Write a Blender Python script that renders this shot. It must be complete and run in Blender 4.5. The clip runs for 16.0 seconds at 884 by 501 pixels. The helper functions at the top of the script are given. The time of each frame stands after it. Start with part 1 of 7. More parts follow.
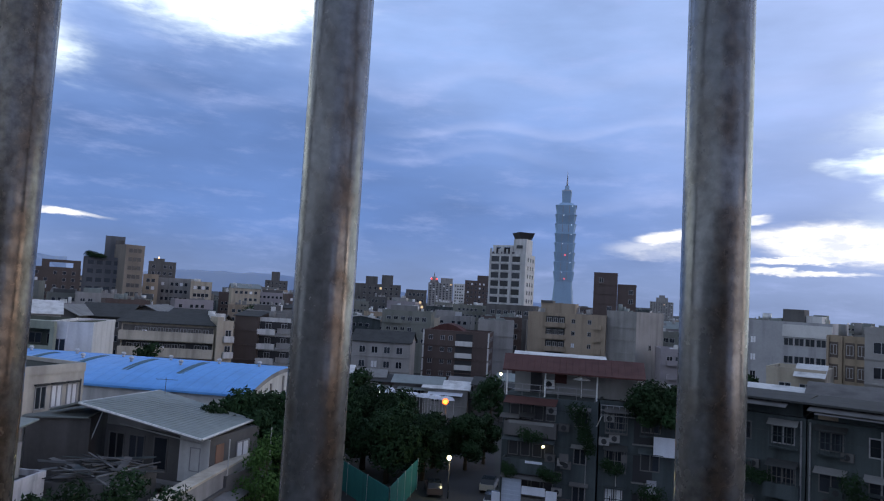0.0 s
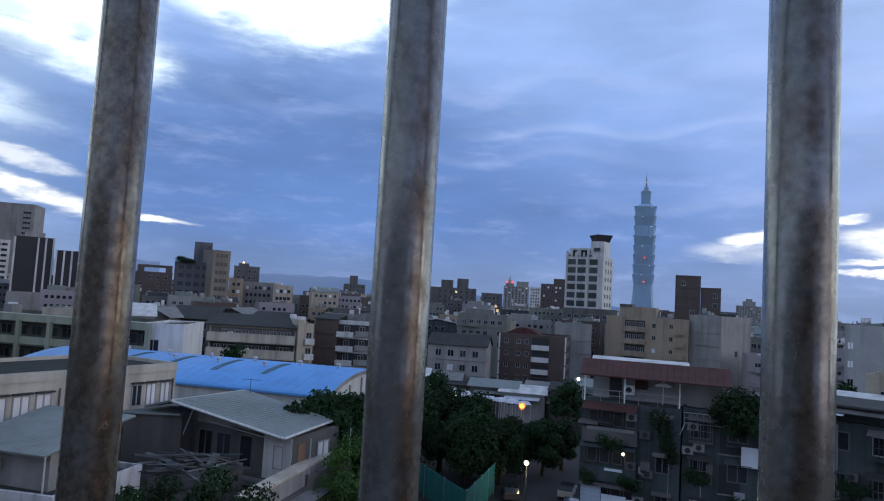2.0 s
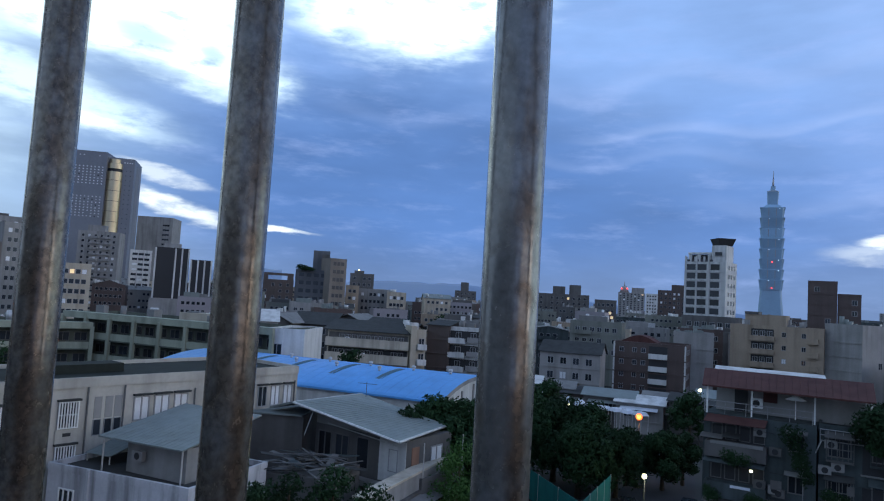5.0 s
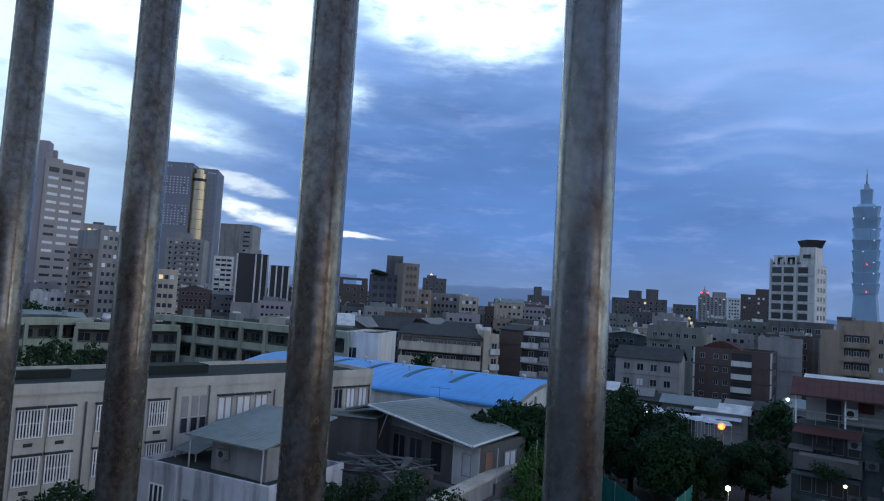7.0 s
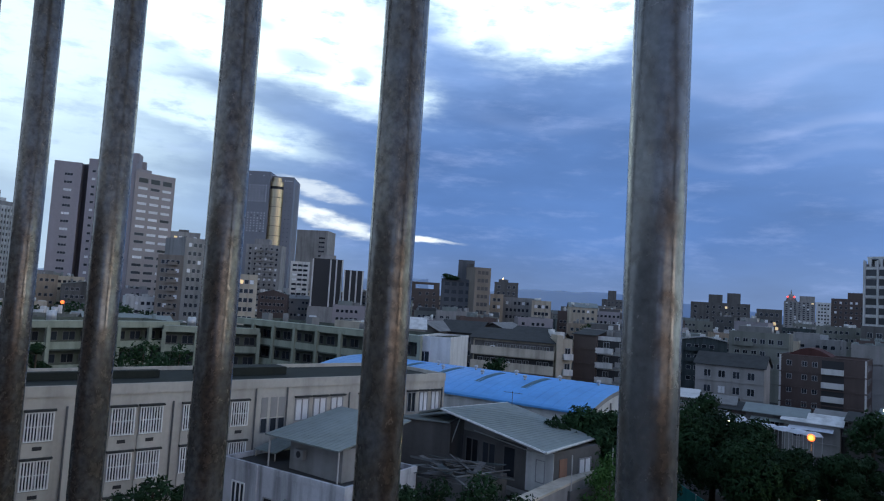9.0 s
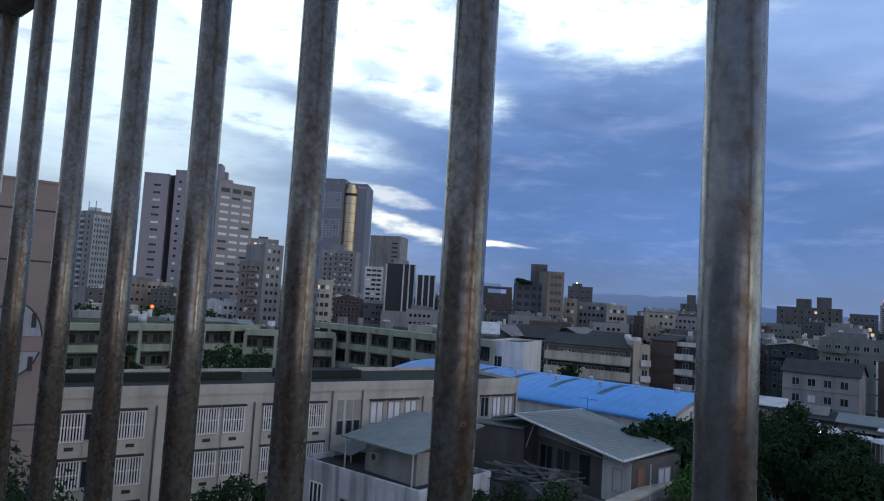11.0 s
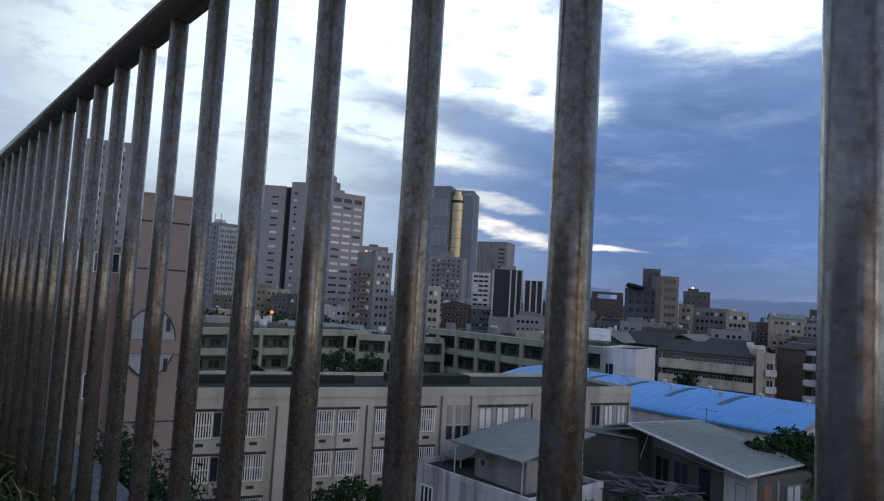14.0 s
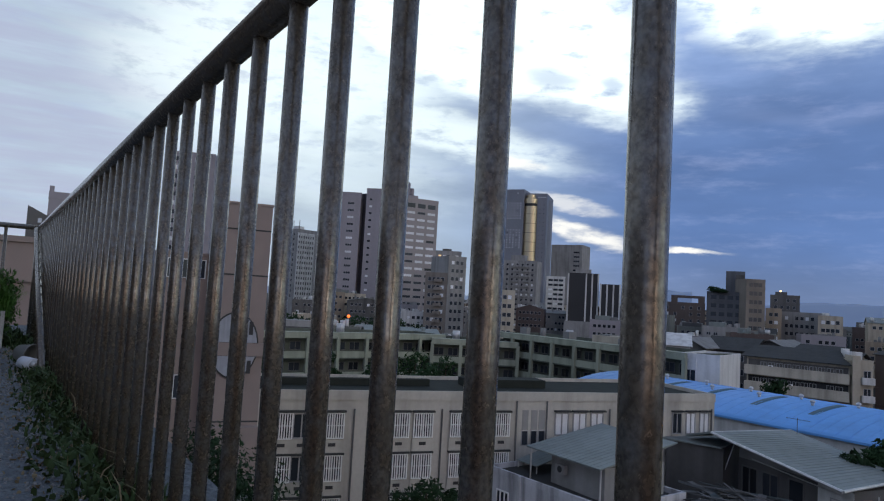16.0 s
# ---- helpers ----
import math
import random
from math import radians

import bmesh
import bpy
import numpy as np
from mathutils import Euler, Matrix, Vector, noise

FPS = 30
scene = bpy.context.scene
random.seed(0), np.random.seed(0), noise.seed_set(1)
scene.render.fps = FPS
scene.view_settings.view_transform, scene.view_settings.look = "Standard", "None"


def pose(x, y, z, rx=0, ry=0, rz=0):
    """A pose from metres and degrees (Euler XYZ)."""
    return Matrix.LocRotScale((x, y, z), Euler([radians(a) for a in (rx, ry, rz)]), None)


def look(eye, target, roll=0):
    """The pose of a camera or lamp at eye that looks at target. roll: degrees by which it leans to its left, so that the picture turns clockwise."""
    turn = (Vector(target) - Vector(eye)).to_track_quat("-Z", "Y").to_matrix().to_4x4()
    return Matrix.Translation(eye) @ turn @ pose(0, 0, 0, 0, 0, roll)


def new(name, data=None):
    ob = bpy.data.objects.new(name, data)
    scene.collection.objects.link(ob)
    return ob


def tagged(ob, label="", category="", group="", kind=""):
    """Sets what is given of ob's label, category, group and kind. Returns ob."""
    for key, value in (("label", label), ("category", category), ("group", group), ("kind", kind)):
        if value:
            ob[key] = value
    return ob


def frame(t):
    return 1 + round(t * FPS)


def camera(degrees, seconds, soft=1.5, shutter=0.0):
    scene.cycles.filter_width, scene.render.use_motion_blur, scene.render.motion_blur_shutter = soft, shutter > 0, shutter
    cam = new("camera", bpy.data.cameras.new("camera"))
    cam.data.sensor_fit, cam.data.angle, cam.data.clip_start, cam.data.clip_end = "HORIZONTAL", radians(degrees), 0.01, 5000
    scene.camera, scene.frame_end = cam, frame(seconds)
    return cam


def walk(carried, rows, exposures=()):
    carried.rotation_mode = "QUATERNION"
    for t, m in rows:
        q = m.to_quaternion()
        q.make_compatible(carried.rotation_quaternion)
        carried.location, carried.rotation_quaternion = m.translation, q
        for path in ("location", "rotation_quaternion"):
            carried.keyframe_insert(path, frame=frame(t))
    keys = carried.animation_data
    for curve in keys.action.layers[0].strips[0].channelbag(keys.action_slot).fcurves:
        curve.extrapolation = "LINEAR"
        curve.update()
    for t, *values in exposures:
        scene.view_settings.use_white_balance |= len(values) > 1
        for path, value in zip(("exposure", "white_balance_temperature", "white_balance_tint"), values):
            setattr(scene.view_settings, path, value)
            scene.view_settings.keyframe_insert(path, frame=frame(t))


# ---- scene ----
cam = camera(66.45, 16.0, soft=1.15)
# seconds, x, y, z, yaw, pitch, roll
ROWS = [
    (0.0, 0.0000, 0.0448, 21.5, 6.77, 4.17, -3.24),
    (0.5, 0.0003, 0.0436, 21.5, 8.24, 4.12, -3.26),
    (1.0, 0.0006, 0.0424, 21.5, 9.92, 4.11, -3.28),
    (1.5, 0.0010, 0.0412, 21.5, 11.61, 4.11, -3.29),
    (2.0, 0.0015, 0.0400, 21.5, 13.17, 4.10, -3.31),
    (2.5, 0.0019, 0.0388, 21.5, 14.58, 4.09, -3.33),
    (3.0, 0.0025, 0.0376, 21.5, 16.19, 4.09, -3.34),
    (3.5, 0.0030, 0.0364, 21.5, 17.83, 4.09, -3.35),
    (4.0, 0.0036, 0.0351, 21.5, 19.43, 4.12, -3.36),
    (6.5, 0.0073, 0.0289, 21.5, 27.15, 4.09, -3.41),
    (7.0, 0.0082, 0.0276, 21.5, 28.69, 4.12, -3.42),
    (7.5, 0.0091, 0.0264, 21.5, 30.30, 4.09, -3.42),
    (8.0, 0.0100, 0.0251, 21.5, 31.86, 4.10, -3.42),
    (8.5, 0.0110, 0.0238, 21.5, 33.30, 4.11, -3.43),
    (9.0, 0.0121, 0.0225, 21.5, 34.77, 4.12, -3.43),
    (11.5, 0.0179, 0.0159, 21.5, 42.44, 4.13, -3.40),
    (12.0, 0.0192, 0.0146, 21.5, 43.95, 4.12, -3.39),
    (12.5, 0.0206, 0.0133, 21.5, 45.40, 4.12, -3.38),
    (13.0, 0.0220, 0.0119, 21.5, 46.90, 4.13, -3.37),
    (13.5, 0.0234, 0.0106, 21.5, 48.50, 4.13, -3.35),
    (14.0, 0.0249, 0.0092, 21.5, 49.99, 4.10, -3.33),
    (14.5, 0.0264, 0.0079, 21.5, 51.48, 4.13, -3.31),
    (15.0, 0.0279, 0.0065, 21.5, 53.04, 4.14, -3.29),
    (15.5, 0.0295, 0.0052, 21.5, 54.68, 4.13, -3.26),
    (16.0, 0.0312, 0.0038, 21.5, 56.25, 4.09, -3.23),
]
walk(cam, [(t, pose(x, y, z, 90 + pitch, roll, yaw)) for t, x, y, z, yaw, pitch, roll in ROWS],
     exposures=[(0.0, 0.23, 6400, 8), (4.0, 0.2, 5880, 1), (7.0, 0.1, 5700, 0), (9.0, 0.06, 5880, 1), (12.5, 0.02, 6350, 4), (16.0, -0.04, 6560, 5)])

# ---- light ----
SKY = 1.0
world = bpy.data.worlds.new("dusk_sky")
scene.world = world
world.use_nodes = True
wn, wl = world.node_tree.nodes, world.node_tree.links
wn.clear()


def wmath(op, a, b=None, c=None):
    n = wn.new("ShaderNodeMath")
    n.operation = op
    for k, v in enumerate((a, b, c)):
        if v is None:
            continue
        if isinstance(v, (int, float)):
            n.inputs[k].default_value = v
        else:
            wl.new(v, n.inputs[k])
    return n.outputs[0]


def wmix(fac, a, b):
    n = wn.new("ShaderNodeMix")
    n.data_type = "RGBA"
    for sock, v in ((n.inputs[0], fac), (n.inputs[6], a), (n.inputs[7], b)):
        if isinstance(v, tuple):
            sock.default_value = (*v, 1)
        elif isinstance(v, (int, float)):
            sock.default_value = v
        else:
            wl.new(v, sock)
    return n.outputs[2]


def wramp(v, lo, hi):
    n = wn.new("ShaderNodeMapRange")
    n.interpolation_type = "SMOOTHSTEP"
    wl.new(v, n.inputs[0])
    n.inputs[1].default_value, n.inputs[2].default_value = lo, hi
    return n.outputs[0]


coord = wn.new("ShaderNodeTexCoord").outputs["Generated"]
sep = wn.new("ShaderNodeSeparateXYZ")
wl.new(coord, sep.inputs[0])
sx, sy, sz = sep.outputs
azim = wmath("MULTIPLY", wmath("ARCTAN2", wmath("MULTIPLY", sx, -1.0), sy), 57.2958)
elev = wmath("MULTIPLY", wmath("ARCSINE", sz), 57.2958)


def wnoise(scale, detail, sx_, sz_, rough=0.55, off=0.0):
    comb = wn.new("ShaderNodeCombineXYZ")
    wl.new(wmath("MULTIPLY", azim, sx_), comb.inputs[0])
    wl.new(wmath("MULTIPLY", elev, sz_), comb.inputs[1])
    comb.inputs[2].default_value = off
    n = wn.new("ShaderNodeTexNoise")
    n.inputs["Scale"].default_value, n.inputs["Detail"].default_value = scale, detail
    n.inputs["Roughness"].default_value = rough
    wl.new(comb.outputs[0], n.inputs["Vector"])
    return n.outputs["Fac"]


# clouds: wide grey-blue banks with torn, bright gaps
n_big = wnoise(1.0, 4, 0.03, 0.10, 0.5, 3.0)
n_mid = wnoise(1.0, 5, 0.07, 0.24, 0.55, 7.0)
n_fine = wnoise(1.0, 6, 0.16, 0.62, 0.62, 1.0)
wa = wmath("ADD", azim, wmath("MULTIPLY", wmath("SUBTRACT", n_mid, 0.5), 15.0))
we = wmath("ADD", wmath("ADD", elev, wmath("MULTIPLY", wmath("SUBTRACT", n_fine, 0.5), 2.4)), wmath("MULTIPLY", wmath("SUBTRACT", n_mid, 0.5), 5.0))


wa_thin = wmath("ADD", azim, wmath("MULTIPLY", wmath("SUBTRACT", n_mid, 0.5), 5.0))
we_thin = wmath("ADD", elev, wmath("MULTIPLY", wmath("SUBTRACT", n_fine, 0.5), 2.0))


def patch(ga, ge, ha, he, slope=0.0, soft0=0.0, soft1=3.4, pa=wa, pe=we):
    da = wmath("SUBTRACT", pa, ga)
    u = wmath("MULTIPLY", da, 1 / ha)
    v = wmath("MULTIPLY", wmath("SUBTRACT", wmath("SUBTRACT", pe, ge), wmath("MULTIPLY", da, slope)), 1 / he)
    r2 = wmath("ADD", wmath("MULTIPLY", u, u), wmath("MULTIPLY", v, v))
    return wmath("SUBTRACT", 1.0, wramp(r2, soft0, soft1))


# gaps in the bank: azimuth, elevation, half widths, slope, brightness
GAPS = [(27, 25.0, 8.8, 4.0, 0.0, 1.15), (53, 22.5, 10.5, 4.4, 0.1, 1.15), (44.5, 18.0, 6, 2.2, 0.15, 0.85), (57, 14, 9, 1.6, 0.2, 0.7),
        (-31, 10.7, 4.6, 1.9, 0.0, 1.1), (70, 18, 12, 7, 0.0, 0.7), (66, 10, 9, 3, 0.0, 0.5), (-52, 14, 18, 12, 0.0, 1.2)]
# thin bright slits low over the skyline
SLITS = [(44.6, 6.1, 3.3, 0.5, 0.26, 0.8), (38.0, 5.0, 2.9, 0.22, 0.06, 0.85), (46.0, 8.4, 2.8, 0.36, 0.18, 0.6), (50.7, 11.8, 1.6, 0.4, 0.1, 0.8),
         (-25.0, 5.6, 4.2, 0.95, 0.05, 1.1), (-21.5, 4.35, 3.0, 0.2, 0.0, 1.0), (-20.5, 3.5, 3.0, 0.15, 0.0, 0.9), (-17.8, 7.6, 1.2, 0.25, 0.0, 0.9),
         (-11.8, 6.0, 1.8, 0.4, -0.12, 0.9), (-10.5, 5.0, 2.6, 0.5, 0.0, 0.5)]
gap = slit = None
for ga, ge, ha, he, slope, power in GAPS:
    g = wmath("MULTIPLY", patch(ga, ge, ha, he, slope), power)
    gap = g if gap is None else wmath("MAXIMUM", gap, g)
for ga, ge, ha, he, slope, power in SLITS:
    g = wmath("MULTIPLY", patch(ga, ge, ha, he, slope, soft1=5.0, pa=wa_thin, pe=we_thin), power)
    slit = g if slit is None else wmath("MAXIMUM", slit, g)
lit = wmath("POWER", wramp(gap, 0.0, 1.08), 1.7)
bank = wmix(wramp(elev, 6.0, 24.0), (0.15, 0.25, 0.55), (0.32, 0.45, 0.80))
low = wmath("SUBTRACT", 1.0, wramp(elev, -1.0, 8.0))
bank = wmix(wmath("MULTIPLY", low, 0.8), bank, (0.20, 0.28, 0.52))
right = wmath("SUBTRACT", 1.0, wramp(azim, -40, 2))
bank = wmix(wmath("MULTIPLY", right, 0.7), bank, (0.50, 0.58, 0.88))
bank = wmix(wmath("MULTIPLY", patch(26, 9.5, 19, 9.5, 0.0, 0.0, 1.8), 0.8), bank, (0.115, 0.205, 0.475))
haze = wmath("SUBTRACT", 1.0, wramp(elev, 0.5, 6.0))
bank = wmix(wmath("MULTIPLY", haze, 0.6), bank, (0.19, 0.255, 0.44))
left = wramp(azim, 37, 68)
bank = wmix(wmath("MULTIPLY", left, 0.8), bank, (0.64, 0.75, 0.88))
ripple = wmath("ADD", 0.42, wmath("ADD", wmath("MULTIPLY", n_mid, 0.62), wmath("MULTIPLY", n_big, 0.56)))
tone = wn.new("ShaderNodeHueSaturation")
wl.new(bank, tone.inputs["Color"])
wl.new(ripple, tone.inputs["Value"])
wisps = wmath("MULTIPLY", wramp(n_fine, 0.48, 0.8), 0.4)
bank = wmix(wisps, tone.outputs[0], (0.42, 0.50, 0.86))
# long folds: thin pale crests that wander along the bank
for base, swing, a0, a1, thin, gain in ((14.2, 1.7, 14, -22, 0.42, 0.30), (12.2, 2.2, 20, -6, 0.6, 0.16), (18.0, 2.6, 22, -25, 1.1, 0.22), (8.6, 1.6, 4, -24, 0.7, 0.18), (15.5, 2.4, 36, 16, 0.9, 0.14)):
    crest = wmath("ADD", base, wmath("ADD", wmath("MULTIPLY", wmath("SUBTRACT", n_big, 0.5), swing * 2.2), wmath("MULTIPLY", wmath("SINE", wmath("MULTIPLY", azim, 0.42)), swing * 0.32)))
    off = wmath("MULTIPLY", wmath("SUBTRACT", elev, crest), 1 / thin)
    above = wmath("SUBTRACT", 1.0, wramp(wmath("MULTIPLY", off, 0.55), 0.0, 1.0))
    below = wramp(off, -1.0, 0.0)
    span = wmath("MULTIPLY", wramp(azim, a1, a1 + 7), wmath("SUBTRACT", 1.0, wramp(azim, a0 - 5, a0)))
    fold = wmath("MULTIPLY", wmath("MULTIPLY", above, below), wmath("MULTIPLY", span, wmath("MULTIPLY", n_mid, gain * 1.1)))
    bank = wmix(fold, bank, (0.62, 0.68, 1.0))
# streaks drawn out across the paler side
n_long = wnoise(1.0, 5, 0.05, 0.5, 0.6, 9.0)
bank = wmix(wmath("MULTIPLY", wramp(azim, 62, 84), wmath("MULTIPLY", wramp(n_long, 0.38, 0.62), 0.75)), bank, (0.50, 0.53, 0.74))
n_tear = wnoise(1.0, 6, 0.32, 0.85, 0.62, 5.0)
torn = wmath("ADD", 0.5, wmath("MULTIPLY", wramp(n_tear, 0.30, 0.52), 0.75))
lit = wmath("MINIMUM", wmath("MULTIPLY", lit, torn), 1.0)
# small dark rags of cloud adrift in the gap
rags = None
for ga, ge, ha, he in ((48.1, 18.6, 1.9, 0.8), (43.2, 18.0, 0.8, 0.6), (46.0, 16.4, 1.6, 0.5), (31.5, 21.3, 1.1, 0.6), (52.0, 21.0, 1.2, 0.5)):
    g = patch(ga, ge, ha, he, 0.15, soft1=2.4, pa=wa_thin, pe=we_thin)
    rags = g if rags is None else wmath("MAXIMUM", rags, g)
lit = wmath("MULTIPLY", lit, wmath("SUBTRACT", 1.0, wmath("MULTIPLY", rags, 0.5)))
cloud = wmix(lit, bank, (1.22, 1.34, 1.38))
frayed = wmath("ADD", 0.55, wmath("MULTIPLY", wramp(n_tear, 0.36, 0.6), 0.6))
lit_slit = wmath("MINIMUM", wmath("MULTIPLY", wmath("POWER", wramp(slit, 0.0, 1.0), 1.5), frayed), 1.0)
cloud = wmix(lit_slit, cloud, (1.18, 1.14, 1.12))
# the low sun behind thin cloud
cloud = wmix(patch(-79, 13, 5, 12, 0.0, 0.0, 2.0), cloud, (5.0, 4.1, 3.6))
cloud = wmix(wmath("MULTIPLY", wramp(elev, 32, 62), 0.6), cloud, (0.14, 0.21, 0.40))
nish = wn.new("ShaderNodeTexSky")
nish.sky_type, nish.sun_disc = "NISHITA", False
nish.sun_elevation, nish.sun_rotation = radians(9), radians(100)
sky_bg, cloud_bg = wn.new("ShaderNodeBackground"), wn.new("ShaderNodeBackground")
wl.new(nish.outputs[0], sky_bg.inputs[0])
sky_bg.inputs[1].default_value = 0.05
wl.new(cloud, cloud_bg.inputs[0])
cloud_bg.inputs[1].default_value = SKY
both = wn.new("ShaderNodeMixShader")
both.inputs[0].default_value = 0.94
wl.new(sky_bg.outputs[0], both.inputs[1])
wl.new(cloud_bg.outputs[0], both.inputs[2])
wout = wn.new("ShaderNodeOutputWorld")
wl.new(both.outputs[0], wout.inputs[0])

sun = new("sun", bpy.data.lights.new("sun", "SUN"))
sun.data.energy, sun.data.angle, sun.data.color = 0.3, radians(35), (1.0, 0.80, 0.62)
sun.matrix_world = look((60, -20, 13), (0, 0, 0))


# ---- materials ----
def mat(name, col, rough=0.8, metal=0.0, var=0.25, scale=0.6, streak=0.25, bump=0.0, rnd=0.0, fine=0.12, spec=0.5):
    m = bpy.data.materials.new(name)
    m.use_nodes = True
    nt = m.node_tree
    b = nt.nodes["Principled BSDF"]
    b.inputs["Roughness"].default_value, b.inputs["Metallic"].default_value = rough, metal
    b.inputs["Specular IOR Level"].default_value = spec if rough < 0.8 else min(spec, 0.2)
    geo = nt.nodes.new("ShaderNodeNewGeometry")

    def noise_tex(s, detail, stretch=1.0):
        mp = nt.nodes.new("ShaderNodeMapping")
        mp.inputs["Scale"].default_value = (1, 1, stretch)
        nt.links.new(geo.outputs["Position"], mp.inputs[0])
        n = nt.nodes.new("ShaderNodeTexNoise")
        n.inputs["Scale"].default_value, n.inputs["Detail"].default_value = s, detail
        nt.links.new(mp.outputs[0], n.inputs["Vector"])
        return n.outputs["Fac"]

    def calc(op, a, k):
        n = nt.nodes.new("ShaderNodeMath")
        n.operation = op
        nt.links.new(a, n.inputs[0])
        if isinstance(k, (int, float)):
            n.inputs[1].default_value = k
        else:
            nt.links.new(k, n.inputs[1])
        return n.outputs[0]

    broad = noise_tex(scale, 5)
    grain = noise_tex(scale * 14, 3)
    val = calc("ADD", calc("MULTIPLY", calc("SUBTRACT", broad, 0.5), var * 2.4), 1.0)
    val = calc("MULTIPLY", val, calc("ADD", calc("MULTIPLY", calc("SUBTRACT", grain, 0.5), fine * 2), 1.0))
    if streak:
        st = noise_tex(scale * 3, 4, 0.08)
        ra = nt.nodes.new("ShaderNodeMapRange")
        ra.inputs[1].default_value, ra.inputs[2].default_value = 0.45, 0.75
        ra.inputs[3].default_value, ra.inputs[4].default_value = 1.0, 1.0 - streak
        nt.links.new(st, ra.inputs[0])
        val = calc("MULTIPLY", val, ra.outputs[0])
    if rnd:
        oi = nt.nodes.new("ShaderNodeObjectInfo")
        val = calc("MULTIPLY", val, calc("ADD", calc("MULTIPLY", oi.outputs["Random"], rnd * 2), 1.0 - rnd))
    hsv = nt.nodes.new("ShaderNodeHueSaturation")
    hsv.inputs["Color"].default_value = (*col, 1)
    nt.links.new(val, hsv.inputs["Value"])
    nt.links.new(hsv.outputs[0], b.inputs["Base Color"])
    if bump:
        bp = nt.nodes.new("ShaderNodeBump")
        bp.inputs["Strength"].default_value, bp.inputs["Distance"].default_value = bump, 0.02
        nt.links.new(grain, bp.inputs["Height"])
        nt.links.new(bp.outputs[0], b.inputs["Normal"])
    return m


def glow(name, col, strength):
    m = bpy.data.materials.new(name)
    m.use_nodes = True
    b = m.node_tree.nodes["Principled BSDF"]
    b.inputs["Base Color"].default_value = (*col, 1)
    b.inputs["Emission Color"].default_value = (*col, 1)
    b.inputs["Emission Strength"].default_value = strength
    return m


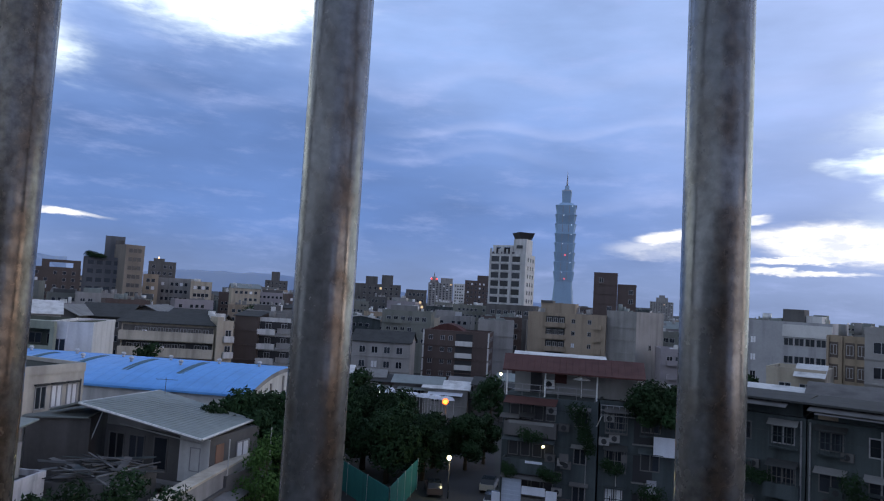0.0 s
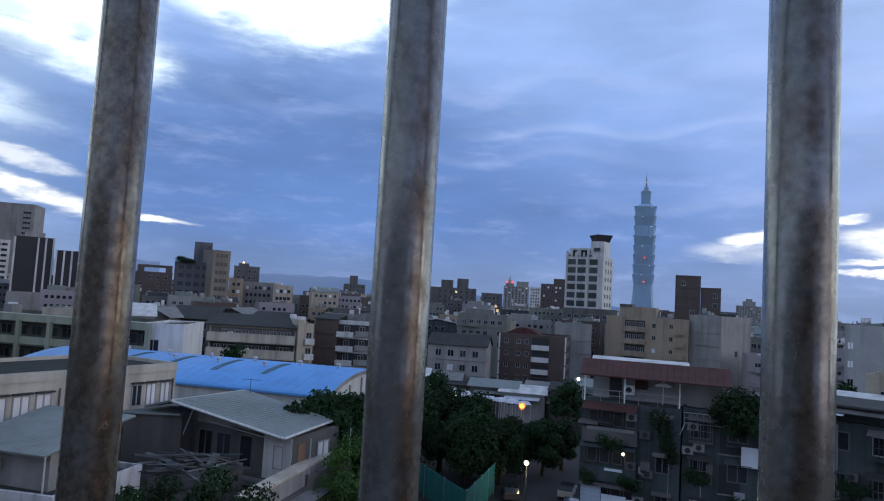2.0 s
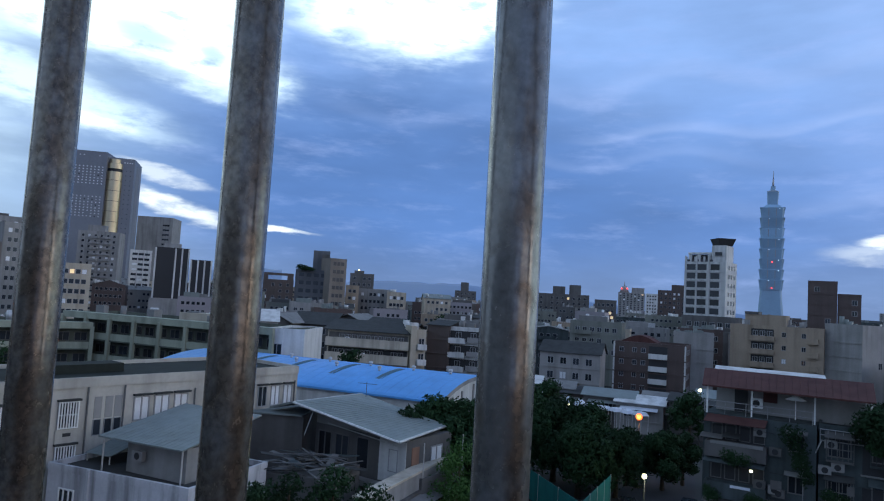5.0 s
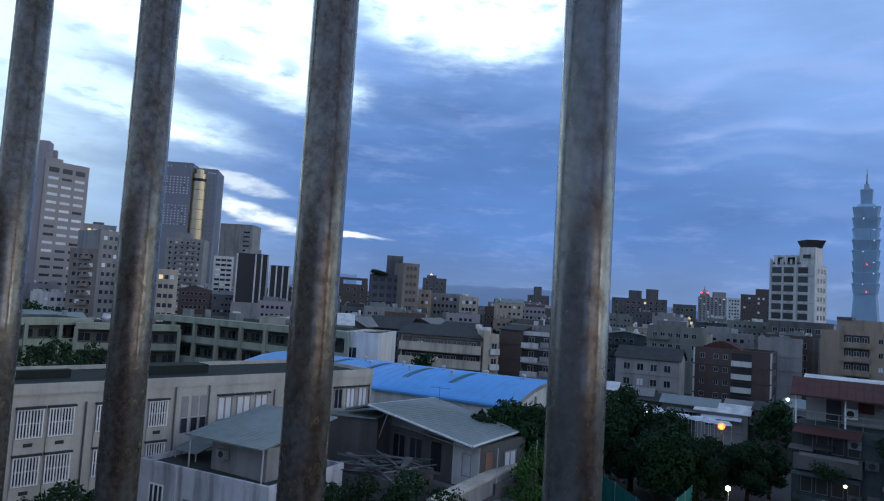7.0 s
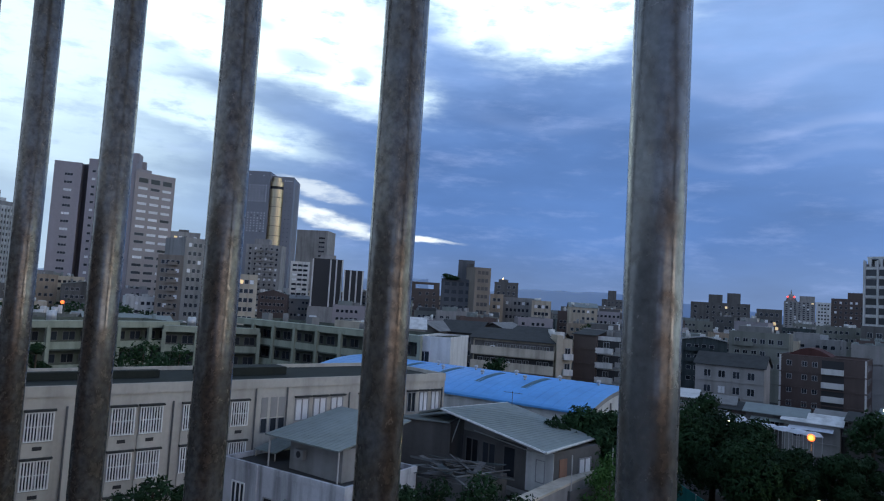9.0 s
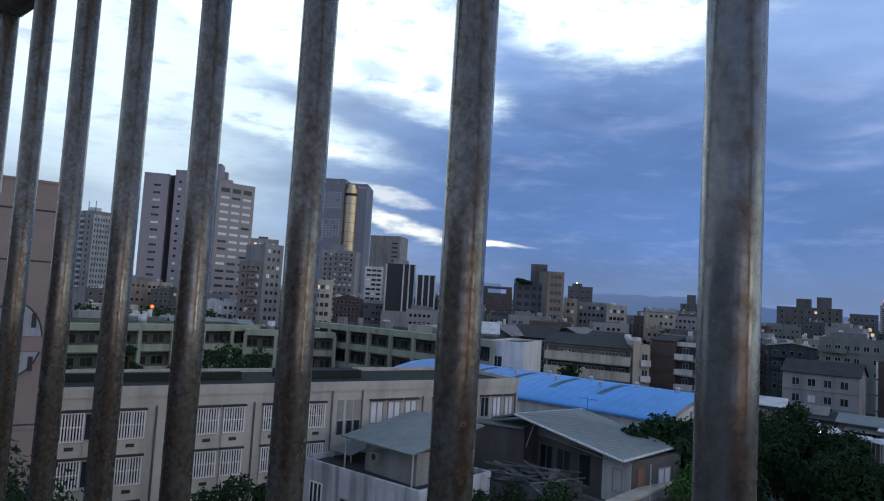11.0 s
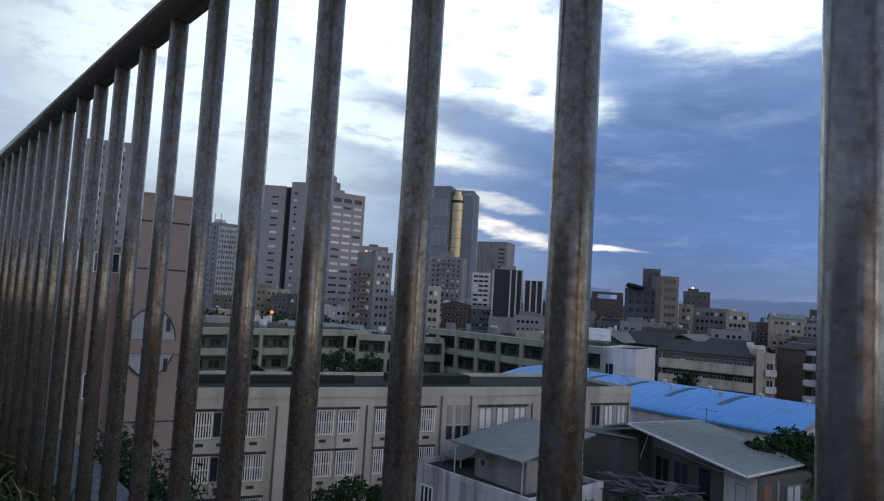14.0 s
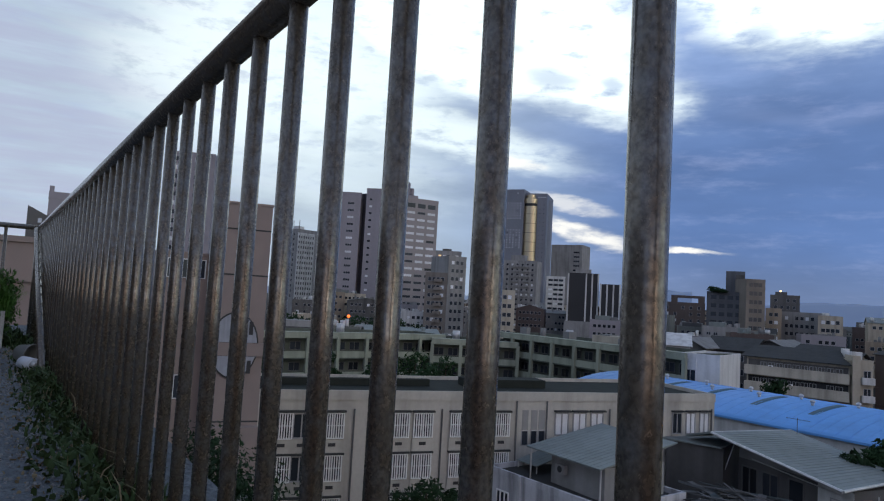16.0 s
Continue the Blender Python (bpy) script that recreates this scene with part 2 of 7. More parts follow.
M = dict(
    white=mat("white_paint", (0.56, 0.56, 0.55), 0.75, var=0.18, scale=0.25, streak=0.4),
    cream=mat("cream_render", (0.42, 0.375, 0.30), 0.85, scale=0.2, streak=0.35),
    grey=mat("grey_cement", (0.27, 0.265, 0.26), 0.9, scale=0.2, streak=0.35),
    dkgrey=mat("dark_cement", (0.115, 0.112, 0.11), 0.9, scale=0.2, streak=0.4),
    brown=mat("brown_tile", (0.072, 0.05, 0.045), 0.6, scale=0.25, streak=0.25),
    dkbrown=mat("dark_brown_tile", (0.075, 0.058, 0.052), 0.7, scale=0.25),
    tan=mat("tan_tile", (0.30, 0.245, 0.185), 0.8, scale=0.2, streak=0.35),
    pink=mat("pinkish_stone_tile", (0.235, 0.185, 0.165), 0.7, var=0.1, scale=0.08, streak=0.1),
    mauve=mat("mauve_tile", (0.265, 0.245, 0.265), 0.7, var=0.12, scale=0.06, streak=0.1),
    green=mat("green_cement", (0.18, 0.188, 0.168), 0.9, scale=0.15, streak=0.35),
    school=mat("beige_render", (0.43, 0.405, 0.36), 0.9, var=0.12, scale=0.25, streak=0.35),
    roofdark=mat("dark_roofing", (0.05, 0.052, 0.052), 0.9, scale=0.3),
    mossroof=mat("blackened_roofing", (0.024, 0.028, 0.024), 0.95, scale=0.3),
    roofgrey=mat("grey_roofing", (0.19, 0.19, 0.185), 0.85, scale=0.25),
    sheet=mat("sage_sheet_metal", (0.175, 0.2, 0.192), 0.6, 0.1, var=0.18, scale=0.4, streak=0.2),
    redroof=mat("red_sheet_roof", (0.078, 0.037, 0.034), 0.95, scale=0.3),
    blue=mat("blue_sheet_roof", (0.11, 0.31, 0.67), 0.55, var=0.1, scale=0.12, streak=0.12),
    strip=mat("greenish_rooflight", (0.035, 0.10, 0.15), 0.7),
    galv=mat("galvanised_metal", (0.5, 0.5, 0.5), 0.45, 0.6, scale=2.0),
    pane=mat("window_glass", (0.025, 0.03, 0.038), 0.12, var=0.3, scale=0.4, streak=0, rnd=0.5, spec=0.3),
    paneb=mat("blue_green_curtain_glass", (0.25, 0.38, 0.53), 0.45, 0.1, var=0.15, scale=0.02, streak=0, rnd=0.2),
    framed=mat("dark_window_frame", (0.11, 0.11, 0.11), 0.6, 0.2, streak=0),
    frame=mat("window_frame", (0.30, 0.30, 0.31), 0.5, 0.3, streak=0),
    framew=mat("white_frame", (0.74, 0.74, 0.73), 0.6, streak=0.1),
    # drawn blinds, and panes whose reflection or light is painted pale
    shade=mat("pale_blind_and_bright_glass", (0.70, 0.71, 0.73), 0.8, var=0.1, streak=0.1, rnd=0.12),
    gold=mat("gold_glass", (0.50, 0.42, 0.28), 0.42, 0.9, var=0.15, scale=0.05, streak=0),
    # black glass, also used for sheets that paint the shade of openings
    black=mat("black_glass_and_opening_shade", (0.016, 0.017, 0.02), 0.6, scale=0.1, streak=0),
    asphalt=mat("asphalt", (0.036, 0.036, 0.038), 0.9, scale=0.3, streak=0, bump=0.3),
    earth=mat("city_ground", (0.04, 0.042, 0.04), 0.95, scale=0.02, streak=0),
    # hills emit a faint blue that stands for the haze of distance
    hill=glow("distant_hill_haze_glow", (0.032, 0.056, 0.125), 0.85),
    leaf=mat("leaves", (0.045, 0.095, 0.022), 0.85, var=0.5, scale=0.5, streak=0, rnd=0.25),
    leafd=mat("dark_leaves", (0.015, 0.036, 0.013), 0.85, var=0.5, scale=0.5, streak=0, rnd=0.25),
    bark=mat("bark", (0.09, 0.07, 0.05), 0.95, scale=3, streak=0.3, bump=0.6),
    teal=mat("teal_netting", (0.03, 0.16, 0.15), 0.8, scale=0.6),
    floor=mat("gravelly_concrete", (0.10, 0.113, 0.125), 0.95, var=0.35, scale=4.0, streak=0, bump=1.0, fine=0.6),
    stained=mat("stained_whitewash", (0.50, 0.50, 0.52), 0.9, var=0.25, scale=0.5, streak=0.65),
    laundry=mat("pale_cloth", (0.55, 0.58, 0.64), 0.9, var=0.12, scale=0.6, streak=0.1),
    doorbrown=mat("brown_door", (0.22, 0.12, 0.08), 0.7, scale=1.0),
    # the tower's mauve tile with warm light painted in as pale pink
    pinkpale=mat("mauve_tile_in_painted_light", (0.28, 0.25, 0.25), 0.7, var=0.1, scale=0.06, streak=0.1),
    slate=mat("slate_grey_tile", (0.17, 0.178, 0.205), 0.5, var=0.12, scale=0.05, streak=0.1),
    recess=mat("dark_mauve_recess", (0.07, 0.068, 0.082), 0.6, scale=0.05, streak=0.1),
    # tower front with its bluish shade painted in
    bluegrey=mat("cement_in_painted_blue_shade", (0.105, 0.112, 0.125), 0.85, scale=0.15, streak=0.35),
    # tan grey flats, and the tower's lit face painted in the same tone
    tangrey=mat("tan_grey_tile_and_lit_face", (0.21, 0.185, 0.16), 0.8, scale=0.15, streak=0.3),
    rag=mat("blue_striped_sheet", (0.34, 0.39, 0.47), 0.6, var=0.15, scale=0.5, streak=0.3),
    # wall colour with warm light painted in
    ochre=mat("render_in_painted_warm_light", (0.42, 0.20, 0.09), 0.85, scale=0.3, streak=0.3),
    palegrey=mat("pale_grey_render", (0.36, 0.365, 0.38), 0.85, scale=0.2, streak=0.35),
    stone=mat("pale_rough_stone", (0.42, 0.41, 0.38), 0.95, var=0.4, scale=5.0, streak=0.3, bump=0.8),
    grass=mat("fresh_grass", (0.07, 0.16, 0.03), 0.8, var=0.4, scale=6, streak=0),
    grime=mat("grimy_cement", (0.062, 0.076, 0.079), 0.9, var=0.35, scale=0.35, streak=0.5),
    curtain=mat("grey_curtain", (0.30, 0.31, 0.34), 0.8, var=0.2, scale=2.0, streak=0.2),
    weed=mat("weed_leaves", (0.03, 0.052, 0.018), 0.8, var=0.5, scale=6, streak=0),
    creamlt=mat("pale_cream_render", (0.50, 0.45, 0.37), 0.85, scale=0.25, streak=0.4),
    straw=mat("dry_stalks", (0.16, 0.13, 0.08), 0.9, streak=0, scale=3),
    pebble=mat("pebble", (0.17, 0.175, 0.18), 0.9, streak=0, scale=20),
    warm=glow("warm_lamp", (1.0, 0.62, 0.28), 2.5),
    orange=glow("orange_lamp", (1.0, 0.17, 0.03), 2.0),
    paleglow=glow("pale_lamp", (1.0, 0.88, 0.50), 5.0),
    redglow=glow("red_beacon", (1.0, 0.06, 0.05), 2.2),
    whiteglow=glow("white_beacon", (0.8, 0.9, 1.0), 1.2),
    litroom=glow("lit_room", (1.0, 0.66, 0.33), 0.6),
)


# ---- mesh helpers ----
def box(bm, x0, x1, y0, y1, z0, z1, mi=0):
    v = [bm.verts.new(p) for p in ((x0, y0, z0), (x1, y0, z0), (x1, y1, z0), (x0, y1, z0), (x0, y0, z1), (x1, y0, z1), (x1, y1, z1), (x0, y1, z1))]
    for f in ((3, 2, 1, 0), (4, 5, 6, 7), (0, 1, 5, 4), (1, 2, 6, 5), (2, 3, 7, 6), (3, 0, 4, 7)):
        bm.faces.new([v[k] for k in f]).material_index = mi


def tube(bm, p0, p1, r0, r1=None, n=8, caps=True):
    p0, p1 = Vector(p0), Vector(p1)
    r1 = r0 if r1 is None else r1
    q = (p1 - p0).to_track_quat("Z", "Y")
    ra = [bm.verts.new(p0 + q @ Vector((r0 * math.cos(a), r0 * math.sin(a), 0))) for a in (2 * math.pi * k / n for k in range(n))]
    rb = [bm.verts.new(p1 + q @ Vector((r1 * math.cos(a), r1 * math.sin(a), 0))) for a in (2 * math.pi * k / n for k in range(n))]
    for k in range(n):
        bm.faces.new((ra[k], ra[(k + 1) % n], rb[(k + 1) % n], rb[k])).smooth = n > 6
    if caps:
        bm.faces.new(ra[::-1])
        bm.faces.new(rb)


def prism(bm, pts, z0, z1):
    """An upright prism over a ground outline given anticlockwise."""
    lo = [bm.verts.new((x, y, z0)) for x, y in pts]
    hi = [bm.verts.new((x, y, z1)) for x, y in pts]
    n = len(pts)
    bm.faces.new(lo[::-1])
    bm.faces.new(hi)
    for k in range(n):
        bm.faces.new((lo[k], lo[(k + 1) % n], hi[(k + 1) % n], hi[k]))


def ring(bm, x0, x1, y0, y1, t, z0, z1):
    """A closed upstand round a rectangle."""
    o = [(x0, y0), (x1, y0), (x1, y1), (x0, y1)]
    i = [(x0 + t, y0 + t), (x1 - t, y0 + t), (x1 - t, y1 - t), (x0 + t, y1 - t)]
    v = [[bm.verts.new((*p, z)) for p in r] for r, z in ((o, z0), (o, z1), (i, z1), (i, z0))]
    for a, b in ((0, 1), (1, 2), (2, 3), (3, 0)):
        for k in range(4):
            bm.faces.new((v[a][k], v[a][(k + 1) % 4], v[b][(k + 1) % 4], v[b][k]))


def mesh_of(name, bm, *mats):
    me = bpy.data.meshes.new(name)
    bm.to_mesh(me)
    bm.free()
    for m in mats:
        me.materials.append(m)
    return me


def part(name, bm, material, parent, label=""):
    mats = material if isinstance(material, (list, tuple)) else (material,)
    ob = new(name, mesh_of(name, bm, *mats))
    ob.parent = parent
    return tagged(ob, label)


def put(name, me, parent, m, label=""):
    ob = new(name, me)
    ob.parent = parent
    ob.matrix_local = m
    return tagged(ob, label)


def at(az, d):
    a = radians(az)
    return Vector((-math.sin(a) * d, math.cos(a) * d, 0))


def lattice(bm, xs, zs, solid, y0, y1, mi=0):
    """One connected plate of cells in the xz plane, from y0 (front) to y1 (back); solid(i, j) says which cells are filled."""
    nx, nz = len(xs) - 1, len(zs) - 1
    fill = [[bool(solid(i, j)) for j in range(nz)] for i in range(nx)]
    cache = {}

    def v(i, j, y):
        if (i, j, y) not in cache:
            cache[(i, j, y)] = bm.verts.new((xs[i], y, zs[j]))
        return cache[(i, j, y)]

    def on(i, j):
        return 0 <= i < nx and 0 <= j < nz and fill[i][j]

    for i in range(nx):
        for j in range(nz):
            if not fill[i][j]:
                continue
            bm.faces.new((v(i, j, y0), v(i + 1, j, y0), v(i + 1, j + 1, y0), v(i, j + 1, y0))).material_index = mi
            if not on(i - 1, j):
                bm.faces.new((v(i, j, y1), v(i, j, y0), v(i, j + 1, y0), v(i, j + 1, y1))).material_index = mi
            if not on(i + 1, j):
                bm.faces.new((v(i + 1, j, y0), v(i + 1, j, y1), v(i + 1, j + 1, y1), v(i + 1, j + 1, y0))).material_index = mi
            if not on(i, j - 1):
                bm.faces.new((v(i, j, y1), v(i + 1, j, y1), v(i + 1, j, y0), v(i, j, y0))).material_index = mi
            if not on(i, j + 1):
                bm.faces.new((v(i, j + 1, y0), v(i + 1, j + 1, y0), v(i + 1, j + 1, y1), v(i, j + 1, y1))).material_index = mi


WINDOWS = {}


def window_mesh(w, h, style, fm):
    """Shared meshes of a window: the frame, and panes of dark glass, of a drawn blind (also painted bright glass), of a
    lit room.
    """
    key = (round(w, 2), round(h, 2), style, fm)
    if key in WINDOWS:
        return WINDOWS[key]
    t = min(0.09, w * 0.08)
    xs = [-w / 2, -w / 2 + t, w / 2 - t, w / 2]
    if style in ("two", "hood"):
        xs = [-w / 2, -w / 2 + t, -t / 2, t / 2, w / 2 - t, w / 2]
    if style == "three":
        xs = [-w / 2, -w / 2 + t, -w / 6 - t / 2, -w / 6 + t / 2, w / 6 - t / 2, w / 6 + t / 2, w / 2 - t, w / 2]
    zs = [0, t, h - t, h]
    bm = bmesh.new()
    lattice(bm, xs, zs, lambda i, j: j in (0, 2) or i % 2 == 0, -0.07, -0.002)
    fr = mesh_of("window", bm, M[fm])
    panes = []
    for k in ("pane", "shade", "litroom"):
        bm = bmesh.new()
        box(bm, -w / 2 + t, w / 2 - t, -0.012, -0.006, t, h - t)
        panes.append(mesh_of("pane", bm, M[k]))
    # far window: frame and glass in one
    bm = bmesh.new()
    lattice(bm, xs, zs, lambda i, j: j in (0, 2) or i % 2 == 0, -0.07, -0.002)
    lattice(bm, xs, zs, lambda i, j: j == 1 and i % 2 == 1, -0.02, -0.002, 1)
    far = mesh_of("window", bm, M[fm], M["pane"])
    bm = bmesh.new()
    lattice(bm, xs, zs, lambda i, j: j in (0, 2) or i % 2 == 0, -0.07, -0.002)
    lattice(bm, xs, zs, lambda i, j: j == 1 and i % 2 == 1, -0.02, -0.002, 1)
    farp = mesh_of("window", bm, M[fm], M["shade"])
    WINDOWS[key] = (fr, *panes, far, farp)
    return WINDOWS[key]


class Block:
    """A building in its own axes: x along the front, y inwards, z up from the street."""

    def __init__(self, name, label, a, b, depth, top, wall, base=0.0, category="building", parapet=0.9, roof="roofgrey", group=""):
        pa, pb = at(*a), at(*b)
        u = (pb - pa)
        self.w, self.d, self.h, self.wall = u.length, depth, top - base, wall
        self.far = min(a[1], b[1]) > 125
        self.joined = min(a[1], b[1]) > 236
        self.rng = random.Random(name + str(round(a[0], 1)))
        self.root = tagged(new(name), label, category, group)
        self.root.matrix_world = Matrix.Translation((pa.x, pa.y, base)) @ Matrix.Rotation(math.atan2(u.y, u.x), 4, "Z")
        bm = bmesh.new()
        box(bm, 0, self.w, 0, depth, 0, self.h)
        self.body = part("wall", bm, M[wall], self.root)
        if parapet:
            bm = bmesh.new()
            t = 0.2
            h = self.h
            ring(bm, -0.04, self.w + 0.04, -0.04, depth + 0.04, t, h + 0.004, h + parapet)
            part("parapet", bm, M[wall], self.root)
            bm = bmesh.new()
            box(bm, t, self.w - t, t, depth - t, h + 0.004, h + 0.06)
            part("roof", bm, M[roof], self.root)

    def face(self, side, s, z):
        if side == "front":
            return Matrix.Translation((s, 0, z))
        if side == "right":
            return Matrix.Translation((self.w, s, z)) @ Matrix.Rotation(radians(90), 4, "Z")
        if side == "left":
            return Matrix.Translation((0, s, z)) @ Matrix.Rotation(radians(-90), 4, "Z")
        return Matrix.Translation((s, self.d, z)) @ Matrix.Rotation(radians(180), 4, "Z")

    def windows(self, side, xs, zs, w, h, style="two", fm="frame", lit=0.0, pale=0.0, skip=0.0, panes=True):
        if self.joined and w < 2.3:
            self.window_rows(side, xs, zs, w, h, style, fm, lit, pale, skip)
            return
        fr, pn, ps, pl, far, farp = window_mesh(w, h, style, fm)
        for z in zs:
            for x in xs:
                if self.rng.random() < skip:
                    continue
                k = self.rng.random()
                if self.far and k >= lit:
                    put("window", farp if k < lit + pale else far, self.root, self.face(side, x, z))
                    continue
                ob = put("window", fr, self.root, self.face(side, x, z))
                put("pane", pl if k < lit else ps if k < lit + pale else pn, ob, Matrix())

    def window_rows(self, side, xs, zs, w, h, style, fm, lit, pale, skip):
        """Far small windows, joined: frames proud of the wall round recessed panes."""
        verts, faces, mats = [], [], []
        t = min(0.09, w * 0.08)
        for z in zs:
            for x in xs:
                if self.rng.random() < skip:
                    continue
                k = self.rng.random()
                glass = 3 if k < lit else 2 if k < lit + pale else 1
                m = self.face(side, x, z)
                b = len(verts)
                for dy, q in ((-0.002, 0), (-0.09, 0), (-0.09, t), (-0.03, t)):
                    verts += [tuple(m @ Vector(p)) for p in ((-w / 2 + q, dy, q), (w / 2 - q, dy, q), (w / 2 - q, dy, h - q), (-w / 2 + q, dy, h - q))]
                for r in range(3):
                    for c in range(4):
                        faces.append((b + 4 * r + c, b + 4 * r + (c + 1) % 4, b + 4 * r + 4 + (c + 1) % 4, b + 4 * r + 4 + c))
                        mats.append(0)
                faces.append((b + 12, b + 13, b + 14, b + 15))
                mats.append(glass)
        if not faces:
            return
        me = bpy.data.meshes.new("window_band")
        me.from_pydata(verts, [], faces)
        for key in (fm, "pane", "shade", "litroom"):
            me.materials.append(M[key])
        me.polygons.foreach_set("material_index", mats)
        tagged(put("window_band", me, self.root, Matrix()), kind="stuff")

    def clutter(self, n, z):
        """Small rooftop boxes, tanks and sheds, joined."""
        bm = bmesh.new()
        for _ in range(n):
            x, y = self.rng.uniform(0.5, max(0.8, self.w - 2.5)), self.rng.uniform(0.6, max(0.8, self.d * 0.6))
            a, b, c = self.rng.uniform(0.6, 2.6), self.rng.uniform(0.5, 2.0), self.rng.uniform(0.5, 2.0)
            if self.rng.random() < 0.35:
                tube(bm, (x, y, z), (x, y, z + c + 0.5), 0.5, n=7)
            else:
                box(bm, x, min(x + a, self.w - 0.3), y, y + b, z, z + c)
        key = self.rng.choice(("galv", "roofgrey", "white", "sheet", "grey"))
        tagged(part("roof_clutter", bm, M[key], self.root), kind="stuff")

    def grid(self, side, n, first, storey, rows, w, h, margin=1.0, **kw):
        span = self.w if side in ("front", "back") else self.d
        xs = [margin + (span - 2 * margin) * (k + 0.5) / n for k in range(n)]
        self.windows(side, xs, [first + storey * k for k in range(rows)], w, h, **kw)

    def bands(self, zs, out=0.12, high=0.3, mat_key=None, x0=0.0, x1=None, name="ledge"):
        for z in zs:
            bm = bmesh.new()
            box(bm, x0 - 0.01, (x1 or self.w) + 0.01, -out, -0.003, z, z + high)
            part(name, bm, M[mat_key or self.wall], self.root)

    def balcony(self, x0, x1, z, out=1.1, high=1.0, mat_key=None, side="front", name="balcony"):
        bm = bmesh.new()
        w = x1 - x0
        ring(bm, 0, w, -out, -0.003, 0.1, -0.15, high)
        q = [bm.verts.new(p) for p in ((0, -out, 0.02), (w, -out, 0.02), (w, -0.003, 0.02), (0, -0.003, 0.02))]
        bm.faces.new(q)
        ob = part(name, bm, M[mat_key or self.wall], self.root)
        ob.matrix_local = self.face(side, x0, z)
        return ob

    def block(self, name, x0, x1, y0, y1, z0, z1, key, label=""):
        bm = bmesh.new()
        box(bm, x0, x1, y0, y1, z0, z1)
        return part(name, bm, M[key], self.root, label)

    def gable(self, z, rise, over=0.4, key="roofgrey", axis="x"):
        """A pitched roof with its ridge along the front (x) or inwards (y)."""
        bm = bmesh.new()
        w, d, t = self.w, self.d, 0.12
        if axis == "x":
            prof = [(-over, z), (d / 2, z + rise), (d + over, z), (d + over, z + t), (d / 2, z + rise + t), (-over, z + t)]
            a = [bm.verts.new((-over, y, q)) for y, q in prof]
            b = [bm.verts.new((w + over, y, q)) for y, q in prof]
        else:
            prof = [(-over, z), (w / 2, z + rise), (w + over, z), (w + over, z + t), (w / 2, z + rise + t), (-over, z + t)]
            a = [bm.verts.new((x, -over, q)) for x, q in prof]
            b = [bm.verts.new((x, d + over, q)) for x, q in prof]
        n = len(prof)
        for k in range(n):
            bm.faces.new((a[k], a[(k + 1) % n], b[(k + 1) % n], b[k]))
        for r in (a, b):
            bm.faces.new((r[0], r[1], r[4], r[5]))
            bm.faces.new((r[1], r[2], r[3], r[4]))
        bmesh.ops.recalc_face_normals(bm, faces=bm.faces)
        part("roof", bm, M[key], self.root)
        bm = bmesh.new()
        if axis == "x":
            tri = [(0, z - 0.01), (d / 2, z + rise - 0.01), (d, z - 0.01)]
            ends = [[(x, y, q) for x in (x0, x1) for y, q in tri] for x0, x1 in ((0.0, 0.15), (w - 0.15, w))]
        else:
            tri = [(0, z - 0.01), (w / 2, z + rise - 0.01), (w, z - 0.01)]
            ends = [[(x, y, q) for y in (y0, y1) for x, q in tri] for y0, y1 in ((0.0, 0.15), (d - 0.15, d))]
        for six in ends:
            bm = bmesh.new()
            v = [bm.verts.new(p) for p in six]
            a, b = v[:3], v[3:]
            bm.faces.new(a), bm.faces.new(b[::-1])
            for k in range(3):
                bm.faces.new((a[k], b[k], b[(k + 1) % 3], a[(k + 1) % 3]))
            bmesh.ops.recalc_face_normals(bm, faces=bm.faces)
            part("gable_wall", bm, M[self.wall], self.root)


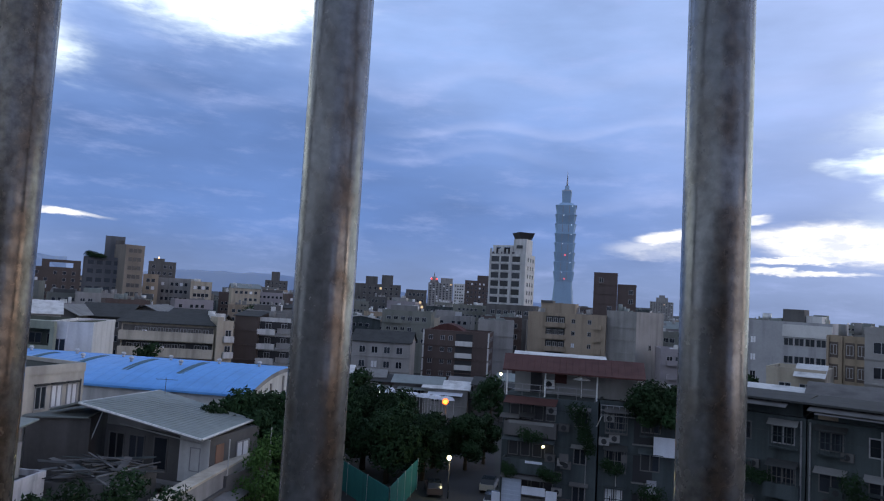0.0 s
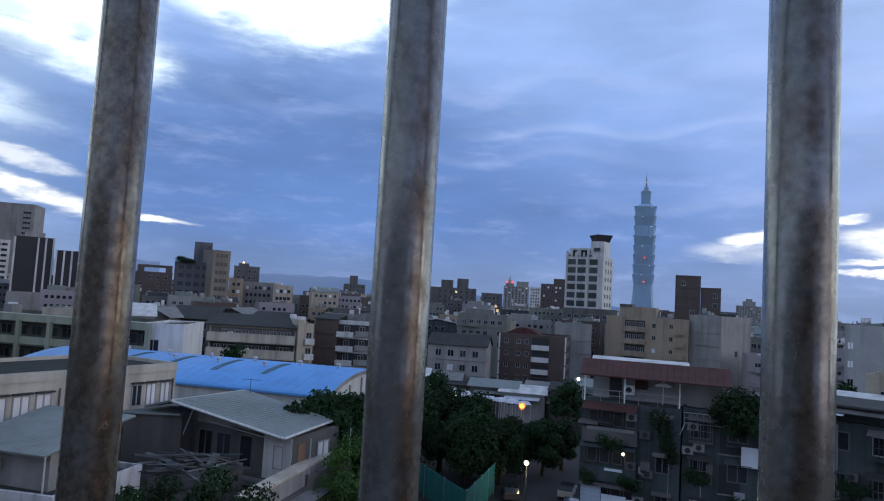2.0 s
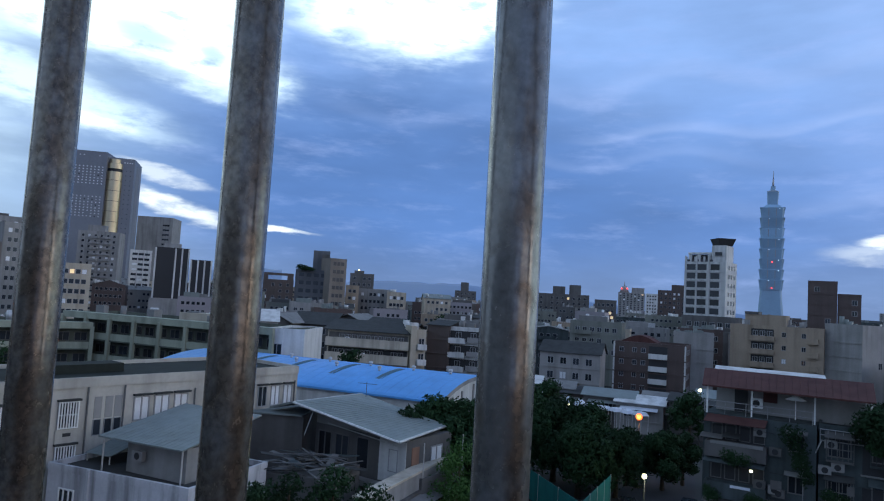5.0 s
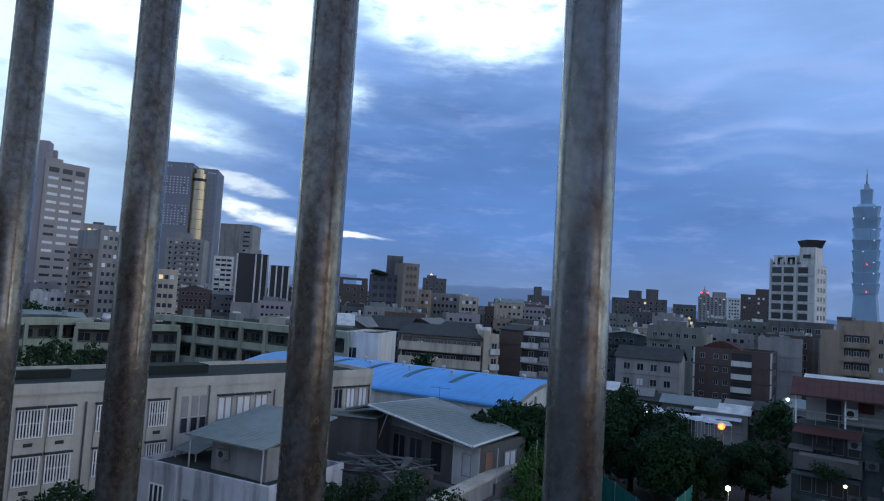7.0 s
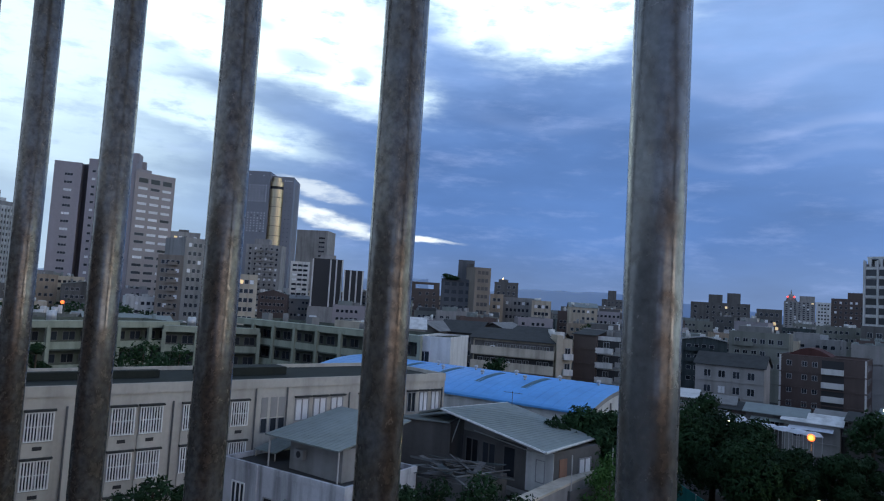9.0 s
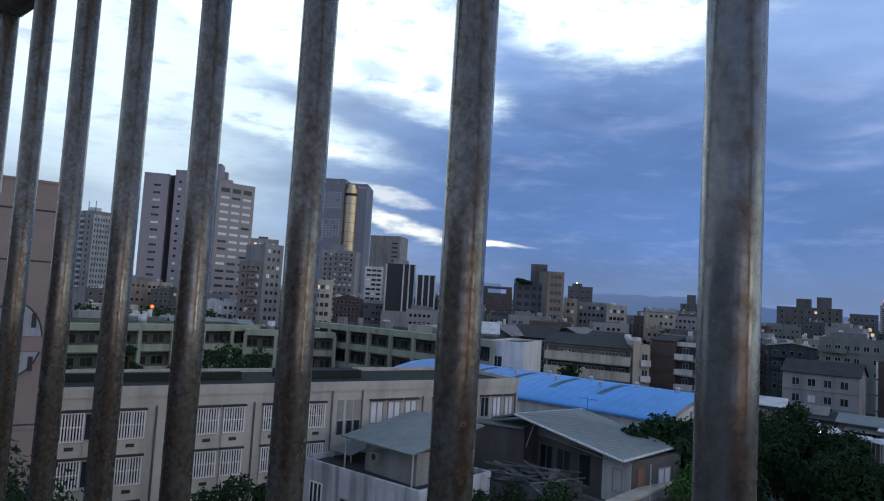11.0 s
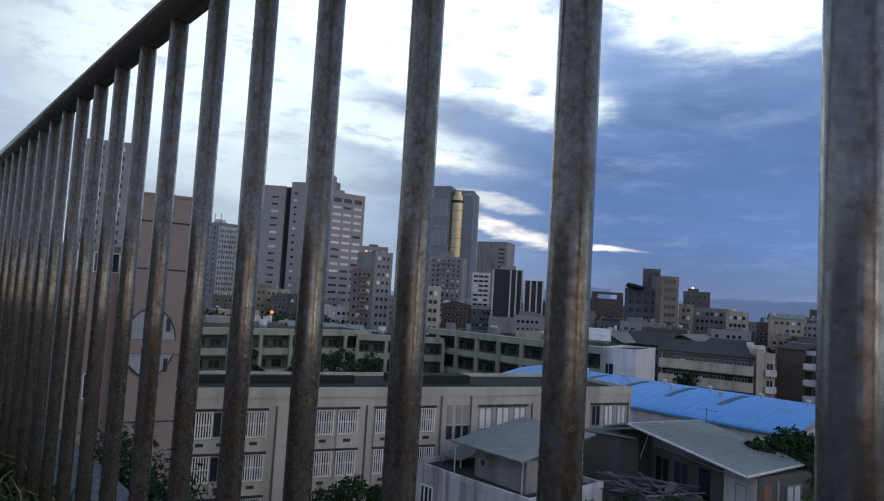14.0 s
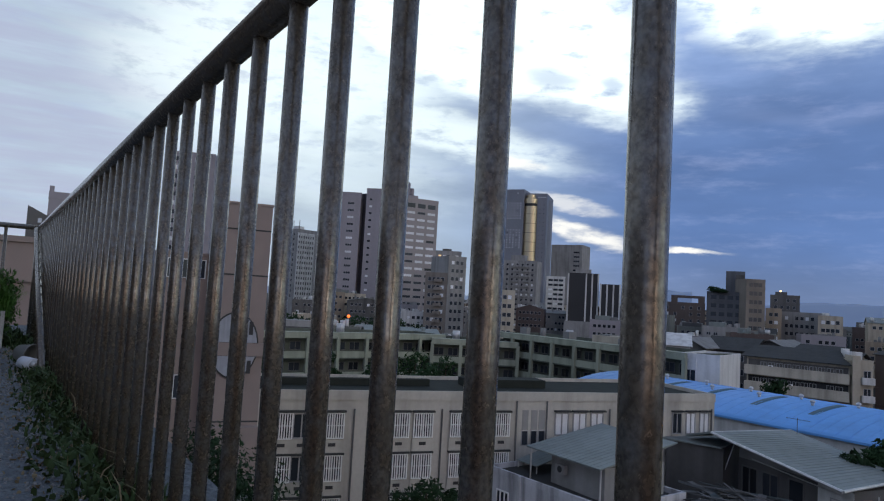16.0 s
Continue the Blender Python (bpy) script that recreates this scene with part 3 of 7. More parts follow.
def rusty(name, lo, hi, metal, smooth):
    """Old galvanised tube: dull zinc with brown rust spreading in flecks and long streaks."""
    m = bpy.data.materials.new(name)
    m.use_nodes = True
    nt = m.node_tree
    b = nt.nodes["Principled BSDF"]
    geo = nt.nodes.new("ShaderNodeNewGeometry")

    def tex(s, detail, stretch, rough=0.6):
        mp = nt.nodes.new("ShaderNodeMapping")
        mp.inputs["Scale"].default_value = (1, 1, stretch)
        nt.links.new(geo.outputs["Position"], mp.inputs[0])
        n = nt.nodes.new("ShaderNodeTexNoise")
        n.inputs["Scale"].default_value, n.inputs["Detail"].default_value, n.inputs["Roughness"].default_value = s, detail, rough
        nt.links.new(mp.outputs[0], n.inputs["Vector"])
        return n.outputs["Fac"]

    def ramp(v, lo, hi):
        n = nt.nodes.new("ShaderNodeMapRange")
        n.inputs[1].default_value, n.inputs[2].default_value = lo, hi
        nt.links.new(v, n.inputs[0])
        return n.outputs[0]

    def mix(f, a, c):
        n = nt.nodes.new("ShaderNodeMix")
        n.data_type = "RGBA"
        nt.links.new(f, n.inputs[0])
        for sock, val in ((n.inputs[6], a), (n.inputs[7], c)):
            if isinstance(val, tuple):
                sock.default_value = (*val, 1)
            else:
                nt.links.new(val, sock)
        return n.outputs[2]

    blotch, streak, fleck = tex(60, 5, 0.75, 0.66), tex(75, 3, 0.04), tex(240, 3, 0.9)
    zinc = mix(ramp(fleck, 0.3, 0.7), (0.135, 0.135, 0.134), (0.225, 0.224, 0.221))
    rust = mix(ramp(fleck, 0.35, 0.65), (0.070, 0.058, 0.045), (0.165, 0.138, 0.106))
    col = mix(ramp(blotch, lo, hi), zinc, rust)
    col = mix(ramp(streak, 0.66, 0.90), col, rust)
    # one long stripe along each tube has rusted through
    own = nt.nodes.new("ShaderNodeTexCoord")
    dot = nt.nodes.new("ShaderNodeVectorMath")
    dot.operation = "DOT_PRODUCT"
    nt.links.new(own.outputs["Normal"], dot.inputs[0])
    dot.inputs[1].default_value = (0.60, -0.80, 0.0)
    wob = nt.nodes.new("ShaderNodeMath")
    wob.operation = "MULTIPLY_ADD"
    nt.links.new(blotch, wob.inputs[0])
    wob.inputs[1].default_value = 0.26
    nt.links.new(dot.outputs["Value"], wob.inputs[2])
    dark = mix(ramp(fleck, 0.35, 0.65), (0.045, 0.033, 0.025), (0.12, 0.085, 0.06))
    col = mix(ramp(wob.outputs[0], 1.03, 1.14), col, dark)
    nt.links.new(col, b.inputs["Base Color"])
    b.inputs["Metallic"].default_value = metal
    rr = nt.nodes.new("ShaderNodeMapRange")
    nt.links.new(blotch, rr.inputs[0])
    rr.inputs[1].default_value, rr.inputs[2].default_value = 0.35, 0.7
    rr.inputs[3].default_value, rr.inputs[4].default_value = smooth, smooth + 0.2
    nt.links.new(rr.outputs[0], b.inputs["Roughness"])
    bp = nt.nodes.new("ShaderNodeBump")
    bp.inputs["Strength"].default_value, bp.inputs["Distance"].default_value = 0.22, 0.0012
    nt.links.new(blotch, bp.inputs["Height"])
    nt.links.new(bp.outputs[0], b.inputs["Normal"])
    return m


M["rusty"] = rusty("rusting_galvanised_tube", 0.2, 0.58, 0.48, 0.15)
M["zinc"] = rusty("dull_galvanised_tube", 0.44, 0.84, 0.5, 0.16)


def leaves(name, parent, blobs, count, size, key, seed, label=""):
    """A crown of small folded leaf sprays filling uneven lumps (centre, radii)."""
    rng = np.random.default_rng(seed)
    verts, faces = [], []
    vol = np.array([b[1][0] * b[1][1] for b in blobs])
    share = (count * vol / vol.sum()).astype(int)
    for (c, r), n in zip(blobs, share):
        d = rng.normal(size=(n, 3))
        d /= np.linalg.norm(d, axis=1)[:, None]
        rad = rng.uniform(0.35, 1.06, n) ** 0.6
        lump = 1 + 0.22 * np.sin(d[:, 0] * 5 + seed) * np.cos(d[:, 1] * 6 + d[:, 2] * 4)
        p = np.array(c) + d * (rad * lump)[:, None] * np.array(r)
        for q, nrm in zip(p, d):
            a = rng.normal(size=3)
            a -= nrm * a.dot(nrm) * 0.6
            a /= np.linalg.norm(a)
            b = np.cross(a, nrm + rng.normal(size=3) * 0.5)
            b /= np.linalg.norm(b) + 1e-9
            s = size * rng.uniform(0.6, 1.4)
            k = len(verts)
            fold = nrm * s * 0.25
            verts += [q - a * s, q + b * s * 0.45 - fold, q + a * s, q - b * s * 0.45 - fold]
            faces += [(k, k + 1, k + 2), (k, k + 2, k + 3)]
    me = bpy.data.meshes.new(name)
    me.from_pydata([tuple(v) for v in verts], [], faces)
    me.materials.append(M[key])
    ob = new(name, me)
    ob.parent = parent
    return tagged(ob, label)


def tree(az, d, base, top, width, seed, label, key="leafd", count=2600, size=0.34, category="tree", name="tree", cone=False):
    p = at(az, d)
    root = tagged(new(name), label, category)
    root.matrix_world = Matrix.Translation((p.x, p.y, base))
    rng = random.Random(seed)
    h = (top - base) * 1.09
    bm = bmesh.new()
    z1 = h * 0.45
    tube(bm, (0, 0, 0), (0.1, 0.05, z1), 0.035 * h, 0.022 * h, 9)
    part("trunk", bm, M["bark"], root)
    blobs = []
    n = 9
    for k in range(n):
        a = k * 2.4 + rng.uniform(-0.4, 0.4)
        f = (k + 0.5) / n
        if cone:
            rr = width * 0.5 * (1.05 - f)
            z = h * (0.2 + 0.74 * f)
            c = (math.cos(a) * rr * 0.3, math.sin(a) * rr * 0.3, z)
            r = (rr * 0.8 + 0.2, rr * 0.8 + 0.2, h * 0.13)
        else:
            z = h * (0.27 + 0.57 * f)
            rr = width * 0.36 * math.sqrt(max(0.05, 1 - (1.6 * f - 0.55) ** 2)) * rng.uniform(0.5, 1.0)
            c = (math.cos(a) * rr, math.sin(a) * rr, z)
            q = width * rng.uniform(0.17, 0.27)
            r = (q, q, q * 0.8)
        blobs.append((c, r))
        if k % 2 == 0:
            bm = bmesh.new()
            tube(bm, (0.06, 0.03, z1 * rng.uniform(0.6, 0.98)), c, 0.013 * h, 0.004 * h, 6)
            part("limb", bm, M["bark"], root)
    leaves("crown", root, blobs, count, size, key, seed)
    return root


# ---- setting ----
bm = bmesh.new()
bmesh.ops.create_grid(bm, x_segments=2, y_segments=2, size=4800)
tagged(new("ground", mesh_of("ground", bm, M["earth"])), "dark city ground between the buildings", "ground", kind="structure")


def hills(name, label, az0, az1, dist, heights, seed):
    """A wooded ridge: a strip of hill whose crest follows noise round the given heights."""
    bm = bmesh.new()
    n = 90
    rows = []
    for k in range(n + 1):
        s = k / n
        j = s * (len(heights) - 1)
        i = min(int(j), len(heights) - 2)
        f = j - i
        f = f * f * (3 - 2 * f)
        h = heights[i] * (1 - f) + heights[i + 1] * f
        h *= 1 + 0.16 * noise.noise((s * 9, seed, 0)) + 0.05 * noise.noise((s * 40, seed, 5))
        az = az0 + (az1 - az0) * s
        prof = []
        for q, e in ((0, 0.0), (0.4, 0.45), (0.75, 0.85), (1, 1.0), (1.5, 0.4)):
            p = at(az, dist * (1 + 0.22 * q))
            prof.append(bm.verts.new((p.x, p.y, max(0, h * e * (1 + 0.1 * noise.noise((s * 30, q * 3, seed)))))))
        rows.append(prof)
    for a, b in zip(rows, rows[1:]):
        for k in range(4):
            bm.faces.new((a[k], b[k], b[k + 1], a[k + 1])).smooth = True
    bmesh.ops.recalc_face_normals(bm, faces=bm.faces)
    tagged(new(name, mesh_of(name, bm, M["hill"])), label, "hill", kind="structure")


# far ridges, their haze put in as emission
hills("backdrop_hill", "low wooded hills beyond the city, blue haze put in as glow", 39.5, -2, 3400, [175, 30, 92, 112, 118, 90, 60, 40, 60, 30], 1.0)
hills("backdrop_hill", "low wooded hills beyond the city, blue haze put in as glow", 75, 36, 3700, [20, 60, 40, 60, 120, 150], 4.0)

# ---- roof terrace and railing ----
FLOOR, FENCE, PITCH = 20.9, 0.359, 0.17
END = -7.55
bm = bmesh.new()
box(bm, -9.5, 3.0, -6.0, 0.62, 20.5, FLOOR)
tagged(new("floor", mesh_of("floor", bm, M["floor"])), "gritty grey roof terrace floor", "floor", kind="structure")
bm = bmesh.new()
box(bm, -9.3, 2.8, -5.8, 0.45, 0.0, 20.496)
tagged(new("wall_below_terrace", mesh_of("wall_below_terrace", bm, M["grey"])), "cement wall of the building under the terrace", "wall", kind="structure")

# added wall, never in view: blocks sky behind so the bars darken
bm = bmesh.new()
box(bm, -8.5, 2.9, -4.3, -4.0, FLOOR, FLOOR + 3.3)
tagged(new("wall_behind", mesh_of("wall_behind", bm, M["grey"])), "unseen grey wall added to keep light off the railing", "wall", kind="structure")

rail_root = tagged(new("railing"), "rusting galvanised steel tube railing along the roof edge", "railing")
RAIL = 21.5 + 0.434
bm = bmesh.new()
tube(bm, (0, 0, FLOOR - 0.02), (0, 0, RAIL + 0.02), 0.0145, n=24)
bar_mesh = mesh_of("bar", bm, M["rusty"])
bm = bmesh.new()
tube(bm, (0, 0, FLOOR - 0.02), (0, 0, RAIL + 0.02), 0.0145, n=24)
grey_bar_mesh = mesh_of("bar", bm, M["zinc"])
SHIFT = {0: 0.006, 1: -0.0027, 2: -0.0018, 3: -0.0023, 4: -0.0028, 6: 0.0027}
# how far each tube is turned, so that its rusted stripe shows elsewhere
TURN = {0: -36, 1: 6, 2: 28, 3: 10, 4: -20, 5: 24, 6: -8}
turn_rng = random.Random(6)
for k in range(-4, 45):
    spin = TURN.get(k, turn_rng.uniform(-70, 70))
    put("bar", grey_bar_mesh if k < 2 else bar_mesh, rail_root, Matrix.Translation((0.0787 - PITCH * k + SHIFT.get(k, 0.0), FENCE, 0)) @ Matrix.Rotation(radians(spin), 4, "Z"))
bm = bmesh.new()
tube(bm, (0.9, FENCE, RAIL + 0.026), (END, FENCE, RAIL + 0.026), 0.028, n=24)
part("top_rail", bm, M["rusty"], rail_root)
bm = bmesh.new()
tube(bm, (END, FENCE, FLOOR - 0.02), (END, FENCE, RAIL + 0.05), 0.035, n=16)
part("corner_post", bm, M["rusty"], rail_root)
bm = bmesh.new()
tube(bm, (-4.75, FENCE - 0.05, FLOOR - 0.02), (-7.15, FENCE - 0.05, RAIL - 0.01), 0.022, n=14)
part("brace", bm, M["rusty"], rail_root, "slanting grey steel brace")

# the railing goes on across the far end of the terrace
cross = tagged(new("railing"), "rusting tube railing across the terrace end", "railing")
bm = bmesh.new()
tube(bm, (END, FENCE - 0.03, RAIL + 0.03), (END, -3.2, RAIL + 0.03), 0.025, n=18)
part("top_rail", bm, M["rusty"], cross)
bm = bmesh.new()
tube(bm, (END, 0, FLOOR - 0.02), (END, 0, RAIL + 0.02), 0.0145, n=12)
cross_bar = mesh_of("bar", bm, M["rusty"])
for k in range(1, 13):
    put("bar", cross_bar, cross, Matrix.Translation((0, FENCE - 0.28 * k, 0)))

# wall of the next roof, behind the cross railing
bm = bmesh.new()
box(bm, -17.5, -17.0, -8, 1.6, 18.0, 22.2)
box(bm, -17.56, -16.94, -8, 1.62, 22.204, 22.33)
box(bm, -16.996, -16.9, -8, 1.6, 21.36, 21.44)
tagged(new("wall_next_roof", mesh_of("wall_next_roof", bm, M["pink"])), "pinkish tiled wall of the next roof", "wall", kind="structure")

# plants, litter and grit on the terrace


def weeds(name, label, x0, x1, y0, y1, n, hmin, hmax, key, seed, z=FLOOR, wide=0.006):
    rng = np.random.default_rng(seed)
    verts, faces = [], []
    for _ in range(n):
        x = rng.uniform(x0, x1)
        t = rng.beta(1.3, 2.2)
        y = y1 + (y0 - y1) * t
        h = rng.uniform(hmin, hmax) * (1.15 - 0.7 * t)
        a = rng.uniform(0, 6.283)
        w = wide * rng.uniform(0.6, 2.0)
        lean = rng.uniform(0.2, 1.2) * h
        dx, dy = math.cos(a), math.sin(a)
        px, py = -dy * w, dx * w
        k = len(verts)
        verts += [(x - px, y - py, z), (x + px, y + py, z),
                  (x + px + dx * lean * 0.35, y + py + dy * lean * 0.35, z + h * 0.6), (x - px + dx * lean * 0.35, y - py + dy * lean * 0.35, z + h * 0.6),
                  (x + dx * lean, y + dy * lean, z + h * 0.85)]
        faces += [(k, k + 1, k + 2, k + 3), (k + 3, k + 2, k + 4)]
    me = bpy.data.meshes.new(name)
    me.from_pydata(verts, [], faces)
    me.materials.append(M[key])
    tagged(new(name, me), label, "plants", kind="stuff")


weeds("weeds", "straggling green weeds along the foot of the railing", -7.4, 0.4, 0.12, 0.44, 3600, 0.015, 0.085, "weed", 2, wide=0.0045)
weeds("weeds", "dry fallen stalks and leaves on the floor", -7.4, 0.4, 0.0, 0.42, 2600, 0.003, 0.02, "straw", 3, wide=0.004)
weeds("weeds", "low leafy weeds at the terrace end", -7.5, -6.6, -2.4, 0.3, 2200, 0.03, 0.14, "weed", 9)
weeds("grass", "fresh green grass tuft growing in the planter", -6.92, -6.5, -0.95, 0.16, 2600, 0.1, 0.3, "grass", 15, z=FLOOR + 0.25, wide=0.0022)
weeds("weeds", "tall wiry weed stalks at the foot of the bars", -4.6, 0.2, 0.22, 0.42, 130, 0.06, 0.16, "straw", 17, wide=0.0016)
weeds("weeds", "broad-leaved weeds spreading over the floor edge", -4.8, -1.3, 0.12, 0.42, 700, 0.015, 0.05, "weed", 18, wide=0.008)
bm = bmesh.new()
rg = random.Random(4)
for _ in range(4200):
    x, y, s = rg.uniform(-7.3, -0.5), rg.uniform(-0.5, 0.3), rg.uniform(0.003, 0.009)
    tube(bm, (x, y, FLOOR - 0.001), (x + s * 0.2, y, FLOOR + s * 0.9), s, s * 0.5, n=5)
tagged(new("grit", mesh_of("grit", bm, M["pebble"])), "loose pale grit on the terrace floor", "gravel", kind="stuff")

bush = tagged(new("shrub"), "dark green shrub outside the railing on the roof edge", "shrub")
bush.matrix_world = Matrix.Translation((-2.5, 0.95, 20.2))
leaves("foliage", bush, [((0, 0, 0.15), (0.4, 0.26, 0.26)), ((-0.7, 0.1, 0.2), (0.45, 0.28, 0.3)), ((-1.3, 0.1, 0.22), (0.4, 0.25, 0.3))], 7000, 0.017, "leafd", 8)
bm = bmesh.new()
box(bm, -4.3, -1.4, 0.66, 1.35, 19.9, 20.3)
tagged(new("ledge", mesh_of("ledge", bm, M["grey"])), "cement ledge below the railing", "ledge", kind="structure")
sh = tagged(new("shrub"), "feathery green shrub in a planter at the terrace end", "shrub")
sh.matrix_world = Matrix.Translation((-6.75, 0.0, FLOOR + 0.3))
leaves("foliage", sh, [((0, 0.02, 0.16), (0.2, 0.2, 0.2)), ((0.05, -0.3, 0.12), (0.2, 0.25, 0.16)), ((0.1, 0.1, -0.05), (0.12, 0.12, 0.16))], 4000, 0.02, "leaf", 12)
bm = bmesh.new()
ring(bm, -6.95, -6.5, -1.0, 0.12, 0.05, FLOOR, FLOOR + 0.3)
box(bm, -6.9, -6.55, -0.95, 0.07, FLOOR + 0.004, FLOOR + 0.25)
pl = tagged(new("planter", mesh_of("planter", bm, M["stone"])), "pale rough stone planter box", "planter")
pot = tagged(new("bucket"), "dirty grey-white plastic bucket lying on its side", "bucket")
pot.matrix_world = Matrix.Translation((-5.3, 0.25, FLOOR + 0.075)) @ Matrix.Scale(0.75, 4) @ Matrix.Rotation(radians(-62), 4, "Z") @ Matrix.Rotation(radians(90), 4, "X")
bm = bmesh.new()
n = 22
rows_ = []
for r, z in ((0.07, 0.09), (0.075, 0.1), (0.09, -0.09), (0.098, -0.09), (0.098, -0.105), (0.088, -0.105), (0.066, 0.085)):
    rows_.append([bm.verts.new((r * math.cos(6.2832 * k / n), r * math.sin(6.2832 * k / n), z)) for k in range(n)])
for a, b in zip(rows_, rows_[1:]):
    for k in range(n):
        bm.faces.new((a[k], a[(k + 1) % n], b[(k + 1) % n], b[k])).smooth = True
bm.faces.new(rows_[0]), bm.faces.new(rows_[-1])
part("pail", bm, M["roofgrey"], pot)
can = tagged(new("spray_can"), "crumpled white can with a grey end", "can")
can.matrix_world = Matrix.Translation((-5.0, 0.25, FLOOR + 0.042)) @ Matrix.Rotation(radians(20), 4, "Z") @ Matrix.Rotation(radians(90), 4, "Y")
bm = bmesh.new()
tube(bm, (0, 0, -0.09), (0, 0, 0.07), 0.04, n=16)
part("can_body", bm, M["laundry"], can)
bm = bmesh.new()
tube(bm, (0, 0, 0.071), (0, 0, 0.1), 0.03, 0.014, n=14)
part("nozzle", bm, M["galv"], can)

# ---- buildings ----
def xy(p):
    return (math.degrees(math.atan2(-p[0], p[1])), math.hypot(*p))


def simple(name, label, a, b, depth, top, wall, storeys=3.1, n=5, side=None, ns=3, w=1.4, h=1.5, **kw):
    """A plain block of flats with a window grid on its front and one side."""
    opt = dict(lit=kw.pop("lit", 0.01), pale=kw.pop("pale", 0.1), style=kw.pop("style", "two"), skip=kw.pop("skip", 0.05), fm=kw.pop("fm", "frame"))
    low = kw.pop("low", None)
    blk = Block(name, label, a, b, depth, top, wall, **kw)
    rows = max(1, int((blk.h - 0.6) / storeys))
    first = blk.h - rows * storeys + 0.7
    lo = low if low is not None else (0 if blk.h < 26 else 2)
    blk.grid("front", n, first + lo * storeys, storeys, rows - lo, w, h, **opt)
    if storeys * rows > 3 and name != "office_tower":
        bm = bmesh.new()
        for k in range(lo, rows):
            z = first + k * storeys - 0.75
            box(bm, -0.02, blk.w + 0.02, -0.16, -0.003, z, z + 0.24)
        tagged(part("ledge_course", bm, M[wall], blk.root), kind="stuff")
    if side:
        blk.grid(side, ns, first + lo * storeys, storeys, rows - lo, w, h, **opt)
    return blk


def tank(blk, x, y, z, r=0.7, h=1.5):
    """A steel water tank on legs on a roof."""
    bm = bmesh.new()
    tube(bm, (x, y, z + 0.35), (x, y, z + 0.35 + h), r, n=12)
    t = part("water_tank", bm, M["galv"], blk.root, "bright steel water tank")
    for k in range(3):
        a = k * 2.094
        bm = bmesh.new()
        px, py = x + math.cos(a) * r * 0.8, y + math.sin(a) * r * 0.8
        tube(bm, (px, py, z), (px, py, z + 0.36), 0.05, n=5)
        part("tank_leg", bm, M["galv"], t)


def air_con(blk, side, s, z, key="framew", word="white air conditioner box"):
    bm = bmesh.new()
    box(bm, -0.42, 0.42, -0.42, -0.1, 0, 0.6)
    box(bm, -0.3, 0.3, -0.1, -0.003, 0.05, 0.12)
    ob = part("air_conditioner", bm, M[key], blk.root, word)
    ob.matrix_local = blk.face(side, s, z)
    bm = bmesh.new()
    tube(bm, (0, -0.424, 0.3), (0, -0.44, 0.3), 0.22, n=12)
    part("fan_grille", bm, M["black"], ob)


def awning(blk, side, s, z, w, out, key, drop=0.35):
    bm = bmesh.new()
    t = 0.03
    v = [bm.verts.new(p) for p in ((-w / 2, -0.003, 0), (w / 2, -0.003, 0), (w / 2, -out, -drop), (-w / 2, -out, -drop))]
    v2 = [bm.verts.new((p.co.x, p.co.y, p.co.z + t)) for p in v]
    bm.faces.new(v[::-1]), bm.faces.new(v2)
    for k in range(4):
        bm.faces.new((v[k], v[(k + 1) % 4], v2[(k + 1) % 4], v2[k]))
    bmesh.ops.recalc_face_normals(bm, faces=bm.faces)
    ob = part("awning", bm, M[key], blk.root)
    ob.matrix_local = blk.face(side, s, z)


def cage(blk, side, s, z, w, h, out=0.7, key="dkgrey"):
    """A projecting window cage: lattice front and sides."""
    bm = bmesh.new()
    n = max(4, int(w / 0.3))
    xs = []
    for k in range(n + 1):
        xs += [-w / 2 + w * k / n, -w / 2 + w * k / n + 0.05]
    zs = [0, 0.06, h / 2, h / 2 + 0.05, h - 0.06, h]
    lattice(bm, xs, zs, lambda i, j: i % 2 == 0 or j % 2 == 0, -out, -out + 0.05)
    box(bm, -w / 2, w / 2 + 0.05, -out + 0.05, -0.003, -0.08, 0.0)
    box(bm, -w / 2, w / 2 + 0.05, -out + 0.05, -0.003, h, h + 0.05)
    ob = part("window_cage", bm, M[key], blk.root)
    ob.matrix_local = blk.face(side, s, z)


def sheet_roof(name, label, pts, key, parent=None, t=0.12, ribs=0):
    """A flat sloping roof sheet over four corners, with standing seams."""
    bm = bmesh.new()
    lo = [bm.verts.new(p) for p in pts]
    hi = [bm.verts.new((p[0], p[1], p[2] + t)) for p in pts]
    bm.faces.new(lo[::-1]), bm.faces.new(hi)
    for k in range(4):
        bm.faces.new((lo[k], lo[(k + 1) % 4], hi[(k + 1) % 4], hi[k]))
    bmesh.ops.recalc_face_normals(bm, faces=bm.faces)
    ob = part(name, bm, M[key], parent, label)
    P = [Vector(p) for p in pts]
    for k in range(1, ribs):
        f = k / ribs
        a, b = P[0].lerp(P[1], f), P[3].lerp(P[2], f)
        bm = bmesh.new()
        tube(bm, a + Vector((0, 0, t + 0.01)), b + Vector((0, 0, t - 0.012)), 0.018, n=4)
        part("seam", bm, M[key], ob)
    return ob


# --- school building in front ---
sch = Block("school_building", "beige school building with white window grilles", xy((-46.5, 6.0)), xy((-34.6, 51.1)), 9, 14.5, "school", parapet=0.35, roof="mossroof")
W2 = [(11.3, 1.6), (12.6, 1.4), (14.7, 1.75), (19.4, 1.65), (21.15, 1.65), (23.9, 1.6), (27.25, 1.5), (6.2, 1.6), (8.0, 1.6), (2.2, 1.6), (4.0, 1.6)]
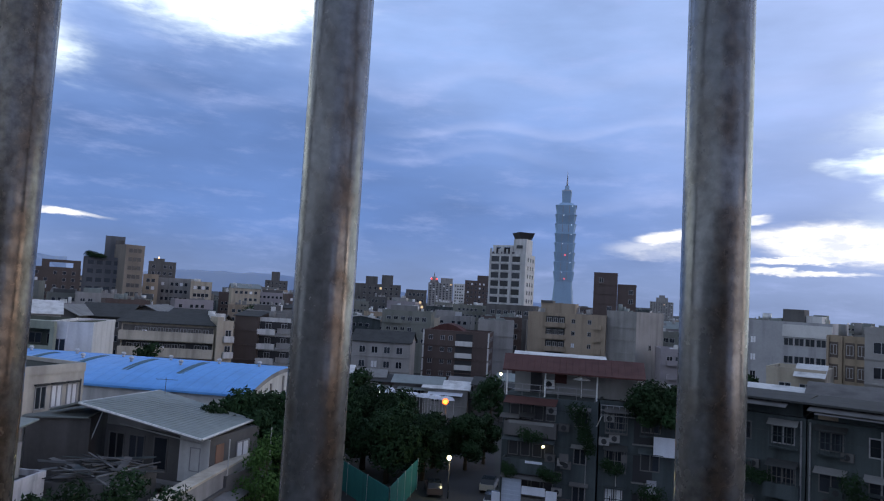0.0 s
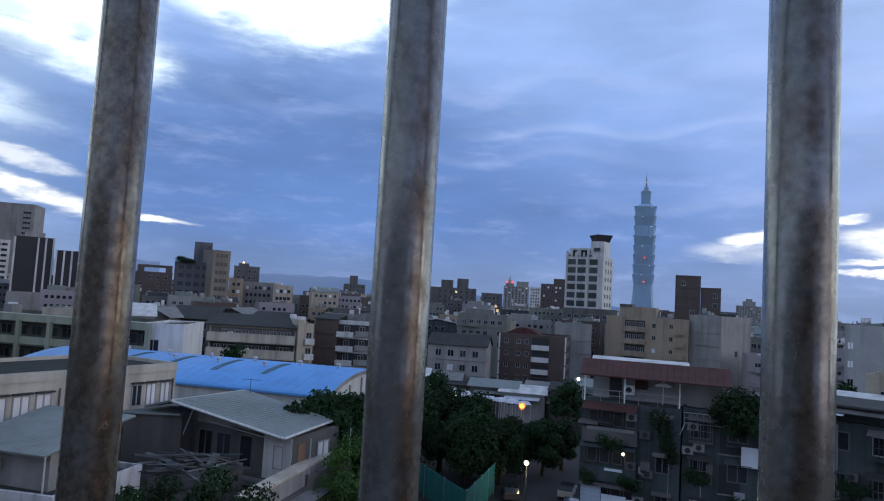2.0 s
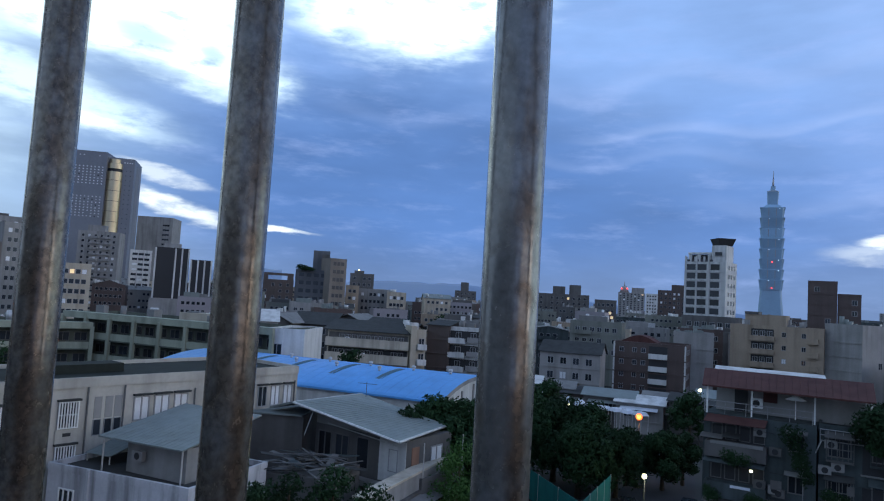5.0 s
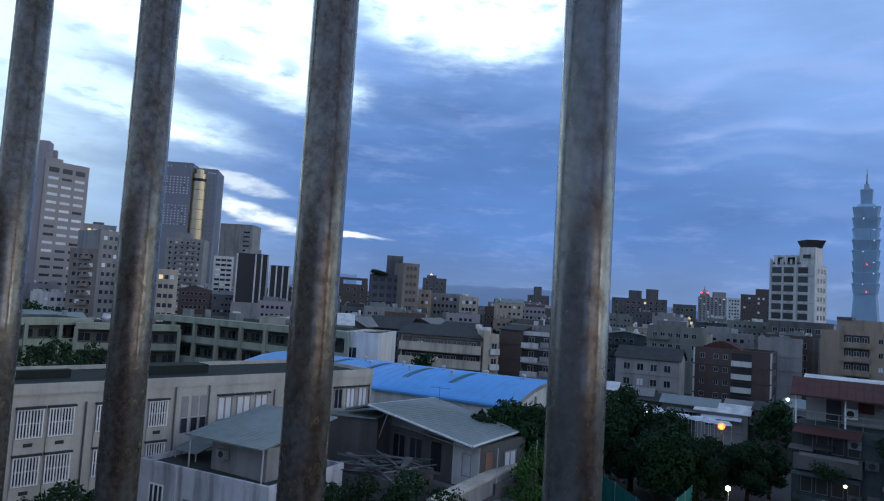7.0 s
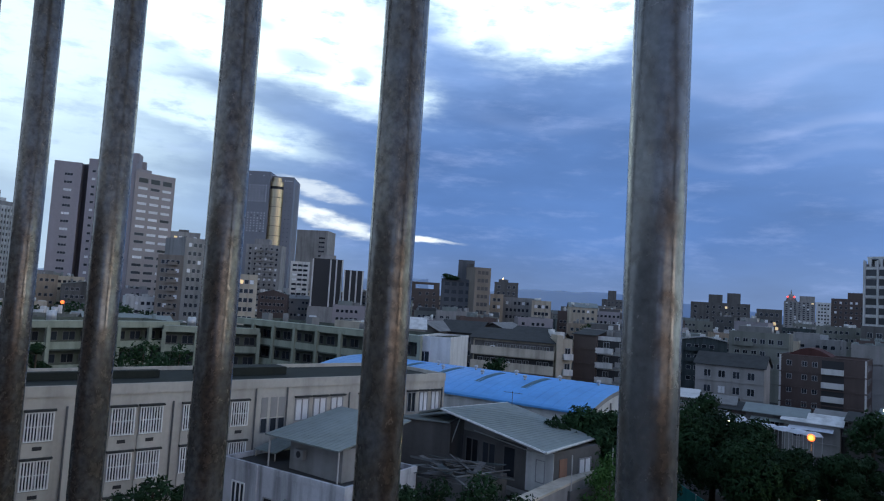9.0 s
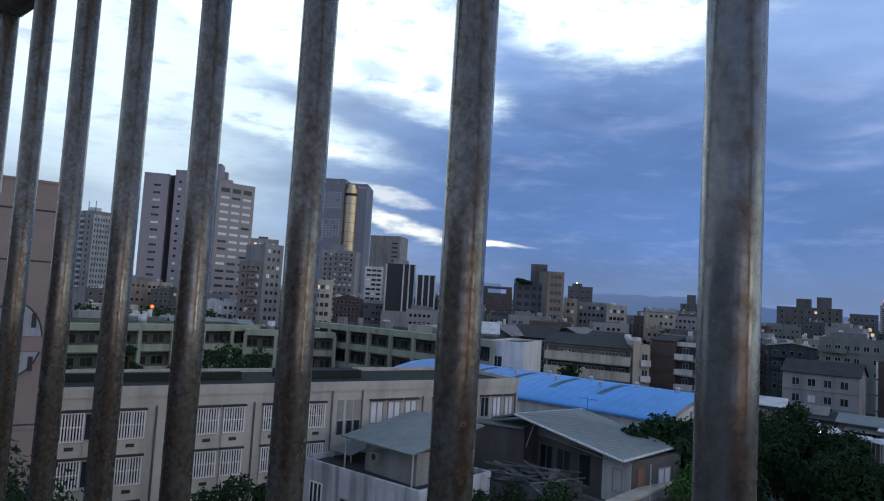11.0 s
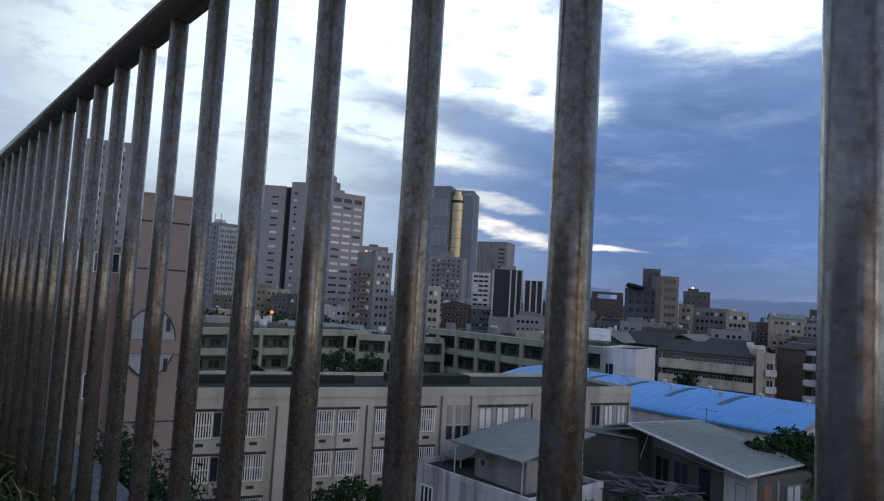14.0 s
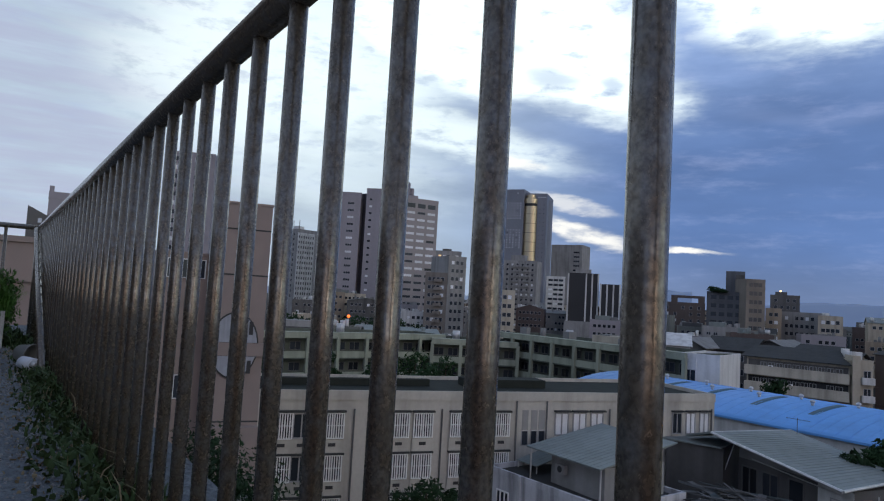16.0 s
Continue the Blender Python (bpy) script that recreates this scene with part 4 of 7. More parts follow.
W3 = [(32.3, 1.4), (33.85, 1.4), (35.4, 1.35), (38.0, 1.3), (39.5, 1.3), (42.9, 1.15), (44.25, 1.15), (45.6, 1.15)]
rg = random.Random(7)


def grille(blk, s, z, w, h):
    bm = bmesh.new()
    n = max(5, int(w / 0.17))
    xs = []
    for k in range(n + 1):
        q = -w / 2 + (w - 0.075) * k / n
        xs += [q, q + 0.075]
    zs = [0, 0.05, h * 0.5, h * 0.5 + 0.04, h - 0.05, h]
    lattice(bm, xs, zs, lambda i, j: i % 2 == 0 or j % 2 == 0, -0.2, -0.16)
    ob = part("window_grille", bm, M["framew"], blk.root, "white steel window grille")
    ob.matrix_local = blk.face("front", s, z)
    return ob


for s, w in W2 + W3:
    barred_wide = w > 1.42
    w -= 0.2
    for z in (11.6, 8.75, 5.9):
        barred = barred_wide and rg.random() < 0.92
        sch.windows("front", [s], [z], w, 1.72, style="two", fm="frame", pale=0.15 if barred else 0.75)
        if barred:
            grille(sch, s, z, w, 1.74)
        bm = bmesh.new()
        box(bm, s - w / 2 - 0.08, s + w / 2 + 0.08, -0.32, -0.003, z + 1.78, z + 1.9)
        part("window_hood", bm, M["roofdark"], sch.root, "dark stained window hood")
        bm = bmesh.new()
        box(bm, s - w / 2 - 0.05, s + w / 2 + 0.05, -0.1, -0.003, z - 0.98, z - 0.06)
        sp = part("spandrel", bm, M["school"], sch.root)
        bm = bmesh.new()
        box(bm, s - 0.25, s + 0.25, -0.14, -0.104, z - 0.52, z - 0.3)
        part("vent_slot", bm, M["black"], sp)
for s in (16.14, 22.55, 28.45, 30.97, 36.5, 9.6, 41.4, 46.3):
    bm = bmesh.new()
    tube(bm, (s, -0.09, 0.3), (s, -0.09, 14.2 if s in (28.45, 30.97) else 13.6), 0.06, n=7)
    part("downpipe", bm, M["dkgrey"], sch.root, "dark drainpipe")
for s in (29.2, 29.95, 30.6):
    sch.windows("front", [s], [10.9], 0.55, 1.1, style="one")
    sch.block("slot_recess", s - 0.26, s + 0.26, -0.02, -0.003, 12.05, 13.5, "grey")
sch.block("cornice", 0, sch.w, -0.1, -0.045, 14.2, 14.86, "school")
sch.block("roof_shed", 26, 33, 4.2, 6.2, 14.57, 15.2, "mossroof", "dark low roof shed")
sch.block("roof_duct", 0.5, 23, 4.6, 5.2, 14.57, 15.1, "mossroof")

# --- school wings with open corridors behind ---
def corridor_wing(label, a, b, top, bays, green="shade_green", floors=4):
    # body colour is darkened to paint the shade inside the corridors
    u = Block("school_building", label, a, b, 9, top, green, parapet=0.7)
    u.root.matrix_world = u.root.matrix_world @ Matrix.Translation((0, 2.0, 0))
    st = 3.4
    for f in range(floors):
        z = u.h - st * (f + 1)
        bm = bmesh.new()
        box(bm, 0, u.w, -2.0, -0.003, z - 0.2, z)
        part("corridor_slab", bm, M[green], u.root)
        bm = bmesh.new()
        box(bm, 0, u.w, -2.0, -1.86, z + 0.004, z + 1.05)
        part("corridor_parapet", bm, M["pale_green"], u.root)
        for k in range(bays * 2):
            x = (k + 0.5) * u.w / (bays * 2)
            u.windows("front", [x], [z + 1.1], u.w / bays * 0.36, 1.4, style="two", fm="framed")
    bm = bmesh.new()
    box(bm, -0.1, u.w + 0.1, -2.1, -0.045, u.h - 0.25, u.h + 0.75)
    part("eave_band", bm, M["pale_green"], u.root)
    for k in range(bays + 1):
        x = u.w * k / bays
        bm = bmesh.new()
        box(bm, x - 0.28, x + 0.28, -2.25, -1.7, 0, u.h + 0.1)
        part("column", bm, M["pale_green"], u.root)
    tank(u, u.w * 0.3, 5, u.h + 0.1), tank(u, u.w * 0.62, 4, u.h + 0.1)
    return u


# same green cement: corridor shade painted in here, plain front below
M["shade_green"] = mat("green_cement_darkened_for_shade", (0.10, 0.112, 0.092), 0.9, var=0.2, scale=0.2, streak=0.4)
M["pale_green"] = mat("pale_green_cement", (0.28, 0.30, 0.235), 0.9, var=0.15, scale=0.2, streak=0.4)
w1 = corridor_wing("greenish school wing with open corridors", xy((-103, 22)), xy((-103, 70)), 14.2, 9)
w2 = corridor_wing("greenish school wing with open corridors", xy((-101, 80)), xy((-59, 80)), 15.2, 8)
w2.block("roof_shed", 20, 27, 3, 7, 15.3, 16.9, "cream", "cream roof shed")
wm = corridor_wing("greenish school wing with open corridors", xy((-101, 66)), xy((-93, 79)), 13.7, 3)
wh = Block("house", "white rendered annex with a blank end wall", (36.6, 100), (33.8, 98.5), 10, 15.6, "white", parapet=0.4)
wh.windows("front", [1.2], [12.2], 1.5, 1.6)
wh.block("buttress", 1.9, 2.05, -0.1, -0.003, 9, 15.6, "white")
pr = Block("house", "low house with a bright white sheet roof", (39.5, 150), (36.0, 150), 12, 14.5, "grey", parapet=0)
pr.gable(14.5, 2.4, key="white")

# --- gymnasium with the blue vaulted roof ---
gym = tagged(new("gymnasium"), "gymnasium under a bright blue vaulted sheet roof", "building")
gx0, gx1, gy0, gy1, ge, gr = -62.0, -24.6, 60.8, 79.2, 11.7, 13.3


def vault(x0, x1, y0, y1, eave, crown, lift, thick, n=26, f0=0.0, f1=1.0):
    bm = bmesh.new()
    ra, rb = [], []
    for k in range(n + 1):
        f = f0 + (f1 - f0) * k / n
        y = y0 + (y1 - y0) * f
        z = eave + (crown - eave) * (1 - (2 * f - 1) ** 2) + lift
        ra.append((y, z))
    rows = []
    for x in (x0, x1):
        rows.append([bm.verts.new((x, y, z)) for y, z in ra] + [bm.verts.new((x, y, z - thick)) for y, z in reversed(ra)])
    m = len(rows[0])
    for k in range(m):
        bm.faces.new((rows[0][k], rows[0][(k + 1) % m], rows[1][(k + 1) % m], rows[1][k])).smooth = k < n
    for k in range(n):
        for r in rows:
            bm.faces.new((r[k], r[k + 1], r[m - 2 - k], r[m - 1 - k]))
    bmesh.ops.recalc_face_normals(bm, faces=bm.faces)
    return bm


roof = part("roof", vault(gx0, gx1, gy0 - 0.4, gy1 + 0.4, ge, gr, 0, 0.2), M["blue"], gym, "bright blue sheet roof")
x = gx0 + 1.2
while x < gx1 - 0.5:
    part("seam", vault(x, x + 0.06, gy0 - 0.4, gy1 + 0.4, ge, gr, 0.025, 0.04, 18), M["blue"], roof)
    x += 1.2
for x in (-57, -51.2, -45.4, -39.6, -33.8):
    part("rooflight", vault(x, x + 0.75, gy0, gy1, ge, gr, 0.05, 0.04, 14, 0.1, 0.5), M["strip"], roof, "greenish translucent strip")
for x, f in ((-54, 0.5), (-48.5, 0.5), (-43, 0.5), (-37.5, 0.5), (-32, 0.5), (-27.5, 0.5), (-46, 0.36), (-40.5, 0.36), (-35, 0.36)):
    y = gy0 + (gy1 - gy0) * f
    z = ge + (gr - ge) * (1 - (2 * f - 1) ** 2)
    bm = bmesh.new()
    tube(bm, (x, y, z - 0.02), (x, y, z + 0.25), 0.15, n=10)
    v = part("roof_vent", bm, M["galv"], gym, "round steel turbine vent")
    bm = bmesh.new()
    bmesh.ops.create_uvsphere(bm, u_segments=12, v_segments=7, radius=0.25, matrix=Matrix.Translation((x, y, z + 0.38)) @ Matrix.Diagonal((1, 1, 0.75, 1)))
    part("vent_head", bm, M["galv"], v)
bm = bmesh.new()
n = 20
fr = [(gy0 + (gy1 - gy0) * k / n, ge + (gr - ge) * (1 - (2 * k / n - 1) ** 2) - 0.22) for k in range(n + 1)]
for x0, x1 in ((gx1 - 0.5, gx1 - 0.25), (gx0 + 0.25, gx0 + 0.5)):
    bm = bmesh.new()
    a = [bm.verts.new((x0, y, z)) for y, z in [(gy1, 0), (gy0, 0)] + fr]
    b = [bm.verts.new((x1, y, z)) for y, z in [(gy1, 0), (gy0, 0)] + fr]
    bm.faces.new(a), bm.faces.new(b)
    for k in range(len(a)):
        bm.faces.new((a[k], a[(k + 1) % len(a)], b[(k + 1) % len(a)], b[k]))
    bmesh.ops.recalc_face_normals(bm, faces=bm.faces)
    part("end_wall", bm, M["white"], gym)
bm = bmesh.new()
box(bm, gx0 + 0.5, gx1 - 0.5, gy0, gy0 + 0.25, 0, ge - 0.2)
part("side_wall", bm, M["white"], gym)
part("arch_trim", vault(gx1 - 0.02, gx1 + 0.05, gy0 - 0.3, gy1 + 0.3, ge, gr, -0.02, 0.4), M["grey"], gym)
for y in (63.5, 66.5, 70, 73.5):
    bm = bmesh.new()
    box(bm, gx1 - 0.25, gx1 - 0.12, y, y + 0.3, 0, ge - 0.3 + (y - 60.8) * 0.12)
    part("pilaster", bm, M["grey"], gym)

# --- grey-roofed house ---
R1, R2, E1, E2 = (-31.9, 46.8, 12.4), (-30.1, 54.8, 12.4), (-21.2, 44.6, 11.0), (-20.9, 52.9, 11.0)
sh = Block("house", "weathered house with a grey-green sheet roof", xy((-30.9, 48.9)), xy((-21.6, 46.9)), 6.0, 10.7, "dkgrey", parapet=0)
house_roof = tagged(new("house_roof"), "broad grey-green sheet metal roof over the house", "roof")
sheet_roof("sheet", "", [R1, E1, E2, R2], "sheet", house_roof, 0.14, ribs=26)
L1, L2 = (-34.6, 47.4, 11.6), (-33.0, 55.4, 11.6)
sheet_roof("sheet", "", [L1, (R1[0] - 0.03, R1[1], R1[2]), (R2[0] - 0.03, R2[1], R2[2]), L2], "sheet", house_roof, 0.14, ribs=7)
for a, b in ((R1, E1), (E1, E2), (R1, R2)):
    bm = bmesh.new()
    tube(bm, Vector(a) + Vector((0, 0, 0.05)), Vector(b) + Vector((0, 0, 0.05)), 0.11, n=6)
    part("roof_edge", bm, M["galv"], house_roof, "pale metal edge trim")
bm = bmesh.new()
q = [bm.verts.new(p) for p in ((0.05, 0, 10.69), (sh.w - 0.05, 0, 10.69), (sh.w - 0.05, 0, 10.95), (0.05, 0, 12.15))]
q2 = [bm.verts.new((p.co.x, 0.2, p.co.z)) for p in q]
bm.faces.new(q), bm.faces.new(q2[::-1])
for k in range(4):
    bm.faces.new((q[k], q2[k], q2[(k + 1) % 4], q[(k + 1) % 4]))
bmesh.ops.recalc_face_normals(bm, faces=bm.faces)
part("gable_wall", bm, M["grey"], sh.root)
sh.windows("front", [1.1, 3.0], [8.1], 1.5, 2.1, style="two", fm="framed")
sh.windows("front", [5.2], [7.9], 1.3, 2.4, style="one", fm="framed")
sh.windows("front", [8.3], [8.2], 0.9, 1.7, style="one")
sh.windows("front", [1.5, 4.2, 7.4], [4.6], 1.4, 1.6)
sh.block("white_wall", 6.9, 9.5, -0.04, -0.003, 7.4, 10.6, "white", "white painted corner wall")
sh.block("ledge", 4.0, 9.52, -0.9, -0.045, 6.9, 7.3, "grey")
sh.block("porch_slab", 2.5, 6.4, -1.3, -0.003, 6.4, 6.55, "dkgrey")
for s in (4.3, 6.3):
    bm = bmesh.new()
    tube(bm, (s, -1.2, 0), (s, -1.2, 6.4), 0.08, n=6)
    part("porch_post", bm, M["galv"], sh.root)
bm = bmesh.new()
box(bm, -0.45, 0.45, -0.06, -0.003, 0, 2.1)
o = part("door", bm, M["doorbrown"], sh.root, "brown wooden door")
o.matrix_local = sh.face("right", 1.1, 8.0)
sh.windows("right", [3.9], [8.5], 1.6, 1.4, style="two", pale=1.0)
sh.balcony(0.1, 5.8, 7.2, out=1.5, high=1.0, side="right")
for s in (0.3, 5.6):
    bm = bmesh.new()
    tube(bm, (sh.w + 1.4, s, 8.2), (sh.w + 1.4, s, 10.75), 0.05, n=6)
    part("post", bm, M["galv"], sh.root)
for p0, p1 in (((1.6, -0.35, 10.9), (8.9, -0.35, 10.3)), ((-0.2, -0.3, 11.6), (-0.6, -1.5, 8.0)), ((-0.6, -1.5, 8.0), (-3.6, -1.9, 7.4))):
    bm = bmesh.new()
    tube(bm, p0, p1, 0.045, n=6)
    part("pipe", bm, M["galv"], sh.root, "pale pipe along the wall")
an = tagged(new("antenna"), "thin rooftop television antenna", "antenna")
an.matrix_world = Matrix.Translation((-29.2, 54.0, 12.4))
bm = bmesh.new()
tube(bm, (0, 0, 0), (0, 0, 1.3), 0.025, n=5)
mast = part("mast", bm, M["dkgrey"], an)
bm = bmesh.new()
tube(bm, (-0.9, 0, 1.15), (0.9, 0.2, 1.15), 0.018, n=5)
part("boom", bm, M["dkgrey"], mast)
tw_ = Block("terrace_wall", "long stained parapet wall beside the house", xy((-20.3, 38.6)), xy((-20.4, 55.4)), 1.0, 8.6, "grey", parapet=0, category="wall")
tw_.windows("front", [5.5, 7.2, 9.4, 12.5], [5.2], 1.2, 1.9, style="one", fm="framed", pale=0.2)
tw_.block("coping", -0.05, tw_.w, -0.1, 1.05, 8.61, 8.78, "creamlt")
tw_.block("slab_edge", -0.05, tw_.w, -0.25, -0.003, 7.2, 7.4, "dkgrey")
awning(tw_, "front", 8.5, 7.15, 7.0, 1.3, "roofgrey", 0.4)
lw = Block("outbuilding", "grey cement lean-to beside the house", xy((-35.5, 46.2)), xy((-31.3, 47.5)), 7, 11.3, "dkgrey", parapet=0)
lw.block("roof", -0.2, lw.w - 0.1, -0.3, 7, 11.31, 11.42, "sheet")

# --- green-roofed hut on a cement block ---
lb = Block("outbuilding", "stained whitish cement block with a flat roof", xy((-39.0, 30.9)), xy((-28.0, 31.3)), 7.6, 9.4, "stained", parapet=0.4, roof="roofdark")
lb.windows("front", [1.7], [6.4], 1.3, 2.0, style="three", fm="framew")
lb.windows("front", [4.6], [6.2], 0.9, 1.7, style="one")
lb.windows("front", [8.4], [5.4], 1.6, 1.3)
lb.block("pilaster", 3.3, 3.5, -0.12, -0.003, 0, 9.78, "stained")
awning(lb, "front", 7.4, 8.1, 2.6, 1.2, "sheet", 0.5)
up = Block("hut", "small cement hut under a sage green sheet roof", xy((-34.6, 32.9)), xy((-29.6, 32.7)), 5.4, 11.55, "grey", base=9.47, parapet=0)
for s in (1.3,):
    air_con(up, "front", s, 0.9, "grey", "grey air conditioner box")
hut_roof = tagged(new("hut_roof"), "sage green sheet metal hut roof", "roof")
sheet_roof("sheet", "", [(-36.1, 31.9, 11.58), (-29.2, 31.8, 11.58), (-29.0, 38.9, 12.75), (-35.9, 39.0, 12.75)], "sheet", hut_roof, 0.1, ribs=16)
for x in (-35.8, -29.4):
    bm = bmesh.new()
    tube(bm, (x, 32.1, 9.5), (x, 32.1, 11.6), 0.06, n=6)
    part("post", bm, M["galv"], hut_roof)
lean = tagged(new("lean_to"), "small sheet-roofed lean-to on the flat roof", "lean-to")
sheet_roof("sheet", "", [(-38.6, 33.2, 10.0), (-36.4, 33.2, 10.0), (-36.4, 37.2, 10.9), (-38.6, 37.2, 10.9)], "sheet", lean, 0.06, ribs=6)
for x in (-38.5, -36.5):
    bm = bmesh.new()
    tube(bm, (x, 33.3, 9.5), (x, 33.3, 10.0), 0.05, n=6)
    part("post", bm, M["galv"], lean)
jr = Block("outbuilding", "collapsed low outbuilding among plants", xy((-28.5, 39.2)), xy((-23.6, 40.0)), 5.0, 9.0, "dkgrey", parapet=0)
pile = tagged(new("scrap_pile"), "heap of old planks and roof sheets", "scrap")
rg = random.Random(3)
for k in range(44):
    bm = bmesh.new()
    ln = rg.uniform(1.6, 4.2)
    wd = rg.choice((0.12, 0.16, 0.5))
    box(bm, -ln / 2, ln / 2, -wd / 2, wd / 2, 0, 0.05)
    o = part("plank", bm, M[rg.choice(("dkgrey", "grime", "roofgrey", "roofdark", "roofdark"))], pile)
    o.matrix_local = pose(-26.4 + rg.uniform(-2.4, 2.4), 41.8 + rg.uniform(-2.2, 2.4), 9.1 + (k % 11) * 0.06, rg.uniform(-9, 9), rg.uniform(-8, 14), rg.uniform(-70, 80))

# --- near apartment houses ---
ap = Block("apartment_house", "weathered apartment house with a red-roofed terrace", (1.15, 58), (-6.55, 57), 12, 13.9, "grime", parapet=0, category="building")
ap2 = Block("apartment_house", "dark weathered apartment house with caged windows", (-6.7, 57.4), (-12.6, 57.6), 12, 13.6, "grime", parapet=0.5)
rr = tagged(new("terrace_roof"), "dull red sheet roof over the roof terrace", "roof")
A, B2, C2, D2 = at(1.35, 57.4), at(-10.2, 56.8), at(-10.0, 61.3), at(1.2, 61.6)
sheet_roof("sheet", "", [(A.x, A.y, 15.95), (B2.x, B2.y, 15.95), (C2.x, C2.y, 16.95), (D2.x, D2.y, 16.95)], "redroof", rr, 0.12, ribs=22)
A, B2, C2, D2 = at(0.5, 61.7), at(-7.1, 61.4), at(-7.0, 64), at(0.4, 64.4)
sheet_roof("sheet", "pale sheet behind the red roof", [(A.x, A.y, 16.95), (B2.x, B2.y, 16.95), (C2.x, C2.y, 17.1), (D2.x, D2.y, 17.1)], "white", rr, 0.06)
for az in (0.95, -2.2, -6.4, -9.9):
    p = at(az, 57.7)
    bm = bmesh.new()
    tube(bm, (p.x, p.y, 13.9), (p.x, p.y, 16.0), 0.06, n=6)
    part("post", bm, M["framew"], rr)
ap.block("penthouse_wall", 0.4, ap.w + 3.0, 2.6, 8, 13.91, 16.4, "grey")
ap.block("red_curtain", 3.9, 4.9, 2.5, 2.57, 14.9, 16.1, "redroof", "red cloth panel")
# black sheet paints the shade inside the doorway
ap.block("dark_doorway", 1.8, 2.8, 2.5, 2.57, 13.95, 16.0, "black")
bm = bmesh.new()
xs = [0, 0.06]
for k in range(1, 6):
    xs += [ap.w * k / 5.2, ap.w * k / 5.2 + 0.04]
lattice(bm, xs, [13.92, 14.4, 14.44, 14.82, 14.87], lambda i, j: i % 2 == 0 or j % 2 == 1, 0.02, 0.06)
part("terrace_rail", bm, M["frame"], ap.root, "pale steel terrace rail")
bm = bmesh.new()
box(bm, 3.05, 3.9, 2.1, 2.45, 14.4, 15.15)
acu = part("air_conditioner", bm, M["framew"], ap.root, "white air conditioner box")
bm = bmesh.new()
tube(bm, (3.45, 2.09, 14.78), (3.45, 2.06, 14.78), 0.26, n=14)
part("fan_grille", bm, M["black"], acu)
um = tagged(new("parasol"), "small white parasol on the roof terrace", "parasol")
p = at(-5.15, 58.6)
um.matrix_world = Matrix.Translation((p.x, p.y, 13.95))
bm = bmesh.new()
tube(bm, (0, 0, 0), (0, 0, 1.75), 0.03, n=6)
part("pole", bm, M["framew"], um)
bm = bmesh.new()
tube(bm, (0, 0, 1.5), (0, 0, 1.85), 0.75, 0.03, n=10)
part("canopy", bm, M["framew"], um)
rg = random.Random(21)
for f in range(4):
    z = 13.9 - 3.0 * (f + 1)
    # flat black sheet puts in the shade of the open balcony
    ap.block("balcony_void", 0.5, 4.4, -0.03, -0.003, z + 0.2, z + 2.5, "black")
    ap.balcony(0.3, 4.6, z, out=1.0, high=1.0, mat_key=("dkgrey", "grime", "dkgrey", "grime")[f])
    for k in range(4):
        ap.windows("front", [1.0 + k], [z + 1.1], 0.8, 1.2, style="one", lit=0.04, pale=0.1, fm="framed")
    ap.windows("front", [6.5], [z + 0.9], 1.1, 1.3, style="two", lit=0.0, fm="framed")
    awning(ap, "front", 2.4, z + 2.9, 4.3, 1.4, ("redroof", "grime", "dkgrey", "grime")[f], 0.4)
    awning(ap, "front", 6.5, z + 2.45, 1.5, 0.6, ("dkgrey", "roofgrey", "dkgrey", "grime")[f], 0.2)
    if f:
        air_con(ap, "front", 5.4, z + 0.5, "dkgrey", "grimy grey air conditioner box")
    for k in range(2):
        ap2.windows("front", [1.3 + 2.7 * k], [z + 0.9], 1.5, 1.4, lit=0.0, pale=0.06, fm="framed")
        if rg.random() < 0.7:
            cage(ap2, "front", 1.3 + 2.7 * k, z + 0.7, 1.7, 1.7, 0.6, rg.choice(("grime", "dkgrey", "framed")))
        if rg.random() < 0.6:
            awning(ap2, "front", 1.3 + 2.7 * k, z + 2.7, 1.9, 0.8, rg.choice(("roofgrey", "roofdark", "dkgrey", "grime")))
for s, z0, z1, w in ((2.0, 2.0, 4.4, 1.7), (3.6, 3.2, 4.3, 2.0), (0.3, 3.0, 4.1, 1.2)):
    ap.block("hung_sheet", s, s + w, -1.12, -1.06, z0, z1, "laundry", "pale cloth sheet hung out")
ap2.block("hung_sheet", 4.2, 5.8, -0.75, -0.7, 10.2, 11.7, "laundry", "pale cloth sheet hung out")
bm = bmesh.new()
for k in range(14):
    box(bm, 0.4, 2.0, -1.14 - 0.03 * (k % 2), -1.1, 5.0 + 0.172 * k, 5.0 + 0.172 * (k + 1) - 0.004)
part("corrugated_sheet", bm, M["rag"], ap.root, "blue-grey corrugated sheet hung on the balcony")
for s, z0, z1, w in ((2.05, 6.2, 6.85, 1.9), (4.0, 5.8, 6.7, 0.9), (-0.4, 5.3, 6.1, 0.7), (4.9, 4.6, 5.0, 1.6)):
    ap.block("hung_sheet", s, s + w, -1.2, -1.15, z0, z1, "laundry", "pale cloth sheet hung out")
ap.block("balcony_rail", 0.7, 4.4, -1.06, -1.02, 11.75, 12.0, "roofgrey", "pale balcony rail")
ap.block("balcony_rail", 2.2, 3.6, -1.06, -1.02, 8.65, 8.85, "laundry", "pale balcony rail")
bm = bmesh.new()
bmesh.ops.create_icosphere(bm, subdivisions=2, radius=0.12, matrix=Matrix.Translation((3.55, -0.5, 10.0)))
part("balcony_lamp", bm, M["paleglow"], ap.root, "small lit balcony lamp")
